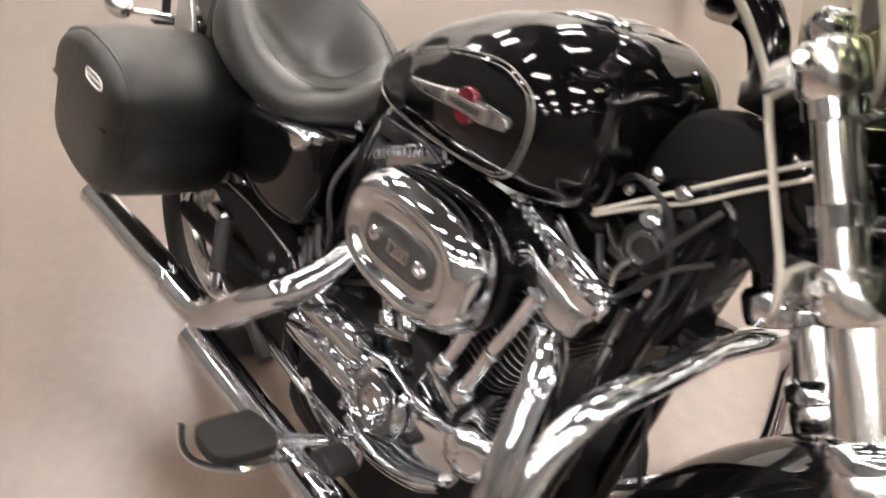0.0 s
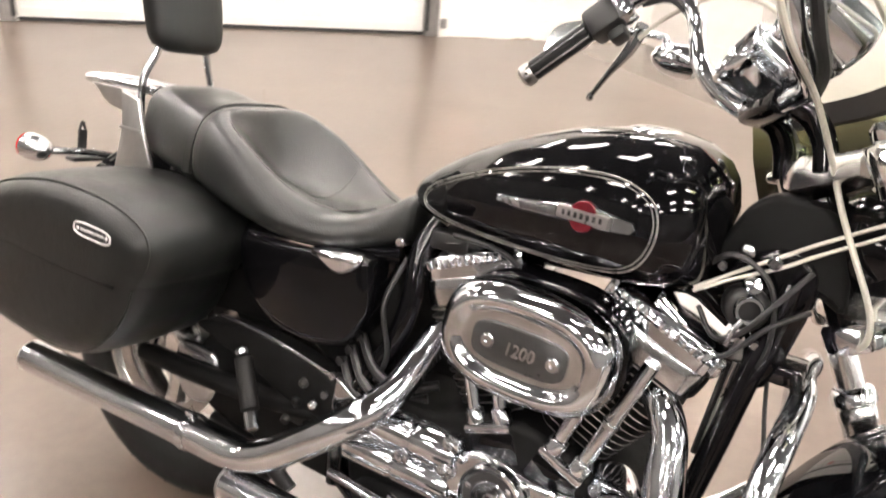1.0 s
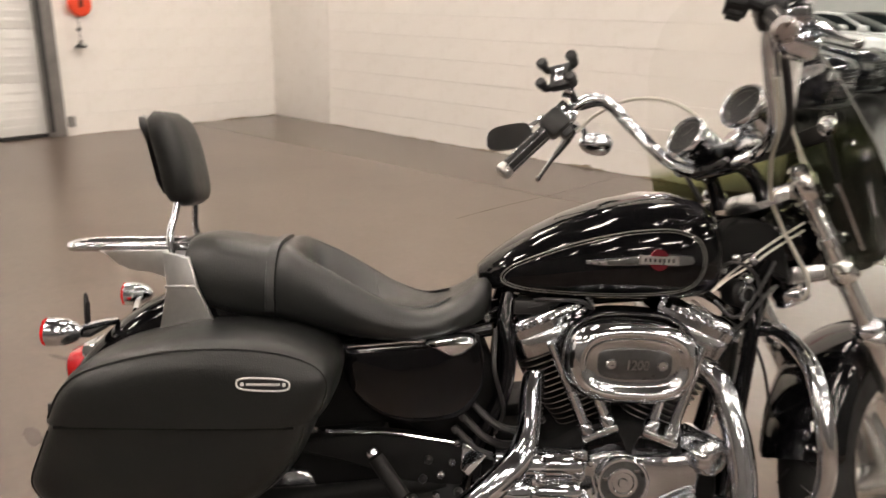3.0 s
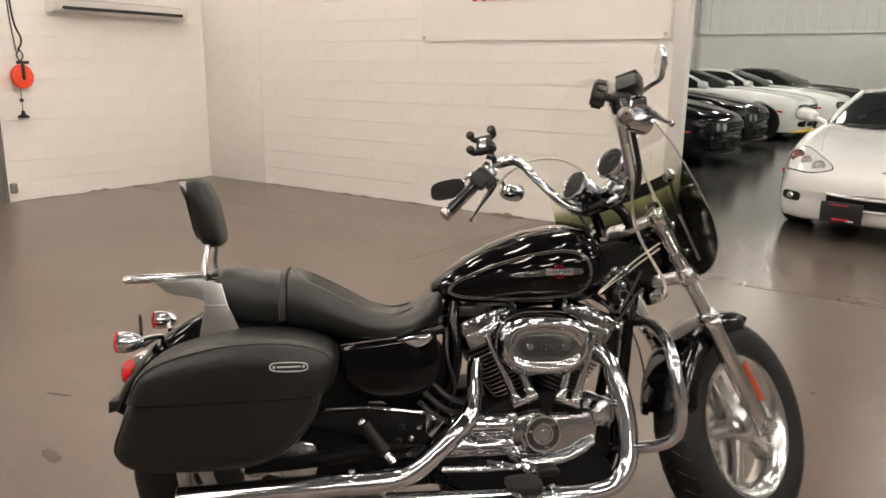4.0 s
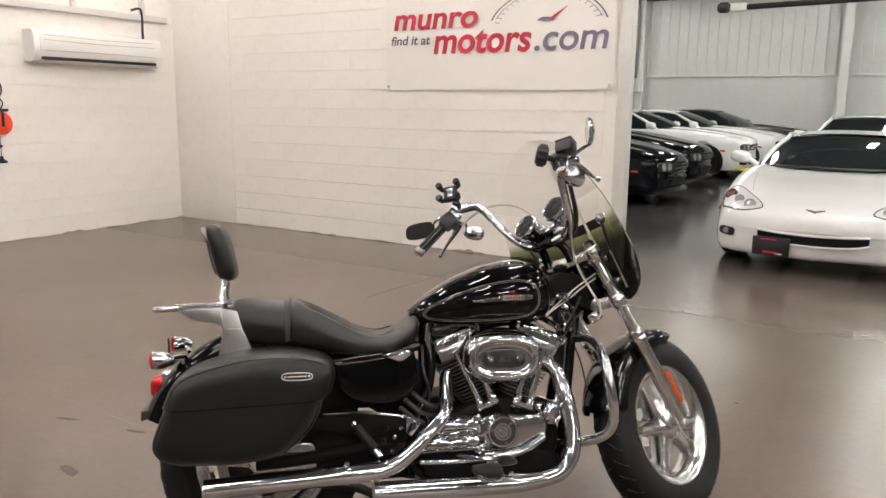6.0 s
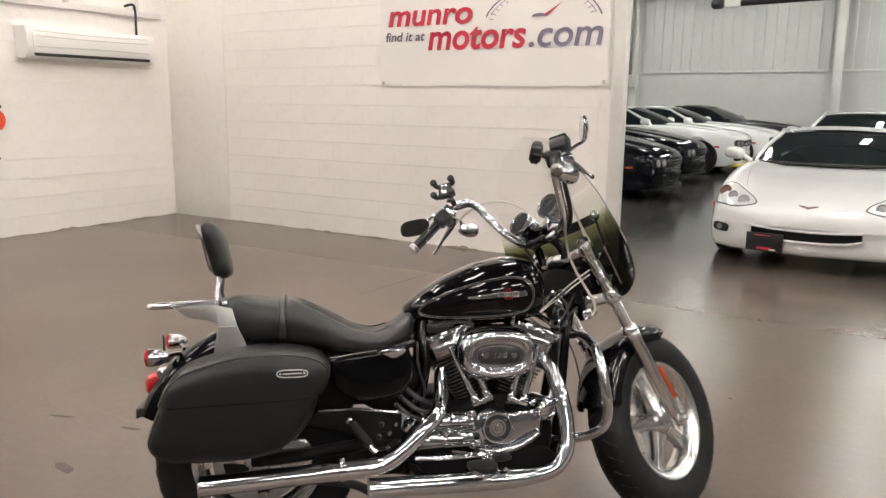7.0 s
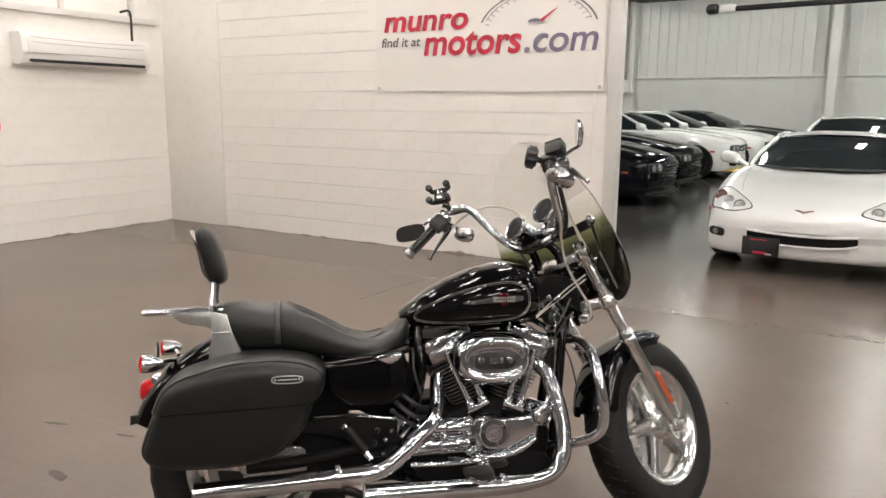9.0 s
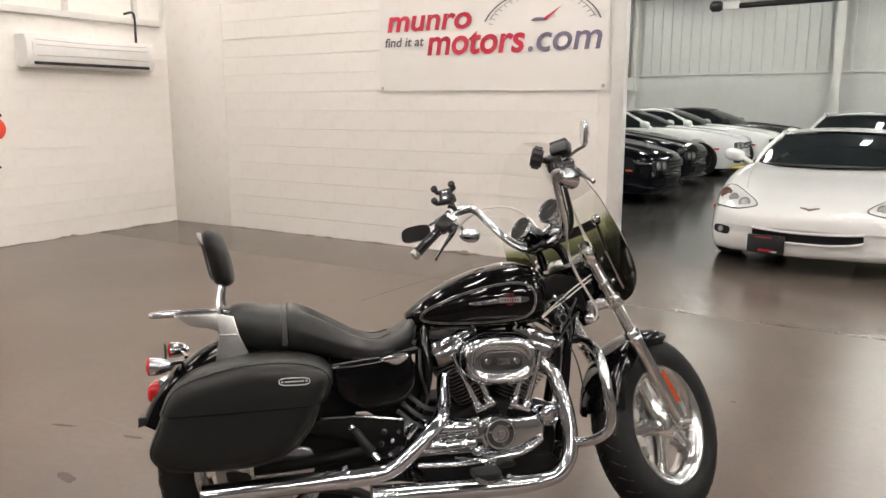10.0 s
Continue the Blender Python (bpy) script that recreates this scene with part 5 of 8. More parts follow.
# frame
fr = bmesh.new()
tube(fr, [(1.135, 0, 0.80), (1.02, 0, 0.765), (0.80, 0, 0.745), (0.60, 0, 0.70), (0.50, 0, 0.66)], 0.024, 14)
frame_part = part("frame", fr, PAINT, bike, "gloss black tube frame", 60)
for sg in (-1, 1):
    bm = bmesh.new()
    tube(bm, [(1.17, sg * 0.03, 0.80), (1.155, sg * 0.055, 0.70), (1.135, sg * 0.07, 0.56), (1.115, sg * 0.078, 0.44), (1.09, sg * 0.085, 0.31), (1.03, sg * 0.10, 0.235), (0.90, sg * 0.11, 0.225), (0.70, sg * 0.115, 0.235), (0.58, sg * 0.115, 0.30)], 0.0165, 12)
    part("down_tube", bm, PAINT, frame_part)
    bm = bmesh.new()
    tube(bm, [(0.66, sg * 0.05, 0.755), (0.648, sg * 0.075, 0.70), (0.655, sg * 0.09, 0.63), (0.640, sg * 0.10, 0.55), (0.60, sg * 0.11, 0.47), (0.575, sg * 0.115, 0.38), (0.58, sg * 0.115, 0.28)], 0.017, 12)
    part("seat_tube", bm, PAINT, frame_part)
    bm = bmesh.new()
    tube(bm, [(0.62, sg * 0.08, 0.69), (0.45, sg * 0.11, 0.665), (0.25, sg * 0.12, 0.66), (0.02, sg * 0.115, 0.67)], 0.014, 10)
    part("rear_rail", bm, PAINT, frame_part)
    bm = bmesh.new()
    tube(bm, [(0.09, sg * 0.112, 0.348), (0.24, sg * 0.118, 0.356), (0.42, sg * 0.118, 0.375), (0.58, sg * 0.10, 0.39)], 0.02, 12)
    part("swingarm", bm, MATTE_BLACK, bike, "black swingarm")
    sh = bmesh.new()
    tube(sh, [(0.12, sg * 0.125, 0.385), (0.21, sg * 0.125, 0.645)], 0.014, 12, 1)
    sh = part("shock_absorber", sh, CHROME, bike, "chrome shock absorber with black spring")
    bm = bmesh.new()
    tube(bm, [(0.135 + 0.065 * i / 60 + 0.024 * math.cos(i * 0.75) * 0.9, sg * 0.125 + 0.024 * math.sin(i * 0.75), 0.42 + 0.20 * i / 60 - 0.01 * math.cos(i * 0.75)) for i in range(61)], 0.0045, 6, 1)
    part("spring", bm, ENGINE_BLACK, sh)
# headstock, ignition, horn
bm = bmesh.new()
lathe(bm, [(0, -0.10), (0.03, -0.10), (0.032, -0.09), (0.027, -0.08), (0.027, 0.08), (0.032, 0.09), (0.03, 0.10), (0, 0.10)], 20, aim(A0 + SA * 0.935, SA))
part("headstock", bm, PAINT, frame_part)
bm = bmesh.new()
lathe(bm, [(0.028, -0.020), (0.036, -0.018), (0.038, -0.010), (0.038, 0.010), (0.034, 0.016), (0.028, 0.018)], 28, aim(A0 + SA * 0.855, SA), False)
part("stem_cup", bm, CHROME, frame_part, "chrome steering stem cup")
bm = bmesh.new()
slab(bm, smooth_poly([(1.066, 0.800), (1.082, 0.862), (1.102, 0.897), (1.134, 0.912), (1.196, 0.902), (1.226, 0.842), (1.236, 0.782), (1.190, 0.800), (1.120, 0.815)], 3), 0.030, -0.034, 0.010)
part("gusset", bm, MATTE_BLACK, frame_part, "black steering head gusset")
bm = bmesh.new()
slab(bm, smooth_poly([(1.075, 0.790), (1.11, 0.832), (1.165, 0.848), (1.200, 0.815), (1.192, 0.73), (1.172, 0.66), (1.142, 0.655), (1.128, 0.735), (1.095, 0.762)], 3), 0.040, -0.040, 0.012)
part("neck_cover", bm, PAINT, frame_part, "black neck cover")
bm = bmesh.new()
lathe(bm, [(0, -0.04), (0.027, -0.04), (0.029, -0.034), (0.029, -0.004), (0.026, 0.0), (0.020, 0.002), (0, 0.002)], 24, aim((1.130, -0.066, 0.764), (0.3, -1, 0.05)))
ign = part("ignition_switch", bm, ENGINE_BLACK, bike, "black ignition switch with a chrome key ring")
bm = bmesh.new()
lathe(bm, [(0.012, 0.001), (0.019, 0.001), (0.0195, 0.008), (0.017, 0.012), (0.0135, 0.012), (0.012, 0.006)], 24, aim((1.130, -0.066, 0.764), (0.3, -1, 0.05)), False)
part("lock_ring", bm, CHROME, ign, "chrome lock ring")
bm = bmesh.new()
lathe(bm, [(0, 0.002), (0.010, 0.002), (0.013, 0.010), (0.010, 0.022), (0, 0.024)], 18, aim((1.126, -0.060, 0.792), (0.25, -1, 0.35)))
part("knob", bm, CHROME, ign, "round chrome knob")
bm = bmesh.new()
tube(bm, [(1.128, -0.082, 0.752), (1.120, -0.088, 0.735), (1.118, -0.086, 0.716)], 0.004, 8)
part("key", bm, CHROME_DULL, ign, "key hanging from the lock")
# stay from the tank down to the neck, and the plug leads
bm = bmesh.new()
slab(bm, [(1.005, 0.760), (1.060, 0.772), (1.112, 0.738), (1.106, 0.722), (1.06, 0.748)], 0.02, -0.030, 0.004)
part("tank_stay", bm, PAINT, bike, "black bracket below the tank")
bm = bmesh.new()
box(bm, (0, 0, 0), (0.085, 0.030, 0.016), 0.004, Matrix.Translation((1.062, -0.062, 0.712)) @ Matrix.Rotation(radians(33), 4, "Y"))
for dz in (-0.014, 0.0, 0.014):
    tube(bm, [(1.020, -0.078, 0.744 + dz * 0.6), (1.062, -0.078, 0.715 + dz * 0.6)], 0.0028, 6, 1)
part("coil_bracket", bm, CHROME_DULL, bike, "bright bracket under the tank")
for x, z, r in ((1.145, 0.83, 0.009), (1.11, 0.835, 0.010), (1.085, 0.81, 0.007), (1.15, 0.72, 0.008)):
    bm = bmesh.new()
    lathe(bm, [(0, 0), (r, 0), (r, 0.006), (r * 0.6, 0.009), (0, 0.009)], 12, aim((x, -0.058, z), (0, -1, 0)))
    part("bolt", bm, CHROME_DULL, frame_part)
bm = bmesh.new()
slab(bm, [(1.120, 0.690), (1.168, 0.700), (1.150, 0.560), (1.108, 0.545)], 0.05, -0.062, 0.006)
reg = part("regulator", bm, ENGINE_BLACK, bike, "black finned regulator on the frame tubes")
for i in range(6):
    bm = bmesh.new()
    t = (i + 0.5) / 6
    tube(bm, [(1.121 + 0.046 * t, -0.064, 0.688 + 0.010 * t), (1.110 + 0.040 * t, -0.064, 0.548 + 0.012 * t)], 0.003, 6, 1)
    part("rib", bm, STEEL if i in (1, 4) else ENGINE_BLACK, reg)

# oil tank cover below the seat
bm = bmesh.new()
out = smooth_poly([(0.332, 0.662), (0.46, 0.676), (0.580, 0.688), (0.600, 0.662), (0.606, 0.605), (0.596, 0.568), (0.566, 0.530), (0.500, 0.516), (0.430, 0.520), (0.380, 0.545), (0.345, 0.585), (0.328, 0.630)], 4)
loft(bm, [[(0.47 + (x - 0.47) * k, y, 0.602 + (z - 0.602) * k) for x, z in out] for y, k in ((-0.06, 1.0), (-0.122, 1.0), (-0.131, 0.988), (-0.137, 0.962), (-0.141, 0.92), (-0.1435, 0.80), (-0.145, 0.55), (-0.1455, 0.25), (-0.1458, 0.02))])
oil = part("oil_tank_cover", bm, PAINT, bike, "gloss black side cover", 60)
bm = bmesh.new()
loft(bm, [[(x, y, z) for x, z in offset_poly(smooth_poly([(0.488, 0.674), (0.520, 0.684), (0.578, 0.688), (0.584, 0.672), (0.562, 0.654), (0.540, 0.650), (0.512, 0.662)], 3), d)] for y, d in ((-0.120, 0), (-0.142, 0.0), (-0.149, 0.003), (-0.153, 0.009))])
part("cap", bm, CHROME, oil, "chrome oil cap")
bm = bmesh.new()
tube(bm, [(0.342, -0.132, 0.664), (0.42, -0.138, 0.674), (0.49, -0.139, 0.680)], 0.003, 6)
part("trim", bm, CHROME, oil)
# inner panels, belt guard, pillion peg, hoses
bm = bmesh.new()
slab(bm, smooth_poly([(0.26, 0.66), (0.45, 0.665), (0.60, 0.66), (0.64, 0.56), (0.63, 0.45), (0.56, 0.43), (0.44, 0.50), (0.34, 0.545), (0.27, 0.60)], 3), 0.07, -0.075, 0.01)
part("battery_box", bm, MATTE_BLACK, bike, "black battery box")
bm = bmesh.new()
slab(bm, smooth_poly([(0.30, 0.575), (0.38, 0.575), (0.42, 0.53), (0.40, 0.47), (0.33, 0.45), (0.28, 0.50)], 3), 0.06, -0.085, 0.01)
part("inner_fender", bm, MATTE_BLACK, bike, "black inner fender")
bm = bmesh.new()
slab(bm, smooth_poly([(0.24, 0.465), (0.29, 0.480), (0.40, 0.490), (0.55, 0.470), (0.60, 0.44), (0.59, 0.39), (0.47, 0.39), (0.38, 0.42), (0.25, 0.45)], 3), -0.085, -0.128, 0.006)
guard = part("belt_guard", bm, MATTE_BLACK, bike, "black belt guard")
bm = bmesh.new()
slab(bm, smooth_poly([(0.10, 0.47), (0.24, 0.485), (0.40, 0.50), (0.52, 0.51), (0.50, 0.64), (0.26, 0.65), (0.10, 0.60)], 3), -0.079, -0.092, 0.003)
part("inner_panel", bm, MATTE_BLACK, bike, "black inner panel")
bm = bmesh.new()
slab(bm, smooth_poly([(0.225, 0.33), (0.25, 0.44), (0.47, 0.46), (0.62, 0.44), (0.64, 0.30), (0.55, 0.265), (0.36, 0.275), (0.27, 0.285)], 3), -0.084, -0.100, 0.004)
part("lower_panel", bm, MATTE_BLACK, bike, "black lower panel")
bm = bmesh.new()
tube(bm, [(0.30, -0.131, 0.497), (0.42, -0.131, 0.493), (0.55, -0.131, 0.474)], 0.003, 6)
lathe(bm, [(0, 0), (0.007, 0), (0.007, 0.005), (0, 0.007)], 10, aim((0.555, -0.128, 0.473), (0, -1, 0)))
part("edge", bm, CHROME_DULL, guard)
bm = bmesh.new()
tube(bm, [(0.400, -0.174, 0.460), (0.452, -0.203, 0.396)], 0.0155, 14, 1)
pp = part("pillion_footrest", bm, RUBBER, bike, "folded black rubber pillion footrest with chrome end")
bm = bmesh.new()
tube(bm, [(0.455, -0.205, 0.392), (0.472, -0.214, 0.372)], 0.012, 12, 1)
part("end_cap", bm, CHROME, pp, "chrome end")
bm = bmesh.new()
lathe(bm, [(0, 0), (0.012, 0), (0.013, 0.006), (0.010, 0.012), (0, 0.013)], 14, aim((0.396, -0.172, 0.465), (-0.6, 0.3, 0.8)))
part("end_cap", bm, CHROME, pp, "chrome end")
for i, (x, z) in enumerate(((0.60, 0.53), (0.585, 0.50), (0.57, 0.475))):
    bm = bmesh.new()
    tube(bm, [(x - 0.02, -0.10, z + 0.02), (x + 0.03, -0.125, z - 0.02), (x + 0.08, -0.115, z - 0.035), (x + 0.13, -0.09, z - 0.02)], 0.008, 8)
    lathe(bm, [(0, 0), (0.008, 0), (0.008, 0.006), (0, 0.008)], 8, aim((x - 0.018, -0.108, z + 0.018), (0, -1, 0)))
    part("hose", bm, PLASTIC, bike, "black rubber hose")
bm = bmesh.new()
slab(bm, [(0.565, 0.475), (0.615, 0.450), (0.58, 0.405), (0.562, 0.42)], -0.12, -0.135, 0.004)
part("footrest_plate", bm, CHROME, bike, "small polished bracket plate")
rnd = random.Random(4)
for x, z in ((0.50, 0.44), (0.525, 0.41), (0.545, 0.435), (0.49, 0.40), (0.56, 0.375), (0.515, 0.365), (0.47, 0.36)):
    bm = bmesh.new()
    lathe(bm, [(0, 0), (0.009, 0), (0.009, 0.007), (0.006, 0.011), (0, 0.011)], 8, aim((x, -0.128, z), (rnd.uniform(-0.3, 0.3), -1, rnd.uniform(-0.3, 0.3))))
    part("bolt", bm, CHROME_DULL if rnd.random() > 0.4 else ENGINE_BLACK, guard)
bm = bmesh.new()
box(bm, (0.52, -0.11, 0.41), (0.13, 0.03, 0.12), 0.01)
part("brake_cylinder", bm, ENGINE_BLACK, bike, "black rear brake cylinder")
bm = bmesh.new()
tube(bm, [(0.640, -0.06, 0.715), (0.70, -0.08, 0.735), (0.76, -0.07, 0.745), (0.80, -0.05, 0.74)], 0.006, 8)
tube(bm, [(0.70, -0.05, 0.74), (0.72, -0.10, 0.755), (0.79, -0.10, 0.752), (0.82, -0.09, 0.735)], 0.004, 8)
tube(bm, [(0.63, -0.08, 0.69), (0.625, -0.12, 0.62), (0.645, -0.12, 0.54), (0.63, -0.12, 0.49)], 0.0045, 8)
part("wiring", bm, PLASTIC, bike, "black wiring and hoses under the tank")
bm = bmesh.new()
box(bm, (0.70, -0.055, 0.735), (0.07, 0.06, 0.03), 0.006)
part("coil", bm, PLASTIC, bike)
bm = bmesh.new()
lathe(bm, [(0, 0), (0.009, 0), (0.009, 0.007), (0.006, 0.010), (0, 0.010)], 10, aim((0.612, -0.075, 0.712), (0, -1, 0)))
part("bolt", bm, CHROME, frame_part)


# wheels
RX = 0.11
def wheel(name, c, tw, m, label, spokes=True):
    R = 0.327
    t = bmesh.new()
    M0 = Matrix.Translation(c) @ Matrix.Rotation(radians(90), 4, "X")
    lathe(t, [(0.208, -0.052), (0.214, -tw * 0.43), (0.245, -tw * 0.50), (0.275, -tw * 0.50), (0.300, -tw * 0.44), (0.318, -tw * 0.32), (R - 0.004, -tw * 0.16), (R, 0), (R - 0.004, tw * 0.16), (0.318, tw * 0.32), (0.300, tw * 0.44), (0.275, tw * 0.50), (0.245, tw * 0.50), (0.214, tw * 0.43), (0.208, 0.052)], 72, M0, False)
    r = bmesh.new()
    lathe(r, [(0.178, 0), (0.182, -0.03), (0.196, -0.042), (0.206, -0.050), (0.211, -0.056), (0.205, -0.056), (0.190, -0.046), (0.178, -0.034), (0.172, -0.02), (0.170, 0), (0.172, 0.02), (0.178, 0.034), (0.190, 0.046), (0.205, 0.056), (0.211, 0.056), (0.206, 0.050), (0.196, 0.042), (0.182, 0.03), (0.178, 0)], 72, M0, False)
    w = part(name, r, WHEEL_ALU, bike, label, 50, m)
    ty = part("tyre", t, RUBBER, w, "black road tyre", 50, m)
    g = bmesh.new()
    for i in range(36):
        q = 2 * math.pi * i / 36
        for sg in (-1, 1):
            pts = []
            for k in range(4):
                f = k / 3
                a = q + sg * 0.0 + 0.10 * f + (0.09 if sg > 0 else 0)
                yy = sg * tw * (0.10 + 0.30 * f)
                rr = R - 0.0005 - 0.030 * (abs(yy) / (tw * 0.5)) ** 2.2
                pts.append(M0 @ Vector((rr * math.cos(a), rr * math.sin(a), yy)))
            tube(g, pts, 0.0022, 5, 1)
    tagged(part("tread_groove", g, DARK_RUBBER, ty, m=m), kind="stuff")
    b = bmesh.new()
    lathe(b, [(0, -0.062), (0.022, -0.062), (0.026, -0.057), (0.042, -0.052), (0.054, -0.040), (0.050, -0.02), (0.046, 0), (0.050, 0.02), (0.054, 0.040), (0.042, 0.050), (0.024, 0.056), (0, 0.056)], 28, M0)
    part("hub", b, WHEEL_ALU, w, "cast hub", m=m)
    for i in range(5):
        q = radians(72 * i + 40)
        d, v = Vector((math.cos(q), math.sin(q), 0)), Vector((-math.sin(q), math.cos(q), 0))
        b = bmesh.new()
        rings = []
        for rr, hw, ht in ((0.030, 0.034, 0.046), (0.060, 0.027, 0.040), (0.095, 0.0205, 0.032), (0.135, 0.0195, 0.027), (0.158, 0.023, 0.026), (0.170, 0.032, 0.028), (0.179, 0.044, 0.030)):
            rings.append([M0 @ (d * rr + v * hw * a + Vector((0, 0, ht * h))) for a, h in ((-1, -0.55), (-0.78, -0.92), (-0.30, -1), (0.30, -1), (0.78, -0.92), (1, -0.55), (1, 0.55), (0.78, 0.92), (0.30, 1), (-0.30, 1), (-0.78, 0.92), (-1, 0.55))])
        loft(b, rings)
        part("spoke", b, WHEEL_ALU, w, "broad cast spoke", 30, m)
    return w


fw = wheel("front_wheel", (WB, 0, RW), 0.128, S, "polished cast front wheel")
rw = wheel("rear_wheel", (RX, 0, RW), 0.150, None, "polished cast rear wheel")
for par, c, sg, m, ri in ((fw, (WB, 0, RW), 1, S, 0.07), (rw, (RX, 0, RW), -1, None, 0.112)):
    bm = bmesh.new()
    M0 = Matrix.Translation(c) @ Matrix.Rotation(radians(90), 4, "X")
    lathe(bm, [(ri, -0.0025), (0.142, -0.0025), (0.142, 0.0025), (ri, 0.0025), (ri, -0.0025)], 48, M0 @ Matrix.Translation((0, 0, -sg * 0.076)), False)
    part("brake_disc", bm, STEEL, par, "steel brake disc", m=m)
bm = bmesh.new()
box(bm, (WB - 0.10, 0.085, RW + 0.09), (0.07, 0.06, 0.11), 0.014)
part("brake_caliper", bm, CHROME_DULL, bike, m=S)
bm = bmesh.new()
lathe(bm, [(0, -0.02), (0.158, -0.02), (0.165, -0.016), (0.165, 0.016), (0.158, 0.02), (0, 0.02)], 48, Matrix.Translation((RX, 0.098, RW)) @ Matrix.Rotation(radians(90), 4, "X"))
part("rear_pulley", bm, ENGINE_BLACK, rw)
bm = bmesh.new()
slab(bm, smooth_poly([(RX + 0.02, RW + 0.205), (RX + 0.20, RW + 0.190), (0.42, 0.450), (0.60, 0.430), (0.62, 0.300), (0.50, 0.235), (0.36, 0.205), (RX + 0.16, 0.250), (RX + 0.19, RW + 0.02), (RX + 0.12, RW + 0.13), (RX + 0.02, RW + 0.17)], 3), 0.125, 0.095, 0.006)
part("belt_guard", bm, ENGINE_BLACK, bike, "black drive belt guard")
bm = bmesh.new()
tube(bm, [(0.27, -0.09, 0.268), (0.36, -0.10, 0.256), (0.42, -0.10, 0.238), (0.475, -0.10, 0.205)], 0.015, 10)
part("lower_rail", bm, ENGINE_BLACK, bike, "black lower rail")
bm = bmesh.new()
slab(bm, smooth_poly([(RX + 0.06, RW + 0.05), (RX + 0.15, RW + 0.06), (RX + 0.17, RW + 0.005), (RX + 0.15, RW - 0.05), (RX + 0.08, RW - 0.05)], 3), -0.060, -0.110, 0.010)
lathe(bm, [(0, 0), (0.016, 0), (0.016, 0.004), (0, 0.005)], 16, aim((RX + 0.115, -0.108, RW + 0.015), (0, -1, 0)))
part("rear_brake_caliper", bm, CHROME_DULL, bike, "dull chrome rear brake caliper")

# front fender
bm = bmesh.new()
rings = []
for i in range(37):
    q = radians(74 + 93 * i / 36)
    k = min(1, i / 6 + 0.30, (36 - i) / 2 + 0.8)
    r = 0.345
    rings.append([(WB + (r + d) * math.cos(q), y * (0.6 + 0.4 * k), RW + (r + d) * math.sin(q)) for y, d in ((-0.083, -0.060 * k), (-0.083, -0.030 * k), (-0.076, -0.010), (-0.055, 0.0), (-0.025, 0.004), (0, 0.005), (0.025, 0.004), (0.055, 0), (0.076, -0.010), (0.083, -0.030 * k), (0.083, -0.060 * k))])
loft(bm, rings, False)
bmesh.ops.solidify(bm, geom=bm.faces[:], thickness=0.003)
part("front_fender", bm, PAINT, bike, "gloss black front fender", 50, S)

# fork
for sg in (-1, 1):
    y = sg * 0.105
    b = bmesh.new()
    lathe(b, [(0, -0.02), (0.020, -0.02), (0.024, -0.01), (0.0255, 0.03), (0.0255, 0.33), (0.027, 0.335), (0.027, 0.352), (0.024, 0.358), (0, 0.358)], 24, aim(FP(0, y), FP(1, y) - FP(0, y)))
    box(b, FP(0.0, y * 1.02), (0.052, 0.045, 0.060), 0.012)
    leg = part("fork_slider", b, WHEEL_ALU, bike, "silver fork slider", 50, S)
    b = bmesh.new()
    lathe(b, [(0, 0.355), (0.022, 0.355), (0.0305, 0.362), (0.0305, 0.376), (0.026, 0.384), (0.0205, 0.386), (0, 0.386)], 24, aim(FP(0, y), FP(1, y) - FP(0, y)))
    part("dust_cap", b, CHROME, leg, "chrome dust cap", 50, S)
    b = bmesh.new()
    lathe(b, [(0, 0.37), (0.0200, 0.37), (0.0200, 0.712), (0.017, 0.718), (0.015, 0.726), (0, 0.728)], 24, aim(FP(0, y), FP(1, y) - FP(0, y)))
    part("fork_tube", b, FORK_ALU, bike, "chrome fork tube", 50, S)
    b = bmesh.new()
    lathe(b, [(0, 0), (0.012, 0), (0.012, 0.02), (0.008, 0.024), (0, 0.024)], 6, aim(FP(-0.002, y + sg * 0.020), (0, sg, 0)))
    part("axle_nut", b, STEEL, leg, m=S)
    b = bmesh.new()
    ctr = [FP(s, y + sg * 0.020, 0.025) for s in (0.083, 0.208)]
    d = (ctr[1] - ctr[0]).normalized()
    sd = Vector((math.cos(RAKE), 0, math.sin(RAKE)))
    rings = []
    for o, k in ((0, 1), (sg * 0.004, 1), (sg * 0.007, 0.7)):
        rings.append([ctr[0] + d * (0.0 if a < 0 else 0.125) * 1.0 + d * a * -0.0 + sd * h * 0.0125 * k + Vector((0, o, 0)) for a, h in ((-1, -1), (1, -1), (1, 1), (-1, 1))])
    loft(b, rings)
    part("reflector", b, ORANGE, leg, "orange side reflector", m=S)
    # windshield brackets: a ring round the tube, a short arm and a round nut
    for s in (0.572, 0.660):
        b = bmesh.new()
        ring = aim(FP(s, y), FP(1, y) - FP(0, y))
        lathe(b, [(0.0200, -0.010), (0.0265, -0.009), (0.0265, 0.009), (0.0200, 0.010)], 20, ring, False)
        tube(b, [FP(s, y, 0.022), FP(s + 0.004, y, 0.045, 0.004), FP(s + 0.004, y - sg * 0.004, 0.070, 0.004)], 0.0065, 10)
        lathe(b, [(0, -0.012), (0.011, -0.010), (0.013, 0), (0.011, 0.010), (0, 0.012)], 12, aim(FP(s + 0.004, y, 0.055, 0.004), (0, 1, 0)))
        part("shield_bracket", b, CHROME, bike, "chrome windshield bracket", m=S)
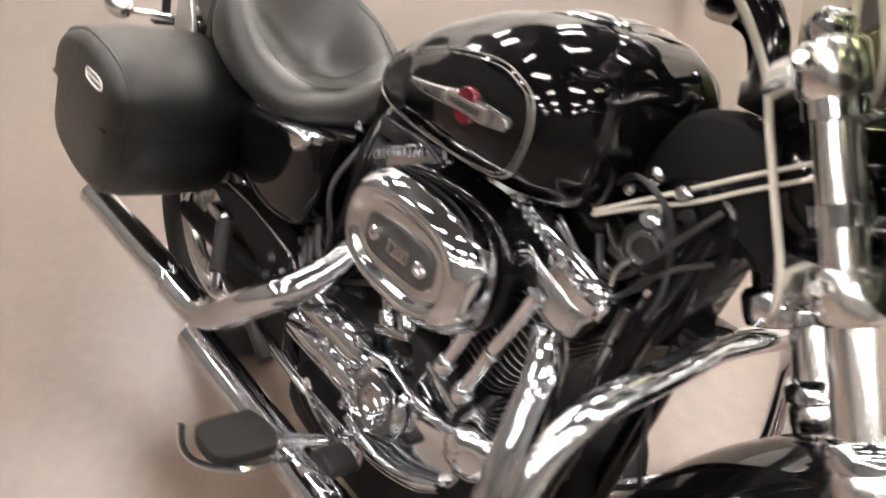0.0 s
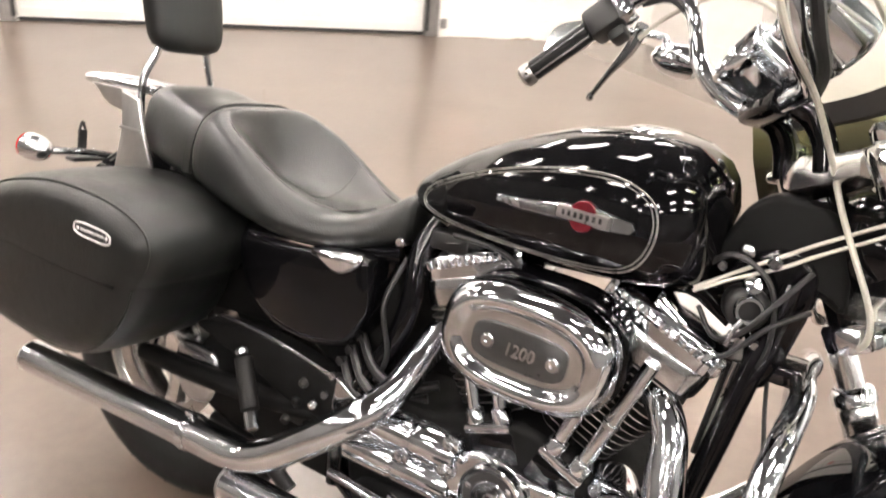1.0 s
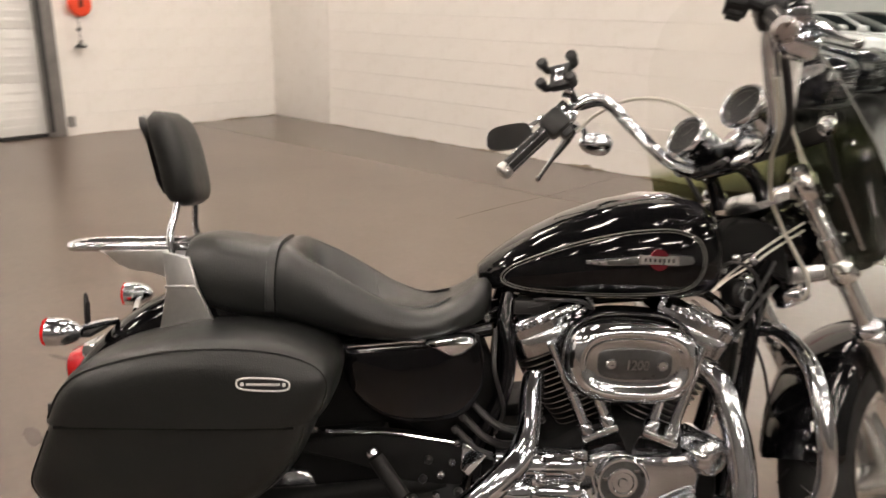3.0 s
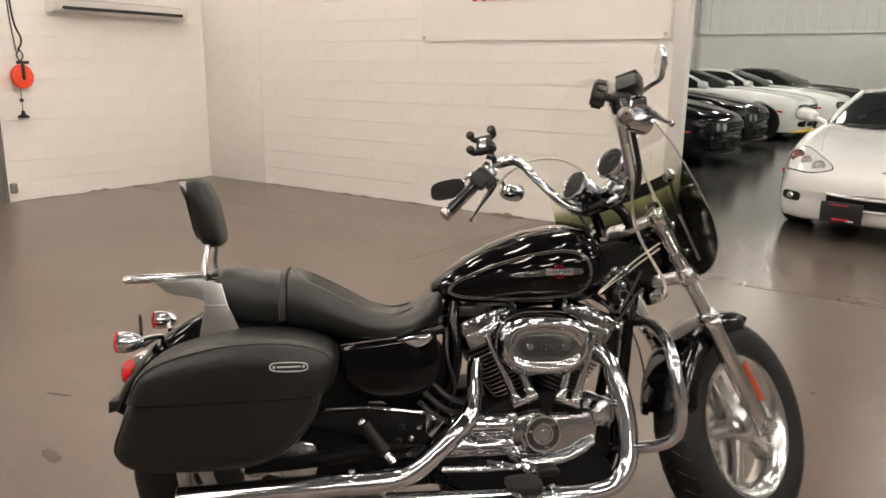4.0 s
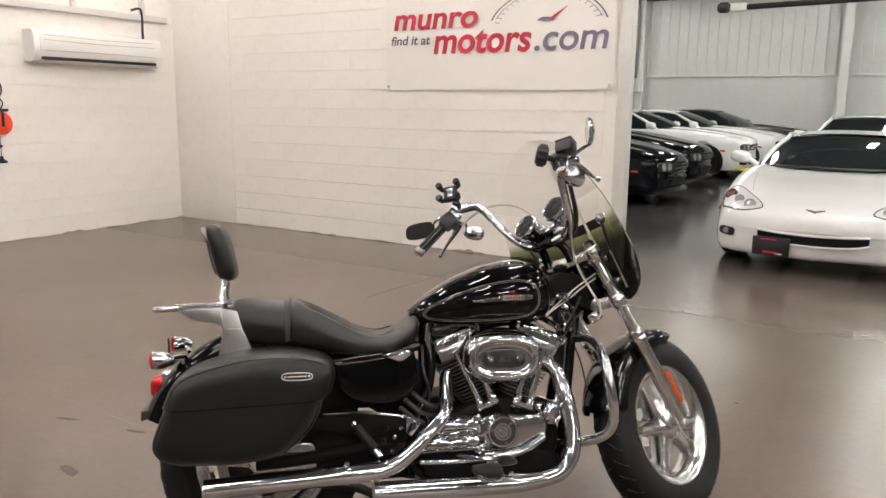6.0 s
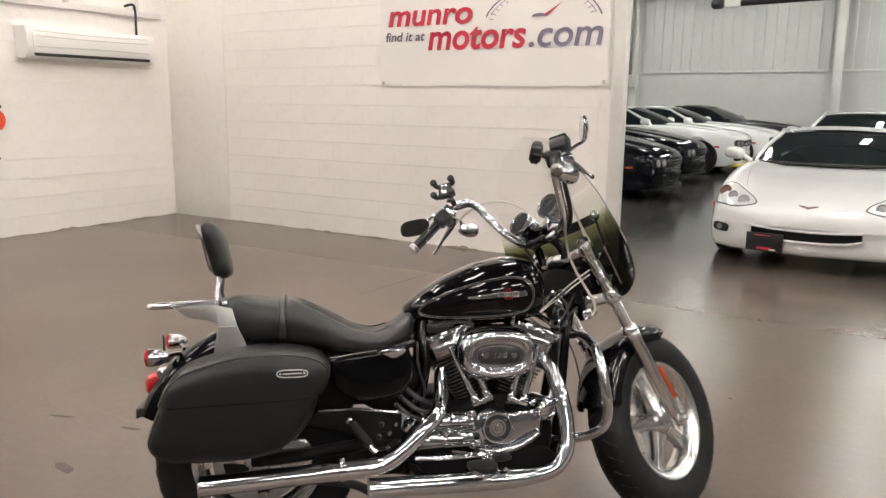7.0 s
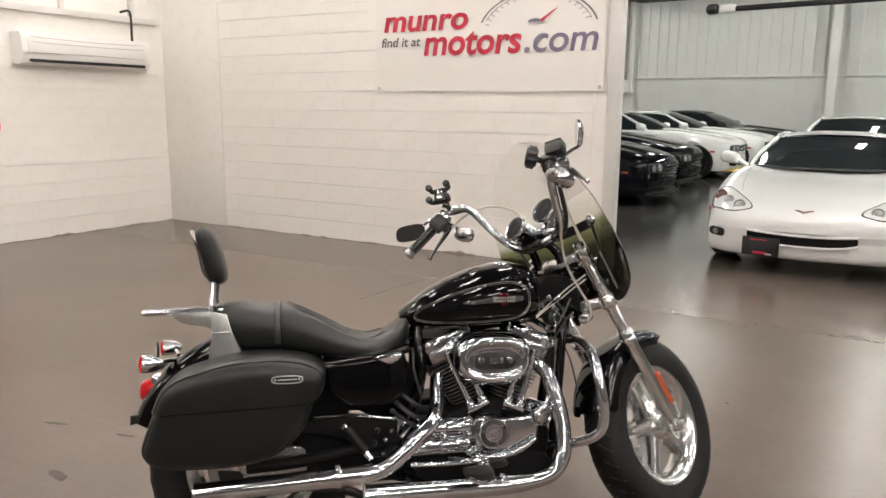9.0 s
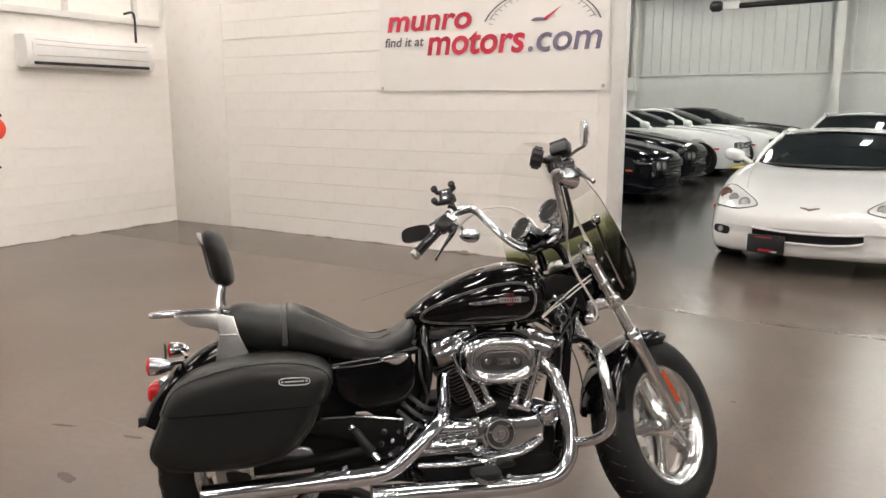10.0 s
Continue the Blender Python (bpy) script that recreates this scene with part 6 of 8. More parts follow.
# triple clamps, each one casting from leg to leg with pinch bolts
for s, nm, hz in ((0.505, "lower_clamp", 0.015), (0.690, "upper_clamp", 0.017)):
    b = bmesh.new()
    up_ax = FP(1, 0) - FP(0, 0)
    for sg in (-1, 1):
        lathe(b, [(0, -0.024), (0.026, -0.024), (0.0295, -0.019), (0.0295, 0.019), (0.026, 0.024), (0, 0.024)], 24, aim(FP(s, sg * 0.105), up_ax))
        lathe(b, [(0, 0), (0.009, 0), (0.009, 0.012), (0.006, 0.016), (0, 0.016)], 10, aim(FP(s, sg * 0.120, -0.022, -0.004), (-0.6, sg, 0)))
    cut = [(-0.020, -hz), (-0.024, 0.0), (-0.020, hz), (0.0, hz + 0.004), (0.018, hz), (0.022, 0.0), (0.018, -hz), (0.0, -hz - 0.002)]
    loft(b, [[FP(s, yy, -0.030 * (1 - (yy / 0.105) ** 2) + dx * k, (-0.016 if s > 0.6 else -0.004) * (1 - (yy / 0.105) ** 2) + dz * k) for dx, dz in cut] for yy, k in ((-0.088, 0.95), (-0.06, 1.0), (-0.03, 1.15), (0, 1.25), (0.03, 1.15), (0.06, 1.0), (0.088, 0.95))])
    part(nm, b, FORK_ALU, bike, "polished triple clamp", 50, S)
for sg in (-1, 1):
    b = bmesh.new()
    lathe(b, [(0, 0.712), (0.016, 0.712), (0.020, 0.718), (0.020, 0.730), (0.012, 0.738), (0, 0.739)], 16, aim(FP(0, sg * 0.105), FP(1, 0) - FP(0, 0)))
    part("fork_cap", b, CHROME, bike, "chrome fork cap", m=S)
for sg in (-1, 1):
    bm = bmesh.new()
    tube(bm, [(1.146, sg * 0.055, 0.938), (1.138, sg * 0.053, 0.972), (1.118, sg * 0.046, 1.002), (1.086, sg * 0.042, 1.014)], 0.0155, 14)
    part("riser", bm, PAINT, bike, "curved black handlebar riser", m=SB)
bm = bmesh.new()
box(bm, (1.080, 0, 1.012), (0.040, 0.105, 0.034), 0.010)
part("bar_clamp", bm, PAINT, bike, "black handlebar clamp", m=SB)

# headlight
hb = bmesh.new()
lathe(hb, [(0, -0.10), (0.03, -0.095), (0.06, -0.07), (0.075, -0.03), (0.080, 0.0), (0.080, 0.03), (0.078, 0.04)], 32, aim((1.285, 0, 0.870), (1, 0, -0.05)))
hl = part("headlight", hb, PAINT, bike, "black headlight shell", m=S)
bm = bmesh.new()
lathe(bm, [(0.077, 0.038), (0.070, 0.048), (0.04, 0.056), (0, 0.058)], 32, aim((1.285, 0, 0.870), (1, 0, -0.05)))
part("lens", bm, LAMP_GLASS, hl, m=S)


# windshield
def shield(z):
    """Half width and centre line of the shield."""
    pts = [(0.780, 0.06), (0.783, 0.105), (0.790, 0.150), (0.803, 0.190), (0.822, 0.222), (0.85, 0.250), (0.89, 0.268), (0.93, 0.275), (1.0, 0.272), (1.12, 0.248), (1.22, 0.205), (1.30, 0.168), (1.36, 0.110), (1.392, 0.045), (1.397, 0.01)]
    for a, b in zip(pts, pts[1:]):
        if a[0] <= z <= b[0]:
            t = (z - a[0]) / (b[0] - a[0])
            return a[1] + (b[1] - a[1]) * t
    return pts[0][1] if z < pts[0][0] else pts[-1][1]


def shield_sheet(z0, z1, n=14, k=20):
    b = bmesh.new()
    rings = []
    for i in range(n + 1):
        z = z0 + (z1 - z0) * i / n
        w = shield(z)
        rings.append([(1.315 - (z - 0.85) * 0.43 - 0.9 * (w * u) ** 2, w * u, z) for u in [-1 + 2 * j / k for j in range(k + 1)]])
    loft(b, rings, False)
    bmesh.ops.solidify(b, geom=b.faces[:], thickness=0.004)
    return b


# the tint of the lower sheet fades from nearly black at its foot to olive at its top
n, l = SMOKE.node_tree.nodes, SMOKE.node_tree.links
inv = SB.inverted()
up = n.new("ShaderNodeVectorMath")
up.operation = "DOT_PRODUCT"
up.inputs[1].default_value = inv[2][:3]
l.new(n.new("ShaderNodeTexCoord").outputs["Object"], up.inputs[0])
rg = n.new("ShaderNodeMapRange")
rg.inputs[1].default_value, rg.inputs[2].default_value = 0.90 - inv[2][3], 1.15 - inv[2][3]
l.new(up.outputs["Value"], rg.inputs[0])
tint = ramp(n, l, rg.outputs[0], (0.025, 0.025, 0.02), (0.955, 0.955, 0.94), 0.14, 1.0)
for at, col in ((0.34, (0.035, 0.036, 0.024, 1)), (0.52, (0.15, 0.165, 0.085, 1)), (0.60, (0.29, 0.31, 0.185, 1)), (0.70, (0.80, 0.81, 0.74, 1))):
    tint.color_ramp.elements.new(at).color = col
l.new(tint.outputs[0], n["Transparent BSDF"].inputs[0])
ws = part("windshield", shield_sheet(1.152, 1.397), CLEAR, bike, "clear plastic windshield", 60, SB)
part("windshield_lower", shield_sheet(0.780, 1.150, 36, 28), SMOKE, ws, "dark smoked lower windshield", 60, SB)
ws.visible_shadow = False
sheet = lambda y, z, d=0.0: (1.315 - (z - 0.85) * 0.43 - 0.9 * y * y + d, y, z)
for sg in (-1, 1):
    b = bmesh.new()
    tube(b, [sheet(sg * 0.162, z, -0.010) for z in (0.827, 0.87, 0.915, 0.958)], 0.0075, 8)
    part("shield_strip", b, CHROME_DULL, ws, "metal mounting strip", m=SB)
    b = bmesh.new()
    tube(b, [sheet(sg * (0.162 + 0.2 * (z - 0.958)), z, -0.010) for z in (0.960, 1.00, 1.045)], 0.0055, 8)
    part("shield_strip", b, PLASTIC, ws, "dark rubber strip", m=SB)
    b = bmesh.new()
    q = aim(sheet(sg * 0.183, 1.060, -0.012), (-1, sg * -0.3, -0.2))
    lathe(b, [(0, 0.012), (0.008, 0.012), (0.011, 0.009), (0.012, 0.004), (0.019, 0.003), (0.020, 0.0), (0.019, -0.008)], 20, q, False)
    part("shield_fastener", b, CHROME, ws, "round chrome fastener", m=SB)
b = bmesh.new()
ys = [-0.178 + 0.356 * i / 14 for i in range(15)]
loft(b, [[sheet(y, z, d) for y in ys] for d, z in ((-0.006, 1.038), (-0.012, 1.040), (-0.012, 1.068), (-0.006, 1.070))], False)
bmesh.ops.solidify(b, geom=b.faces[:], thickness=0.003)
part("shield_band", b, PLASTIC, ws, "dark cross band", m=SB)

b = bmesh.new()
tube(b, [sheet(-shield(z), z) for z in [0.94 + 0.32 * i / 20 for i in range(21)]], 0.0018, 6, 1)
part("shield_edge", b, EDGE, ws, "grey polished edge", m=SB)

# handlebar
LEFT = [(1.080, 0.0, 1.012), (1.070, 0.050, 1.016), (1.040, 0.080, 1.040), (1.016, 0.102, 1.075), (1.012, 0.136, 1.116), (1.016, 0.176, 1.157), (1.000, 0.198, 1.195), (0.968, 0.213, 1.215), (0.934, 0.236, 1.206), (0.900, 0.264, 1.176), (0.850, 0.302, 1.123), (0.797, 0.338, 1.070)]
bm = bmesh.new()
RIGHT = [(1.083, -0.10, 1.020), (1.050, -0.150, 1.025), (1.006, -0.200, 1.045), (0.975, -0.225, 1.105), (0.945, -0.248, 1.160), (0.930, -0.268, 1.195), (0.905, -0.290, 1.190), (0.826, -0.360, 1.125)]
tube(bm, RIGHT[::-1] + [(1.080, -0.06, 1.012)] + LEFT, 0.0135, 14)
hbar = part("handlebar", bm, CHROME, bike, "tall chrome handlebar", 60, SB)
for sg in (1, -1):
    left = sg > 0
    g0, g1 = (Vector((0.874, 0.283, 1.149)), Vector((0.797, 0.338, 1.070))) if left else (Vector((0.905, -0.290, 1.190)), Vector((0.826, -0.360, 1.125)))
    ax = (g1 - g0).normalized()
    b = bmesh.new()
    tube(b, [g0, g1], 0.0175, 16, 1)
    g = part("grip", b, RUBBER, hbar, "black grip with fine bright stripes", m=SB)
    b = bmesh.new()
    lathe(b, [(0.0178, -0.006), (0.020, 0), (0.020, 0.012), (0.014, 0.018), (0, 0.018)], 18, aim(g1, ax))
    part("end_cap", b, STEEL, g, "steel end cap", m=SB)
    for i in range(7):
        q = 2 * math.pi * i / 7
        off = aim((0, 0, 0), ax) @ Vector((0.0172 * math.cos(q), 0.0172 * math.sin(q), 0))
        b = bmesh.new()
        tube(b, [g0 + off + ax * 0.006, g1 + off - ax * 0.008], 0.0016, 6, 1)
        part("grip_stripe", b, CHROME_DULL, g, "thin bright stripe", m=SB)
    h = g0 - ax * 0.026
    b = bmesh.new()
    box(b, (0, 0, 0), (0.052, 0.054, 0.060), 0.012, aim(h, ax))
    box(b, (0, 0, 0), (0.038, 0.044, 0.030), 0.008, aim(h + Vector((0.022, sg * -0.003, -0.012)), ax))
    sw = part("switch_housing", b, PLASTIC, hbar, "black switch housing", m=SB)
    for dz in (-0.010, 0.008):
        b = bmesh.new()
        box(b, (-0.026, 0.004, dz), (0.008, 0.016, 0.011), 0.002)
        part("switch", b, CHROME_DULL, sw, m=SB @ aim(h, ax))
    b = bmesh.new()
    box(b, (0, 0, 0), (0.044, 0.052, 0.030), 0.008, aim(h - ax * 0.036 if left else Vector((0.955, -0.300, 1.186)), ax))
    part("lever_clamp", b, CHROME, hbar, m=SB)
    lv = [(0.955, 0.272, 1.172), (0.948, 0.305, 1.140), (0.928, 0.338, 1.100), (0.912, 0.372, 1.062)] if left else [(0.968, -0.308, 1.178), (0.960, -0.335, 1.155), (0.935, -0.378, 1.122), (0.909, -0.420, 1.092)]
    b = bmesh.new()
    tube(b, lv, 0.007, 8, radii=[0.013, 0.011, 0.006, 0.0045])
    lathe(b, [(0, -0.008), (0.0055, -0.006), (0.008, 0), (0.0055, 0.006), (0, 0.008)], 12, Matrix.Translation(lv[-1]))
    part("lever", b, CHROME_DULL, hbar, "polished lever", m=SB)
    # mirror
    b = bmesh.new()
    if left:
        mc, mn = Vector((0.858, 0.403, 1.166)), Vector((-0.72, -0.55, 0.30))
        arm = [(0.925, 0.256, 1.206), (0.925, 0.30, 1.215), (0.905, 0.355, 1.195), (0.868, 0.398, 1.168)]
    else:
        mc, mn = Vector((0.939, -0.395, 1.262)), Vector((-0.70, 0.66, 0.10))
        arm = [(0.945, -0.300, 1.205), (0.975, -0.320, 1.232), (0.978, -0.360, 1.238), (0.96, -0.385, 1.240)]
    fm = aim(mc, mn)
    shape = [(x, y) for x, y in oval(0, 0, 0.058, 0.036, 36, 3.2 if left else 2.3)]
    loft(b, [[fm @ Vector((x * k, y * k, h)) for x, y in shape] for h, k in ((-0.017, 0.02), (-0.016, 0.45), (-0.010, 0.82), (-0.002, 0.98), (0.002, 1.0), (0.004, 0.96))], True, (False, False))
    mm = part("mirror", b, CHROME, hbar, "chrome mirror", 60, SB)
    b = bmesh.new()
    loft(b, [[fm @ Vector((x * k, y * k, h)) for x, y in shape] for h, k in ((0.0035, 0.97), (0.0036, 0.5), (0.0036, 0.02))], True, (False, True))
    part("glass", b, CHROME, mm, "mirror glass", 60, SB)
    b = bmesh.new()
    tube(b, arm, 0.0055, 8)
    part("arm", b, CHROME, mm, m=SB)
    # front signals
    tb = Vector((0.985, 0.298, 1.138)) if left else Vector((0.893, -0.302, 1.148))
    ta = (1, 0, 0) if left else (1, 0, -0.10)
    b = bmesh.new()
    lathe(b, [(0.004, 0), (0.014, 0.006), (0.023, 0.020), (0.028, 0.040), (0.028, 0.070)], 24, aim(tb, ta))
    ts = part("front_turn_signal", b, CHROME, bike, "chrome bullet turn signal", m=SB)
    b = bmesh.new()
    lathe(b, [(0.028, 0.068), (0.024, 0.078), (0, 0.081)], 24, aim(tb, ta))
    part("lens", b, LAMP_GLASS, ts, m=SB)
    b = bmesh.new()
    tube(b, [tb + Vector((0.02, 0, 0.007)), tb + Vector((0.015, sg * 0.010, 0.037)), h + Vector((0.02, 0, -0.01))], 0.007, 8)
    part("stem", b, CHROME, ts, m=SB)
b = bmesh.new()
box(b, (0, 0, 0), (0.064, 0.052, 0.044), 0.014, aim((0.933, -0.300, 1.240), (0.3, 0.1, 1)))
mcyl = part("brake_reservoir", b, PLASTIC, hbar, "black brake fluid reservoir", m=SB)
b = bmesh.new()
box(b, (0, 0, 0.023), (0.058, 0.046, 0.008), 0.004)
part("lid", b, ENGINE_BLACK, mcyl, m=SB @ aim((0.933, -0.300, 1.240), (0.3, 0.1, 1)))
b = bmesh.new()
KM = aim((0.850, -0.270, 1.217), (-0.6, 0.5, 0.3))
lathe(b, [(0, -0.020), (0.028, -0.018), (0.031, -0.008), (0.031, 0.010), (0.028, 0.018), (0, 0.020)], 24, KM)
tube(b, [(0.860, -0.275, 1.212), (0.885, -0.280, 1.205), (0.915, -0.285, 1.200)], 0.010, 8)
knob = part("bar_knob", b, PLASTIC, hbar, "round black knurled knob", m=SB)
for i in range(10):
    q = 2 * math.pi * i / 10
    b = bmesh.new()
    lathe(b, [(0, -0.012), (0.006, -0.012), (0.006, 0.012), (0, 0.012)], 8, KM @ Matrix.Translation((0.030 * math.cos(q), 0.030 * math.sin(q), 0)))
    part("ridge", b, PLASTIC, knob, m=SB)

# phone holder on the left bar
C = Vector((0.872, 0.214, 1.252))
HM = aim(C, (-0.75, -0.45, 0.25))
b = bmesh.new()
tube(b, [(0.930, 0.238, 1.206), (0.905, 0.228, 1.232), C + Vector((0.014, 0.004, -0.008))], 0.010, 10)
box(b, (0, 0, 0), (0.048, 0.058, 0.024), 0.006, HM)
ph = part("phone_holder", b, PLASTIC, hbar, "black phone holder with claws", m=SB)
for dx, dy in ((-0.028, -0.024), (-0.028, 0.024), (0.028, -0.026), (0.028, 0.026)):
    b = bmesh.new()
    tube(b, [HM @ Vector((dx * 0.5, dy * 0.8, 0)), HM @ Vector((dx * 1.15, dy, 0.006)), HM @ Vector((dx * 1.2, dy * 1.05, 0.030))], 0.009, 8)
    lathe(b, [(0, -0.009), (0.009, -0.009), (0.0125, -0.005), (0.0125, 0.005), (0.009, 0.009), (0, 0.009)], 12, HM @ Matrix.Translation((dx * 1.2, dy * 1.05, 0.030)))
    part("claw", b, PLASTIC, ph, m=SB)
b = bmesh.new()
box(b, (0, 0, 0), (0.022, 0.034, 0.006), 0.002, HM @ Matrix.Translation((0, 0, 0.011)))
part("pad", b, CHROME_DULL, ph, "pale grip pad", m=SB)
b = bmesh.new()
lathe(b, [(0, -0.012), (0.018, -0.010), (0.018, 0.010), (0, 0.012)], 16, aim(C + Vector((0.026, 0.010, -0.022)), (-0.7, 0.4, 0.3)))
part("ball_joint", b, CHROME_DULL, ph, m=SB)

# gauges
for y, x, z, lab in ((0.034, 1.048, 1.081, "tachometer"), (-0.095, 1.066, 1.110, "speedometer")):
    M = aim((x, y, z), (-0.90, 0.0, 0.45) if y > 0 else (-0.90, -0.06, 0.43))
    b = bmesh.new()
    lathe(b, [(0, -0.074), (0.034, -0.073), (0.0395, -0.068), (0.0405, -0.060), (0.042, -0.01), (0.044, 0.0), (0.048, 0.004), (0.048, 0.012), (0.044, 0.016), (0.041, 0.014), (0.040, 0.008)], 36, M, False)
    gg = part(lab, b, CHROME, bike, "round gauge in a chrome cup", 50, SB)
    b = bmesh.new()
    lathe(b, [(0.0405, 0.008), (0.02, 0.0082), (0, 0.0082)], 36, M, False)
    part("dial", b, DARK_RUBBER, gg, "dark dial", m=SB)
    b = bmesh.new()
    for i in range(21):
        q = radians(220 - 260 * i / 20)
        box(b, (0.034 * math.cos(q), 0.034 * math.sin(q), 0.0092), (0.005 if i % 2 else 0.008, 0.0012, 0.0006), 0, None)
    box(b, (0.010, 0.006, 0.0098), (0.030, 0.0018, 0.0006), 0, Matrix.Rotation(0.5, 4, "Z"))
    part("marks", b, FRAME_GREY, gg, "pale scale marks and pointer", m=SB @ M)
    b = bmesh.new()
    lathe(b, [(0, 0.0112), (0.0425, 0.0112), (0.0425, 0.0125), (0.02, 0.0132), (0, 0.0134)], 36, M)
    part("glass", b, GAUGE_GLASS, gg, m=SB)
    b = bmesh.new()
    tube(b, [M @ Vector((0, 0, -0.06)), (1.095, y * 0.6, 1.035)], 0.012, 10, 1)
    box(b, (1.095, y * 0.8, 1.045), (0.03, 0.05, 0.02), 0.006)
    part("mount", b, CHROME, gg, m=SB)
b = bmesh.new()
box(b, (0, 0, 0), (0.050, 0.060, 0.036), 0.008, aim((1.112, -0.030, 1.062), (-0.62, 0, 0.78)))
part("warning_light_box", b, CHROME_DULL, bike, "chrome warning light box", m=SB)

# cables
for pts, r, m in (([(0.952, 0.270, 1.150), (0.985, 0.235, 1.186), (1.03, 0.165, 1.205), (1.08, 0.10, 1.185), (1.12, 0.055, 1.13), (1.13, 0.03, 1.05)], 0.0040, SB),
                  ([(1.072, -0.262, 1.170), (1.105, -0.215, 1.090), (1.140, -0.120, 1.035), (1.172, -0.058, 0.968), (1.198, -0.048, 0.911), (1.226, -0.050, 0.861), (1.254, -0.053, 0.812), (1.266, -0.052, 0.780), (1.264, -0.040, 0.752), (1.242, 0.0, 0.728)], 0.0040, None),
                  ([(0.965, -0.255, 1.160), (1.050, -0.200, 1.140), (1.130, -0.140, 1.100), (1.175, -0.125, 1.030), (1.193, -0.120, 0.966), (1.185, -0.10, 0.92)], 0.0036, SB),
                  ([(0.968, -0.250, 1.150), (1.060, -0.190, 1.130), (1.150, -0.130, 1.085), (1.200, -0.115, 1.020), (1.226, -0.118, 0.958), (1.220, -0.10, 0.91)], 0.0036, SB)):
    b = bmesh.new()
    tube(b, pts, r, 8)
    part("cable", b, CABLE, bike, "pale braided control cable", m=m)
for dz in (0.0, 0.016):
    b = bmesh.new()
    tube(b, [(1.06, -0.075, 0.770 + dz * 0.3), (1.10, -0.060, 0.795 + dz * 0.5), (1.15, -0.048, 0.822 + dz), (1.19, -0.042, 0.850 + dz), (1.254, -0.040, 0.892 + dz)], 0.0026, 8)
    part("brake_line", b, CABLE, bike, "bright brake line")
for pts in ([(1.06, -0.06, 0.80), (1.10, -0.075, 0.83), (1.15, -0.07, 0.80), (1.165, -0.068, 0.72), (1.14, -0.07, 0.66)], [(1.07, -0.065, 0.75), (1.10, -0.08, 0.72), (1.13, -0.078, 0.735), (1.165, -0.072, 0.79), (1.19, -0.06, 0.83)], [(1.09, -0.06, 0.69), (1.12, -0.075, 0.70), (1.16, -0.07, 0.75), (1.20, -0.055, 0.78)]):
    b = bmesh.new()
    tube(b, pts, 0.0036, 8)
    part("wiring", b, PLASTIC, bike, "black wiring loop")
b = bmesh.new()
tube(b, [(0.94, 0.24, 1.195), (0.975, 0.205, 1.198), (1.010, 0.185, 1.165), (1.018, 0.15, 1.115), (1.022, 0.105, 1.065), (1.06, 0.06, 1.02)], 0.0045, 8)
part("wiring", b, PLASTIC, bike, "black switch wiring", m=SB)
b = bmesh.new()
tube(b, [(0.948, -0.288, 1.168), (0.966, -0.262, 1.145), (0.995, -0.240, 1.100), (1.026, -0.214, 1.048), (1.066, -0.162, 1.020), (1.090, -0.10, 1.012)], 0.0078, 8)
part("wiring", b, PLASTIC, bike, "black switch wiring", m=SB)
b = bmesh.new()
tube(b, [(1.165, 0.0, 0.70), (1.19, -0.05, 0.60), (1.23, -0.03, 0.45), (1.30, 0.05, 0.40)], 0.003, 6)
part("speed_sensor_wire", b, PLASTIC, bike)
# side stand
b = bmesh.new()
tube(b, [(0.95, 0.10, 0.26), (0.93, 0.20, 0.15), (0.91, 0.29, 0.078)], 0.011, 10)
box(b, (0.905, 0.297, 0.070), (0.06, 0.03, 0.012), 0.004)
part("side_stand", b, CHROME, bike, "chrome side stand")


BADGE = surface("badge_red", (0.20, 0.11, 0.10), 0.3, 0.3, 0.2, 60)
LAMP_BOWL = surface("lamp_bowl", (0.70, 0.70, 0.69), 0.22, 0.1, 0.1, 30, 0.05, 60, 0.05, 0.8)
LAMP_AMBER = surface("lamp_amber", (0.16, 0.075, 0.06), 0.15, 0.3, 0.2, 30, 0.0, 60, 0.05, 0.8)
LAMP_DARK = surface("lamp_projector", (0.24, 0.24, 0.235), 0.38, 0.0, 0.2, 30, 0.0, 60, 0.05, 0.8)

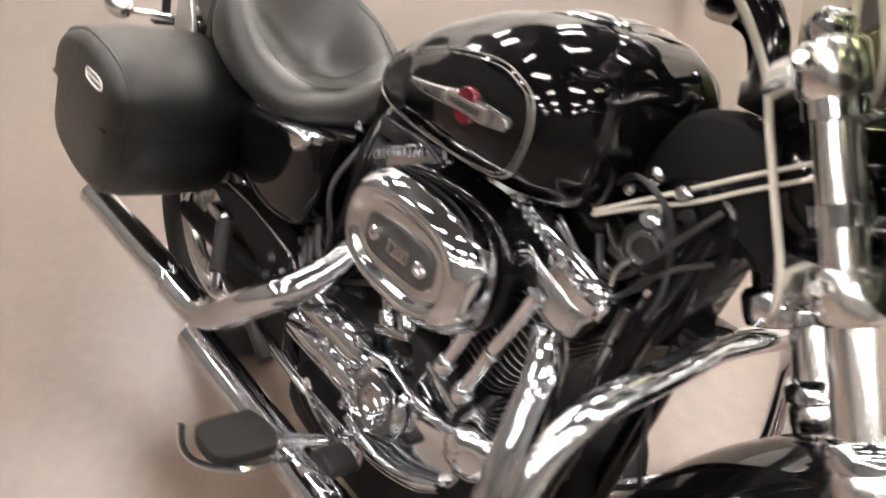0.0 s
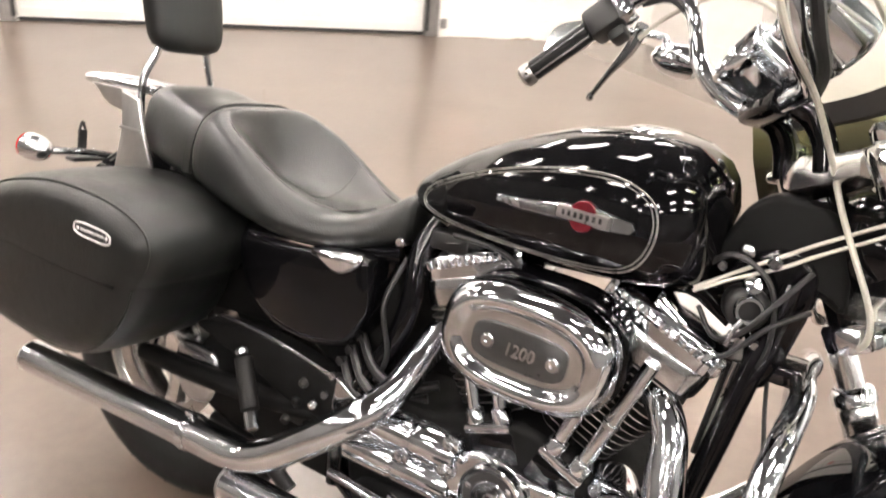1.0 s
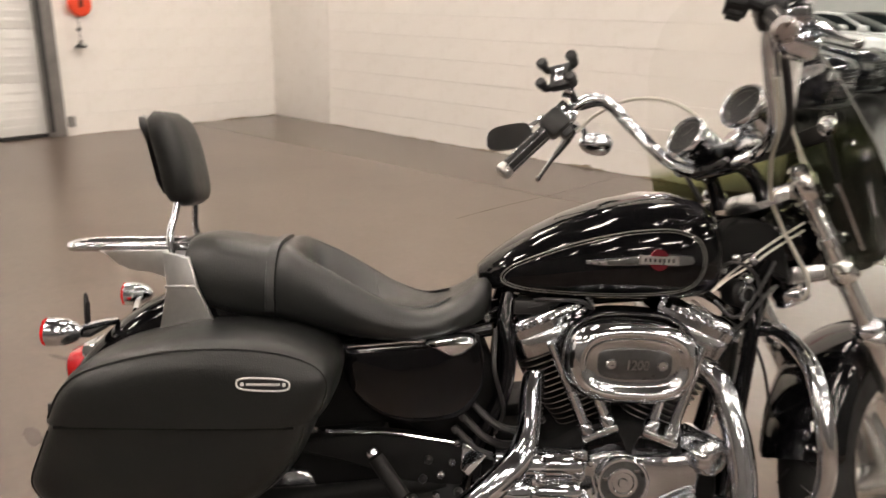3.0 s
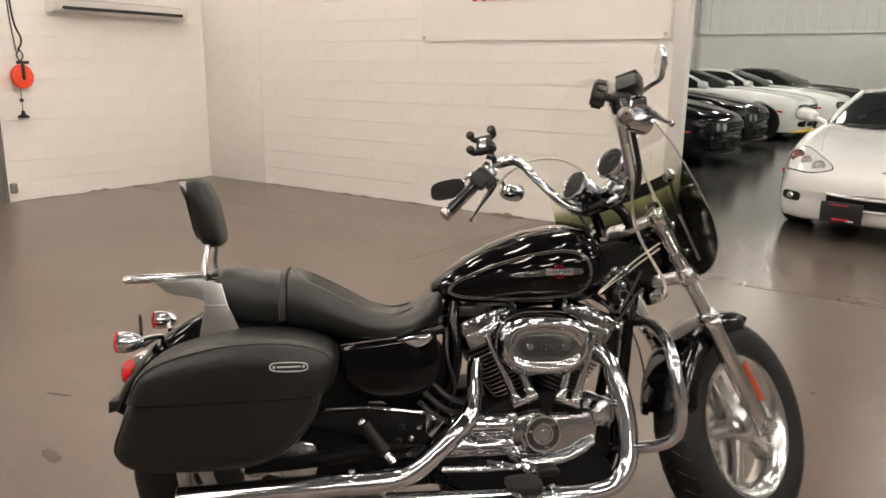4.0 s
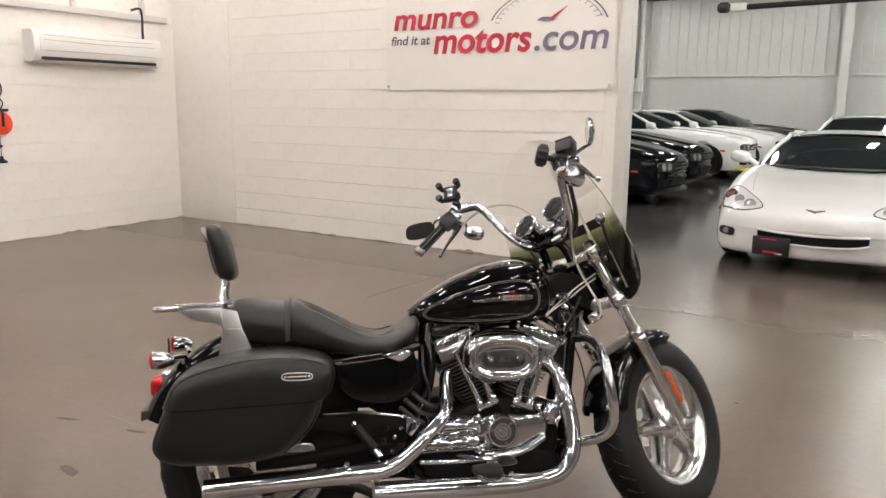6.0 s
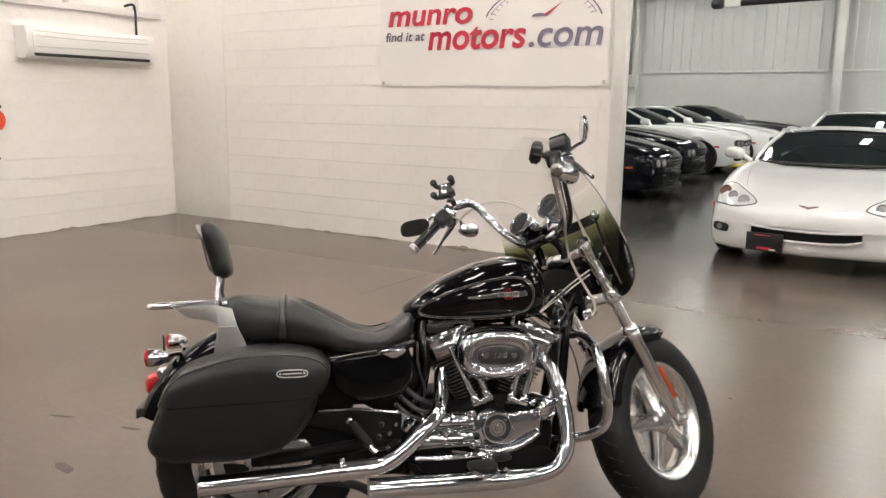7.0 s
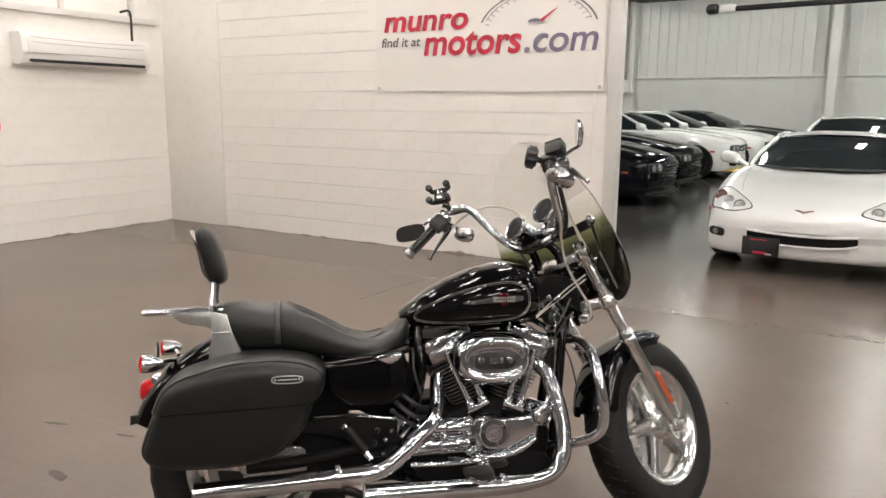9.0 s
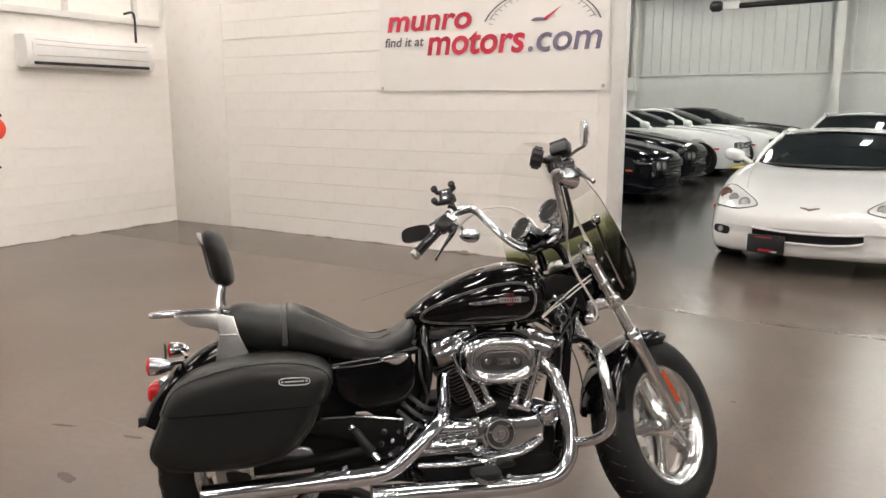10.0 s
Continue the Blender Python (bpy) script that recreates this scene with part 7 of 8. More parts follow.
# ---- parked cars: x forward from the nose, y to the left ----
def muscle_coupe(lab, m, paint, dark_bonnet=False, drop=0.0, axle=0.82):
    """A broad two-door coupe: s is the distance behind the nose, y to its left."""
    c = thing("coupe", lab, "car", m, "parked cars")
    axles, wr = (axle, 3.92), 0.355
    lz = 0.665 - 0.75 * drop
    rows = [(0.0, 0.66, 0.40, 0.66, 0.64), (0.012, 0.74, 0.30, 0.735, 0.72), (0.045, 0.80, 0.22, 0.790, 0.775), (0.11, 0.855, 0.18, 0.832, 0.822), (0.25, 0.90, 0.17, 0.868, 0.866), (0.5, 0.935, 0.17, 0.905, 0.908), (0.75, 0.95, 0.18, 0.932, 0.936), (0.98, 0.958, 0.19, 0.952, 0.956), (1.2, 0.956, 0.195, 0.972, 0.972),
            (1.65, 0.95, 0.20, 1.000, 0.985), (2.6, 0.945, 0.20, 1.000, 0.990), (3.4, 0.958, 0.20, 1.02, 1.03), (3.9, 0.965, 0.21, 1.055, 1.06), (4.5, 0.935, 0.25, 1.06, 1.05), (4.88, 0.88, 0.33, 1.00, 0.99), (4.95, 0.85, 0.45, 0.92, 0.92)]
    bow = lambda y, s: 0.26 * (abs(y) / 0.93) ** 2.4 * max(0.0, 1 - s / 1.1)
    rings = []
    for p, q in zip(spline([r[:3] for r in rows], 5), spline([(r[3], r[4], 0) for r in rows], 5)):
        s, a, zb, zc, zr = p.x, p.y, p.z, q.x, q.y
        low = drop * max(0.0, 1 - s / 1.5)
        zc, zr = zc - low, zr - low
        h = zr - zb
        half = [(0.0, zb), (0.75, zb), (0.95, zb + 0.02 * h), (0.985, zb + 0.14 * h), (0.995, zb + 0.36 * h), (1.0, zb + 0.58 * h), (0.99, zb + 0.78 * h), (0.955, zb + 0.92 * h), (0.90, zb + 0.985 * h), (0.80, zr + 0.002), (0.68, zr * 0.7 + zc * 0.3), (0.55, zr * 0.3 + zc * 0.7), (0.42, zc + 0.006), (0.36, zc + 0.020), (0.18, zc + 0.026), (0.0, zc + 0.028)]
        out = []
        for i, (u, z) in enumerate(half):
            for ax in axles:
                d = (wr + 0.065) ** 2 - (s - ax) ** 2
                if 1 < i < 6 and d > 0:
                    z = min(max(z, wr + math.sqrt(d)), zb + (0.62 + 0.04 * i) * h)
            out.append((-s - bow(u * a, s), u * a, z))
        rings.append([(x, -y, z) for x, y, z in out] + [v for v in out[-2:0:-1]])
    b = bmesh.new()
    loft(b, rings)
    body = part("body", b, paint, c, "", 50)
    b = bmesh.new()
    b.from_mesh(body.data)
    skin = BVHTree.FromBMesh(b)
    b.free()

    def on_nose(y, z, lift):
        """The point of the nose that is met from the front at (y, z)."""
        p, nrm, _, _ = skin.ray_cast(Vector((2.0, y, z)), Vector((-1, 0, 0)))
        return p + nrm * lift

    def patch(name, pts, mat, parent, lab="", lift=0.004):
        """A flush panel on the nose with a raised rim."""
        cy, cz = sum(p[0] for p in pts) / len(pts), sum(p[1] for p in pts) / len(pts)
        b = bmesh.new()
        loft(b, [[on_nose(cy + (y - cy) * k, cz + (z - cz) * k, d) for y, z in pts] for k, d in ((1.03, -0.004), (1.02, lift), (0.97, lift), (0.94, lift * 0.4), (0.6, lift * 0.4), (0.25, lift * 0.4))], True, (False, True))
        return part(name, b, mat, parent, lab, 50)

    cowl = lambda u: Vector((-1.55 - 0.34 * u * u, 0.80 * u, 0.985 + 0.012 * (1 - u * u)))
    head = lambda u: Vector((-2.40 - 0.12 * u * u, 0.615 * u, 1.335 - 0.035 * u * u))
    tail = lambda u: Vector((-3.35, 0.61 * u, 1.365 - 0.04 * u * u))
    foot = lambda u: Vector((-4.28, 0.72 * u, 1.065))
    U = [-1 + i / 10 for i in range(21)]
    for name, p0, p1, mat, lab_, t in (("windscreen", cowl, head, CAR_GLASS, "dark windscreen", 0.03), ("roof", head, tail, paint, "", 0.035), ("rear_window", tail, foot, CAR_GLASS, "dark rear glass", 0.05)):
        b = bmesh.new()
        up_ = 0.012 if name == "roof" else 0.0
        loft(b, [[p0(u).lerp(p1(u), v) + Vector((0, 0, up_ + t * math.sin(math.pi * v) * (1 - 0.6 * u * u))) for u in U] for v in [k / 8 for k in range(9)]], False)
        bmesh.ops.solidify(b, geom=b.faces[:], thickness=0.012 if name == "roof" else 0.006)
        part(name, b, mat, c, lab_, 40)
    for sg in (-1, 1):
        b = bmesh.new()
        tube(b, [cowl(sg * 0.99) + Vector((0.01, 0, -0.02)), cowl(sg).lerp(head(sg), 0.35) + Vector((0.010, 0, 0.014)), cowl(sg).lerp(head(sg), 0.7) + Vector((0.006, 0, 0.010)), head(sg) + Vector((0, 0, -0.002)), (-2.85, sg * 0.640, 1.345), (-3.3, sg * 0.65, 1.330)], 0.030, 10)
        part("pillar", b, paint, c)
        b = bmesh.new()
        tube(b, [(-3.25, sg * 0.655, 1.345), (-3.55, sg * 0.70, 1.24), (-3.9, sg * 0.76, 1.10), (-4.2, sg * 0.80, 1.03)], 0.08, 10, radii=[0.04, 0.10, 0.12, 0.06])
        part("pillar", b, paint, c)
        b = bmesh.new()
        loft(b, [[(-s, sg * yb, zb), (-s, sg * ((yb + yt) / 2 + 0.02), (zb + zt) / 2), (-s, sg * yt, zt)] for s, yb, zb, yt, zt in ((1.95, 0.83, 0.975, 0.81, 0.99), (2.48, 0.86, 0.975, 0.635, 1.29), (3.0, 0.86, 0.985, 0.645, 1.325), (3.5, 0.85, 1.01, 0.70, 1.24), (3.75, 0.83, 1.03, 0.76, 1.11))], False)
        bmesh.ops.solidify(b, geom=b.faces[:], thickness=0.005)
        part("side_window", b, CAR_GLASS, c, "dark side glass", 40)
        b = bmesh.new()
        M = pose(-1.95, sg * 1.01, 1.055, 0, 0, sg * 6)
        loft(b, [[M @ Vector((x + y * sg * -0.10, y * k, z * k)) for y, z in oval(0, 0, 0.105, 0.070, 20, 2.7, sg * 8)] for x, k in ((0.085, 0.35), (0.075, 0.66), (0.04, 0.92), (0.0, 1.0), (-0.05, 1.0), (-0.06, 0.92))])
        tube(b, [(-1.94, sg * 0.84, 0.97), (-1.94, sg * 0.91, 1.01), (-1.95, sg * 0.97, 1.03)], 0.026, 10)
        part("door_mirror", b, paint, c, "", 50)
        for ax in axles:
            b = bmesh.new()
            Mw = Matrix.Translation((-ax, sg * 0.83, wr)) @ Matrix.Rotation(radians(90), 4, "X")
            lathe(b, [(wr * 0.70, -0.11), (wr * 0.92, -0.125), (wr * 0.985, -0.105), (wr, -0.06), (wr, 0.06), (wr * 0.985, 0.105), (wr * 0.92, 0.125), (wr * 0.70, 0.11)], 40, Mw, False)
            w = part("wheel", b, RUBBER, c, "black tyre on a dark rim", 40)
            b = bmesh.new()
            lathe(b, [(0, 0.05 * -sg), (wr * 0.16, 0.07 * -sg), (wr * 0.20, 0.04 * -sg), (wr * 0.60, 0.05 * -sg), (wr * 0.70, 0.11 * -sg), (wr * 0.72, 0.11 * -sg), (wr * 0.70, 0)], 32, Mw, False)
            part("rim", b, ENGINE_BLACK, w)
            b = bmesh.new()
            box(b, (-ax, sg * 0.63, 0.42), (0.80, 0.42, 0.42))
            part("wheel_arch", b, MATTE_BLACK, c)
        b = bmesh.new()
        box(b, (-0.34 - bow(0.92, 0.34), sg * 0.905, lz - 0.065), (0.15, 0.03, 0.034), 0.006)
        part("side_marker", b, ORANGE if paint is CAR_BLACK else RED, c, "side marker lamp")
        # twin round lamps at each end of the grille slot
        g = patch("headlamp", oval(sg * 0.60, lz, 0.155, 0.070, 32, 4.0), PLASTIC, c, "twin lamps in a black bezel", 0.006)
        for y in (0.53, 0.665):
            b = bmesh.new()
            lathe(b, [(0, 0.012), (0.028, 0.010), (0.040, 0.006), (0.046, 0.012), (0.052, 0.012), (0.054, 0.0)], 22, aim(on_nose(sg * y, lz, 0.002), (1, sg * 0.25, 0.1)), False)
            part("lens", b, LAMP_DARK if paint is CAR_BLACK else LAMP_GLASS, g, "round lens with a bright ring")
        patch("bumper_vent", oval(sg * 0.62, 0.345, 0.13, 0.052, 28, 3.5), MATTE_BLACK, c, "dark vent in the bumper")
    g = patch("grille", oval(0, lz, 0.435, 0.066, 40, 5.0), MATTE_BLACK, c, "dark grille slot", 0.006)
    for z in (lz - 0.025, lz + 0.025):
        b = bmesh.new()
        tube(b, [on_nose(-0.40 + 0.80 * i / 12, z, 0.006) for i in range(13)], 0.004, 6, 1)
        part("grille_bar", b, CHROME_DULL, g)
    patch("lower_grille", oval(0, 0.345, 0.42, 0.055, 40, 4.0), MATTE_BLACK, c, "dark lower grille")
    for z, r, mat, nm in ((lz - 0.10, 0.007, paint, "bumper_edge"), (0.455, 0.009, paint, "bumper_edge")):
        b = bmesh.new()
        tube(b, [on_nose(-0.76 + 1.52 * i / 24, z, 0.002) for i in range(25)], r, 8, 1)
        part(nm, b, mat, c)
    b = bmesh.new()
    yy = [-0.80 + 1.6 * i / 20 for i in range(21)]
    loft(b, [[(d - bow(y, 0.0), y, z) for y in yy] for d, z in ((-0.20, 0.185), (-0.015, 0.178), (0.010, 0.186), (0.012, 0.200), (-0.012, 0.212), (-0.20, 0.22))], False)
    bmesh.ops.solidify(b, geom=b.faces[:], thickness=0.008)
    part("splitter", b, YELLOW if paint is CAR_WHITE else PLASTIC, c, "yellow splitter guard" if paint is CAR_WHITE else "black splitter")
    if dark_bonnet:
        b = bmesh.new()
        top = lambda s, y: skin.ray_cast(Vector((-s, y, 2.0)), Vector((0, 0, -1)))[0] + Vector((0, 0, 0.004))
        loft(b, [[top(s, -0.60 + 1.2 * i / 16) for i in range(17)] for s in [0.32 + 1.2 * k / 12 for k in range(13)]], False)
        bmesh.ops.solidify(b, geom=b.faces[:], thickness=0.003)
        part("bonnet_stripe", b, MATTE_BLACK, c, "matt black bonnet panel", 50)


def low_coupe():
    """The white coupe beside the block wall: s is the distance behind the nose, y to its left."""
    c = thing("coupe", "white low sports coupe with dark windscreen and teardrop headlamps", "car", pose(-0.375, 5.42, 0, 0, 0, -91.5), "parked cars")
    axles, wr = (0.93, 3.615), 0.325
    rows = [(0.0, 0.80, 0.35, 0.40, 0.40), (0.004, 0.812, 0.265, 0.455, 0.455), (0.02, 0.83, 0.195, 0.505, 0.505), (0.05, 0.845, 0.165, 0.538, 0.542), (0.10, 0.86, 0.15, 0.566, 0.578), (0.20, 0.88, 0.145, 0.603, 0.628), (0.35, 0.90, 0.145, 0.645, 0.690),
            (0.55, 0.912, 0.15, 0.695, 0.750), (0.80, 0.92, 0.16, 0.745, 0.800), (1.1, 0.922, 0.17, 0.795, 0.838), (1.4, 0.918, 0.18, 0.845, 0.866), (1.8, 0.905, 0.19, 0.885, 0.890), (2.6, 0.90, 0.20, 0.905, 0.905), (3.3, 0.92, 0.20, 0.935, 0.945), (3.9, 0.915, 0.22, 0.965, 0.955),
            (4.3, 0.88, 0.30, 0.945, 0.925), (4.43, 0.84, 0.42, 0.86, 0.85)]
    bow = lambda y, s: 0.30 * (abs(y) / 0.92) ** 2.6 * max(0.0, 1 - s / 1.2)
    rings = []
    for p, q in zip(spline([r[:3] for r in rows], 5), spline([(r[3], r[4], 0) for r in rows], 5)):
        s, a, zb, zc, zr = p.x, p.y, p.z, q.x, q.y
        h = zr - zb
        half = [(0.0, zb), (0.75, zb), (0.94, zb + 0.02 * h), (0.985, zb + 0.16 * h), (1.0, zb + 0.42 * h), (0.992, zb + 0.66 * h), (0.965, zb + 0.84 * h), (0.915, zb + 0.95 * h), (0.84, zr), (0.76, zr - 0.002), (0.68, zr * 0.72 + zc * 0.28 - 0.004), (0.58, zr * 0.25 + zc * 0.75), (0.45, zc + 0.004), (0.22, zc + 0.010), (0.0, zc + 0.012)]
        out = []
        for i, (u, z) in enumerate(half):
            for ax in axles:
                d = (wr + 0.055) ** 2 - (s - ax) ** 2
                if 1 < i < 6 and d > 0:
                    z = min(max(z, wr + math.sqrt(d)), zb + (0.60 + 0.04 * i) * h)
            out.append((-s - bow(u * a, s), u * a, z))
        rings.append([(x, -y, z) for x, y, z in out] + [v for v in out[-2:0:-1]])
    b = bmesh.new()
    loft(b, rings)
    body = part("body", b, CAR_WHITE, c, "", 50)
    b = bmesh.new()
    b.from_mesh(body.data)
    skin = BVHTree.FromBMesh(b)
    b.free()

    def on_skin(s, y, lift=0.0):
        """The point of the body's upper side below (s, y)."""
        p, nrm, _, _ = skin.ray_cast(Vector((-s, y, 2.0)), Vector((0, 0, -1)))
        return p + nrm * lift

    # glass, roof and pillars
    cowl = lambda u: Vector((-1.33 - 0.36 * u * u, 0.765 * u, 0.868 + 0.012 * (1 - u * u)))
    head = lambda u: Vector((-2.08 - 0.13 * u * u, 0.585 * u, 1.190 - 0.030 * u * u))
    U = [-1 + i / 10 for i in range(21)]
    b = bmesh.new()
    loft(b, [[cowl(u).lerp(head(u), v) + Vector((0.02, 0, 0.035)) * math.sin(math.pi * v) * (1 - 0.6 * u * u) for u in U] for v in [k / 8 for k in range(9)]], False)
    bmesh.ops.solidify(b, geom=b.faces[:], thickness=0.006)
    part("windscreen", b, CAR_GLASS, c, "dark tinted windscreen", 40)
    b = bmesh.new()
    loft(b, [[head(u).lerp(Vector((-3.05, 0.60 * u, 1.205 - 0.035 * u * u)), v) + Vector((0, 0, 0.014 + 0.028 * math.sin(math.pi * min(1, v * 0.9 + 0.08))) ) - Vector((0, 0, 0.03 * abs(u) ** 6)) for u in U] for v in [k / 8 for k in range(9)]], False)
    bmesh.ops.solidify(b, geom=b.faces[:], thickness=0.02)
    part("roof", b, CAR_WHITE, c, "white roof panel", 40)
    b = bmesh.new()
    loft(b, [[Vector((-3.05, 0.60 * u, 1.205 - 0.035 * u * u)).lerp(Vector((-4.15, 0.72 * u, 0.965)), v) + Vector((0, 0, 0.05 * math.sin(math.pi * v))) for u in U] for v in [k / 6 for k in range(7)]], False)
    bmesh.ops.solidify(b, geom=b.faces[:], thickness=0.006)
    part("rear_window", b, CAR_GLASS, c, "dark rear glass", 40)
    for sg in (-1, 1):
        b = bmesh.new()
        tube(b, [cowl(sg * 0.985) + Vector((0.01, 0, -0.02)), cowl(sg).lerp(head(sg), 0.35) + Vector((0.012, 0, 0.020)), cowl(sg).lerp(head(sg), 0.7) + Vector((0.006, 0, 0.012)), head(sg) + Vector((0, 0, -0.002)), (-2.6, sg * 0.62, 1.180), (-3.05, sg * 0.63, 1.150), (-3.6, sg * 0.72, 1.04), (-4.1, sg * 0.76, 0.95)], 0.026, 10)
        part("pillar", b, CAR_WHITE, c)
        b = bmesh.new()
        loft(b, [[(-s, sg * yb, zb), (-s, sg * (yb + yt) / 2 + sg * 0.02, (zb + zt) / 2), (-s, sg * yt, zt)] for s, yb, zb, yt, zt in ((1.72, 0.78, 0.875, 0.76, 0.885), (2.15, 0.83, 0.875, 0.60, 1.15), (2.7, 0.83, 0.885, 0.61, 1.17), (3.2, 0.82, 0.91, 0.64, 1.12), (3.6, 0.80, 0.94, 0.72, 1.03))], False)
        bmesh.ops.solidify(b, geom=b.faces[:], thickness=0.005)
        part("side_window", b, CAR_GLASS, c, "dark side glass", 40)
        b = bmesh.new()
        M = pose(-1.74, sg * 0.985, 0.945, 0, 0, sg * 6)
        loft(b, [[M @ Vector((x + y * sg * -0.10, y * k, z * k)) for y, z in oval(0, 0, 0.112, 0.068, 20, 2.7, sg * 8)] for x, k in ((0.085, 0.35), (0.075, 0.66), (0.04, 0.92), (0.0, 1.0), (-0.05, 1.0), (-0.06, 0.92))])
        tube(b, [(-1.72, sg * 0.80, 0.86), (-1.72, sg * 0.87, 0.905), (-1.73, sg * 0.93, 0.93)], 0.028, 10)
        part("door_mirror", b, CAR_WHITE, c, "white door mirror", 50)
        for ax in axles:
            b = bmesh.new()
            Mw = Matrix.Translation((-ax, sg * 0.785, wr)) @ Matrix.Rotation(radians(90), 4, "X")
            lathe(b, [(wr * 0.70, -0.11), (wr * 0.92, -0.125), (wr * 0.985, -0.105), (wr, -0.06), (wr, 0.06), (wr * 0.985, 0.105), (wr * 0.92, 0.125), (wr * 0.70, 0.11)], 40, Mw, False)
            w = part("wheel", b, RUBBER, c, "black tyre on a silver rim", 40)
            b = bmesh.new()
            lathe(b, [(0, 0.05 * -sg), (wr * 0.16, 0.07 * -sg), (wr * 0.20, 0.04 * -sg), (wr * 0.60, 0.05 * -sg), (wr * 0.70, 0.11 * -sg), (wr * 0.72, 0.11 * -sg), (wr * 0.70, 0)], 32, Mw, False)
            part("rim", b, STEEL, w)
        b = bmesh.new()
        box(b, (-1.0, sg * 0.56, 0.33), (0.86, 0.46, 0.40))
        part("wheel_arch", b, MATTE_BLACK, c)
        # headlamp under a clear teardrop cover
        line = smooth_poly([(0.175, 0.448), (0.150, 0.560), (0.195, 0.690), (0.300, 0.800), (0.430, 0.842), (0.575, 0.815), (0.560, 0.720), (0.450, 0.610), (0.300, 0.490)], 5)
        mx, my = sum(p[0] for p in line) / len(line), sum(p[1] for p in line) / len(line)
        ring = lambda k, lift: [on_skin(mx + (s - mx) * k, sg * (my + (y - my) * k), lift) for s, y in line]
        b = bmesh.new()
        loft(b, [ring(1.04, -0.004), ring(1.03, 0.003), ring(0.985, 0.004), ring(0.95, -0.002)], True, (False, False))
        hl_ = part("headlamp", b, PLASTIC, c, "teardrop headlamp in a dark rim", 50)
        b = bmesh.new()
        loft(b, [ring(0.98, 0.0005), ring(0.75, 0.003), ring(0.5, 0.0035), ring(0.25, 0.0035), ring(0.02, 0.0035)], True, (False, True))
        part("bowl", b, LAMP_BOWL, hl_, "pale headlamp bowl", 60)
        for s, y, r, mat in ((0.225, 0.560, 0.052, LAMP_DARK), (0.310, 0.672, 0.044, LAMP_DARK), (0.420, 0.765, 0.056, LAMP_AMBER)):
            p, nrm, _, _ = skin.ray_cast(Vector((-s, sg * y, 2.0)), Vector((0, 0, -1)))
            face = (nrm + Vector((0.9, 0, 0.1))).normalized()
            b = bmesh.new()
            lathe(b, [(0, 0.012), (r * 0.55, 0.013), (r * 0.66, 0.007), (r * 0.86, 0.014), (r, 0.013), (r, -0.01)], 22, aim(p + nrm * 0.004, face), False)
            part("projector", b, mat, hl_, "round lamp")
        # fog lamp
        b = bmesh.new()
        pts = oval(sg * 0.735, 0.345, 0.078, 0.040, 24, 3.5, sg * 4)
        loft(b, [[(d - bow(y, 0.0), y, 0.345 + (z - 0.345) * k) for y, z in pts] for d, k in ((-0.10, 1.0), (0.004, 1.0), (0.006, 0.9), (0.002, 0.85))])
        f = part("fog_lamp", b, PLASTIC, c, "dark fog lamp recess")
        b = bmesh.new()
        lathe(b, [(0, 0.012), (0.024, 0.010), (0.030, 0)], 18, aim((0.004 - bow(0.745, 0), sg * 0.745, 0.345), (1, sg * 0.45, 0)))
        part("lens", b, LAMP_GLASS, f, "clear lens")
        b = bmesh.new()
        box(b, (-0.66, sg * 0.906, 0.50), (0.11, 0.03, 0.034), 0.006)
        part("side_marker", b, RED, c, "dark red side marker")
        # shut line of the bonnet
        b = bmesh.new()
        tube(b, [on_skin(s, sg * y, -0.0012) for s, y in ((0.52, 0.60), (0.70, 0.63), (0.90, 0.655), (1.10, 0.675), (1.30, 0.69), (1.48, 0.70))], 0.0032, 6, 3)
        part("shut_line", b, FRAME_GREY, c, "thin bonnet shut line")
    b = bmesh.new()
    ys = [-0.445 + 0.89 * i / 24 for i in range(25)]
    loft(b, [[(d - bow(y, 0), y, z - 0.018 * (1 - (y / 0.445) ** 2) + 0.022 * (abs(y) / 0.445) ** 5 * k) for y in ys] for d, z, k in ((-0.03, 0.395, 0), (0.006, 0.393, 0), (0.003, 0.360, 0), (0.003, 0.335, 1), (0.006, 0.318, 1), (-0.03, 0.314, 1))], False)
    part("grille", b, MATTE_BLACK, c, "wide dark grille slot", 60)
    for z, k in ((0.401, 0), (0.306, 1)):
        b = bmesh.new()
        tube(b, [(0.002 - bow(y, 0), y, z - 0.018 * (1 - (y / 0.445) ** 2) + 0.022 * (abs(y) / 0.445) ** 5 * k) for y in ys], 0.011, 8, 1)
        part("grille_lip", b, CAR_WHITE, c, "white lip of the grille")
    p0 = Vector((0.022 - bow(0.31, 0), -0.315, 0.262))
    b = bmesh.new()
    box(b, (0, 0, 0), (0.02, 0.315, 0.165), 0.006, Matrix.Translation(p0) @ Matrix.Rotation(radians(-5), 4, "Z"))
    p = part("plate_holder", b, PLASTIC, c, "black plate holder with red and white bars")
    for y, z, w, h, mat in ((0.0, -0.055, 0.12, 0.022, INK_RED), (-0.02, 0.062, 0.14, 0.010, INK_RED), (0.07, -0.062, 0.06, 0.012, AC_WHITE)):
        b = bmesh.new()
        box(b, (0.012, y, z), (0.003, w, h), 0.0008, Matrix.Translation(p0) @ Matrix.Rotation(radians(-5), 4, "Z"))
        part("mark", b, mat, p)
    b = bmesh.new()
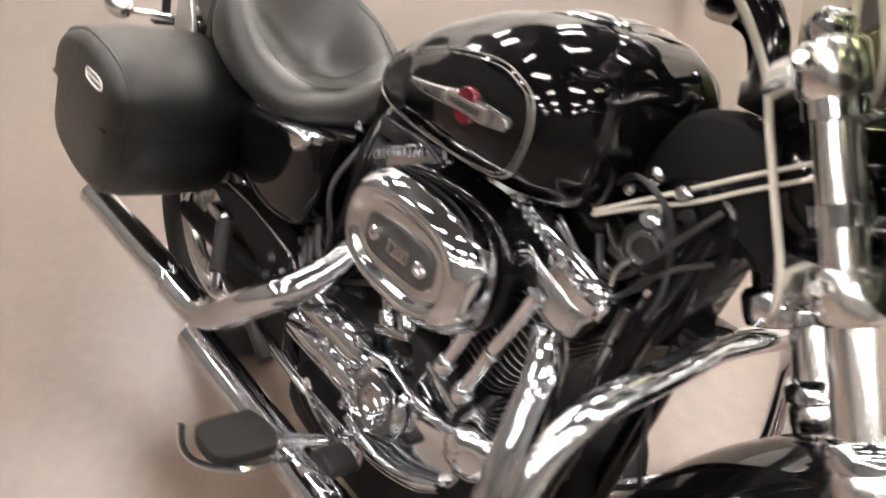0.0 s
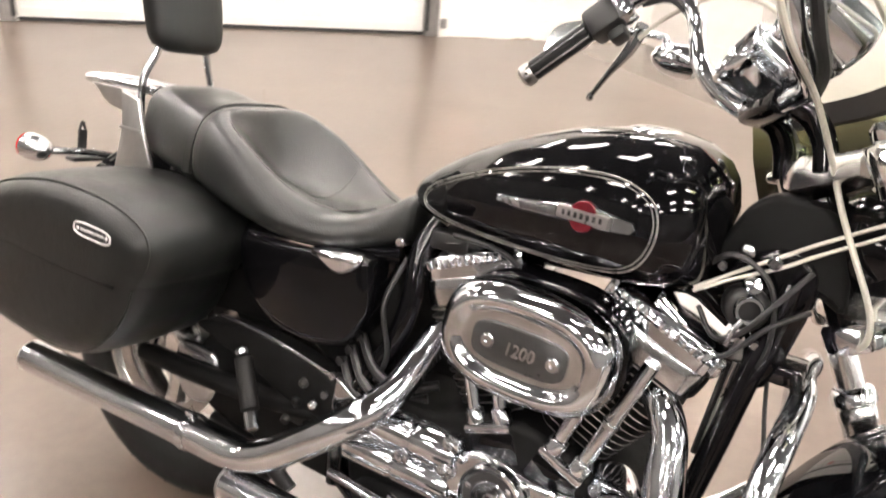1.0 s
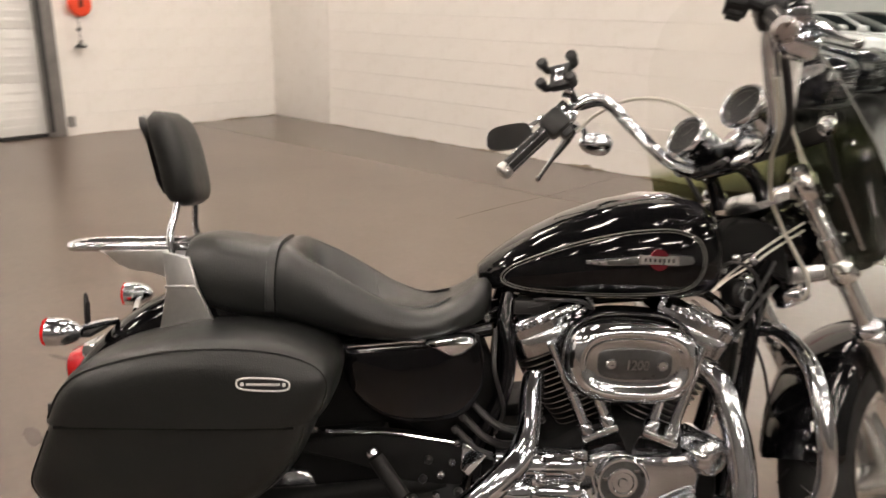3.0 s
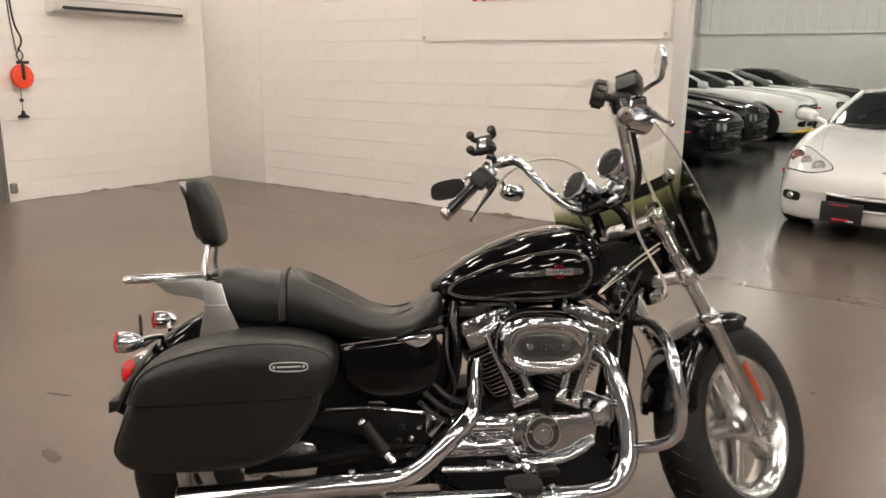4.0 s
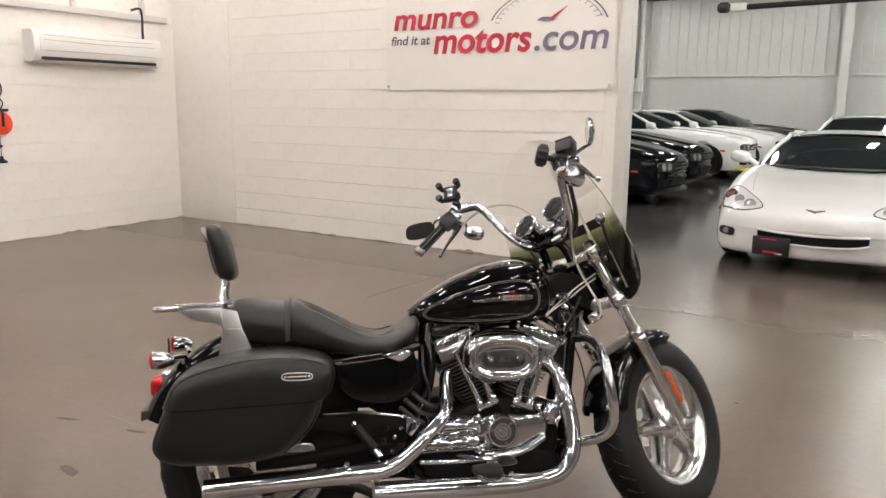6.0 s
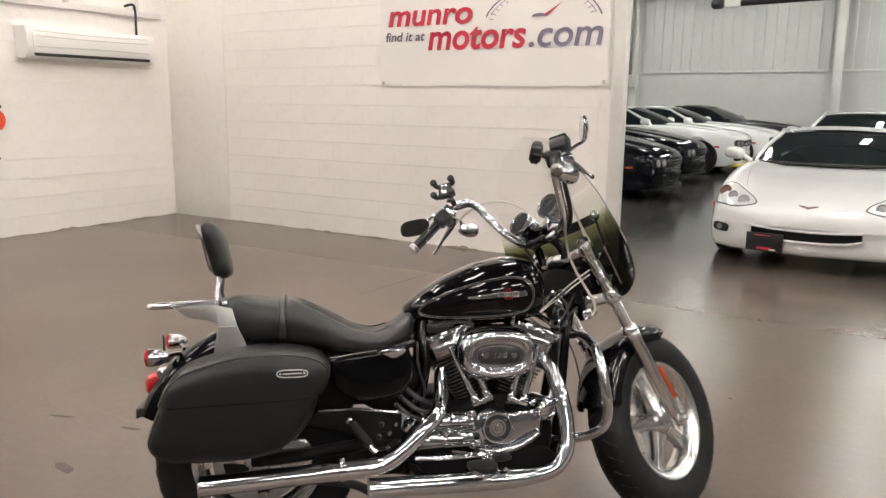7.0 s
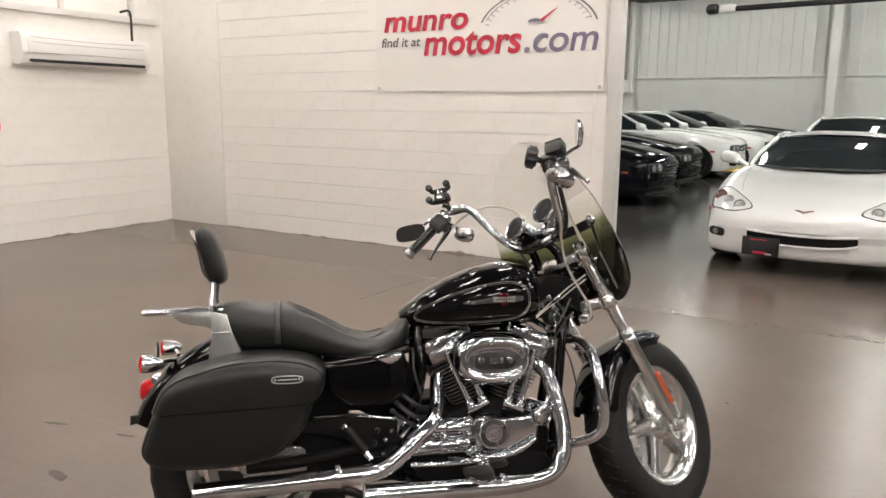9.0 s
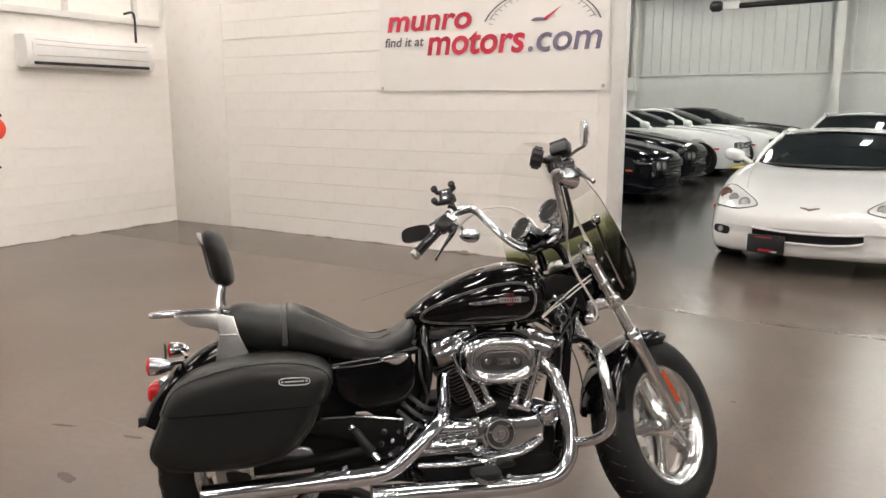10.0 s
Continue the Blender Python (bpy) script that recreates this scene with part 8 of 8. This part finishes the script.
    for sg in (-1, 1):
        loft(b, [[on_skin(s, sg * y, lift) for s, y in ((0.115, 0.0), (0.123, 0.016), (0.134, 0.048), (0.142, 0.078), (0.132, 0.076), (0.114, 0.044), (0.095, 0.016), (0.083, 0.0))] for lift in (-0.003, 0.006)])
    part("nose_badge", b, BADGE, c, "small dark red winged nose badge")
    b = bmesh.new()
    tube(b, [cowl(u) + Vector((0.02, 0, 0.004)) for u in (-0.9, -0.5, 0, 0.5, 0.9)], 0.012, 8)
    part("wiper", b, PLASTIC, c, "black wiper at the foot of the screen")


low_coupe()
muscle_coupe("white coupe with dark windscreen parked behind the low one", pose(-0.42, 10.6, 0, 0, 0, -92), CAR_WHITE)
for x, y, k, mat, lab in ((-2.72, 10.35, 1.0, CAR_BLACK, "black muscle coupe parked nose out in a row"), (-2.93, 13.15, 1.0, CAR_BLACK, "black muscle coupe parked nose out in a row"), (-2.56, 15.9, 1.04, CAR_WHITE, "white muscle coupe with a dark grille parked in a row"),
                          (-2.22, 18.3, 1.04, CAR_WHITE, "white muscle coupe with a dark grille parked in a row"), (-1.75, 20.6, 1.05, CAR_GREY, "dark grey coupe at the end of the row")):
    muscle_coupe(lab, pose(x, y, 0) @ Matrix.Scale(k, 4), mat, mat is CAR_GREY, 0.10 if mat is CAR_BLACK else 0.03, 0.97 if mat is CAR_BLACK else 0.82)

# ---- concrete blocks of the two walls ----
CH, CL = 0.2032, 0.4064


def block_mesh(name, w):
    b = bmesh.new()
    box(b, (0, 0.001, 0), (w + 0.002, 0.03, CH - 0.0060), 0.0010, None, 1)
    me = bpy.data.meshes.new(name)
    b.to_mesh(me)
    b.free()
    me.materials.append(WALL)
    return me


def lay(wall, length, top, place):
    full, half = block_mesh("block", CL), block_mesh("half_block", CL / 2)
    rr = random.Random(7)
    n = int(top / CH)
    for j in range(n):
        x, first_half = 0.0, j % 2
        while x < length - 0.05:
            w = CL / 2 if (first_half and x == 0.0) else CL
            if x + w > length:
                w = CL / 2
                if x + w > length + 0.05:
                    break
            ob = new("block", full if w == CL else half)
            ob.parent = wall
            ob.matrix_basis = place(x + w / 2, CH * (j + 0.5)) @ pose(0, rr.uniform(-0.0004, 0.0004), rr.uniform(-0.001, 0.001), rr.uniform(-0.20, 0.20), rr.uniform(-0.12, 0.12), rr.uniform(-0.04, 0.04))
            x += w


lay(wall_north, XE - 0.115 - (XW + 1.0), HC, lambda s, z: pose(XW + 1.0 + s, YW - 0.001, z))
lay(wall_west, YW - D1 - 0.14, 2.42, lambda s, z: pose(XW + 0.001, D1 + 0.14 + s, z, 0, 0, 90))
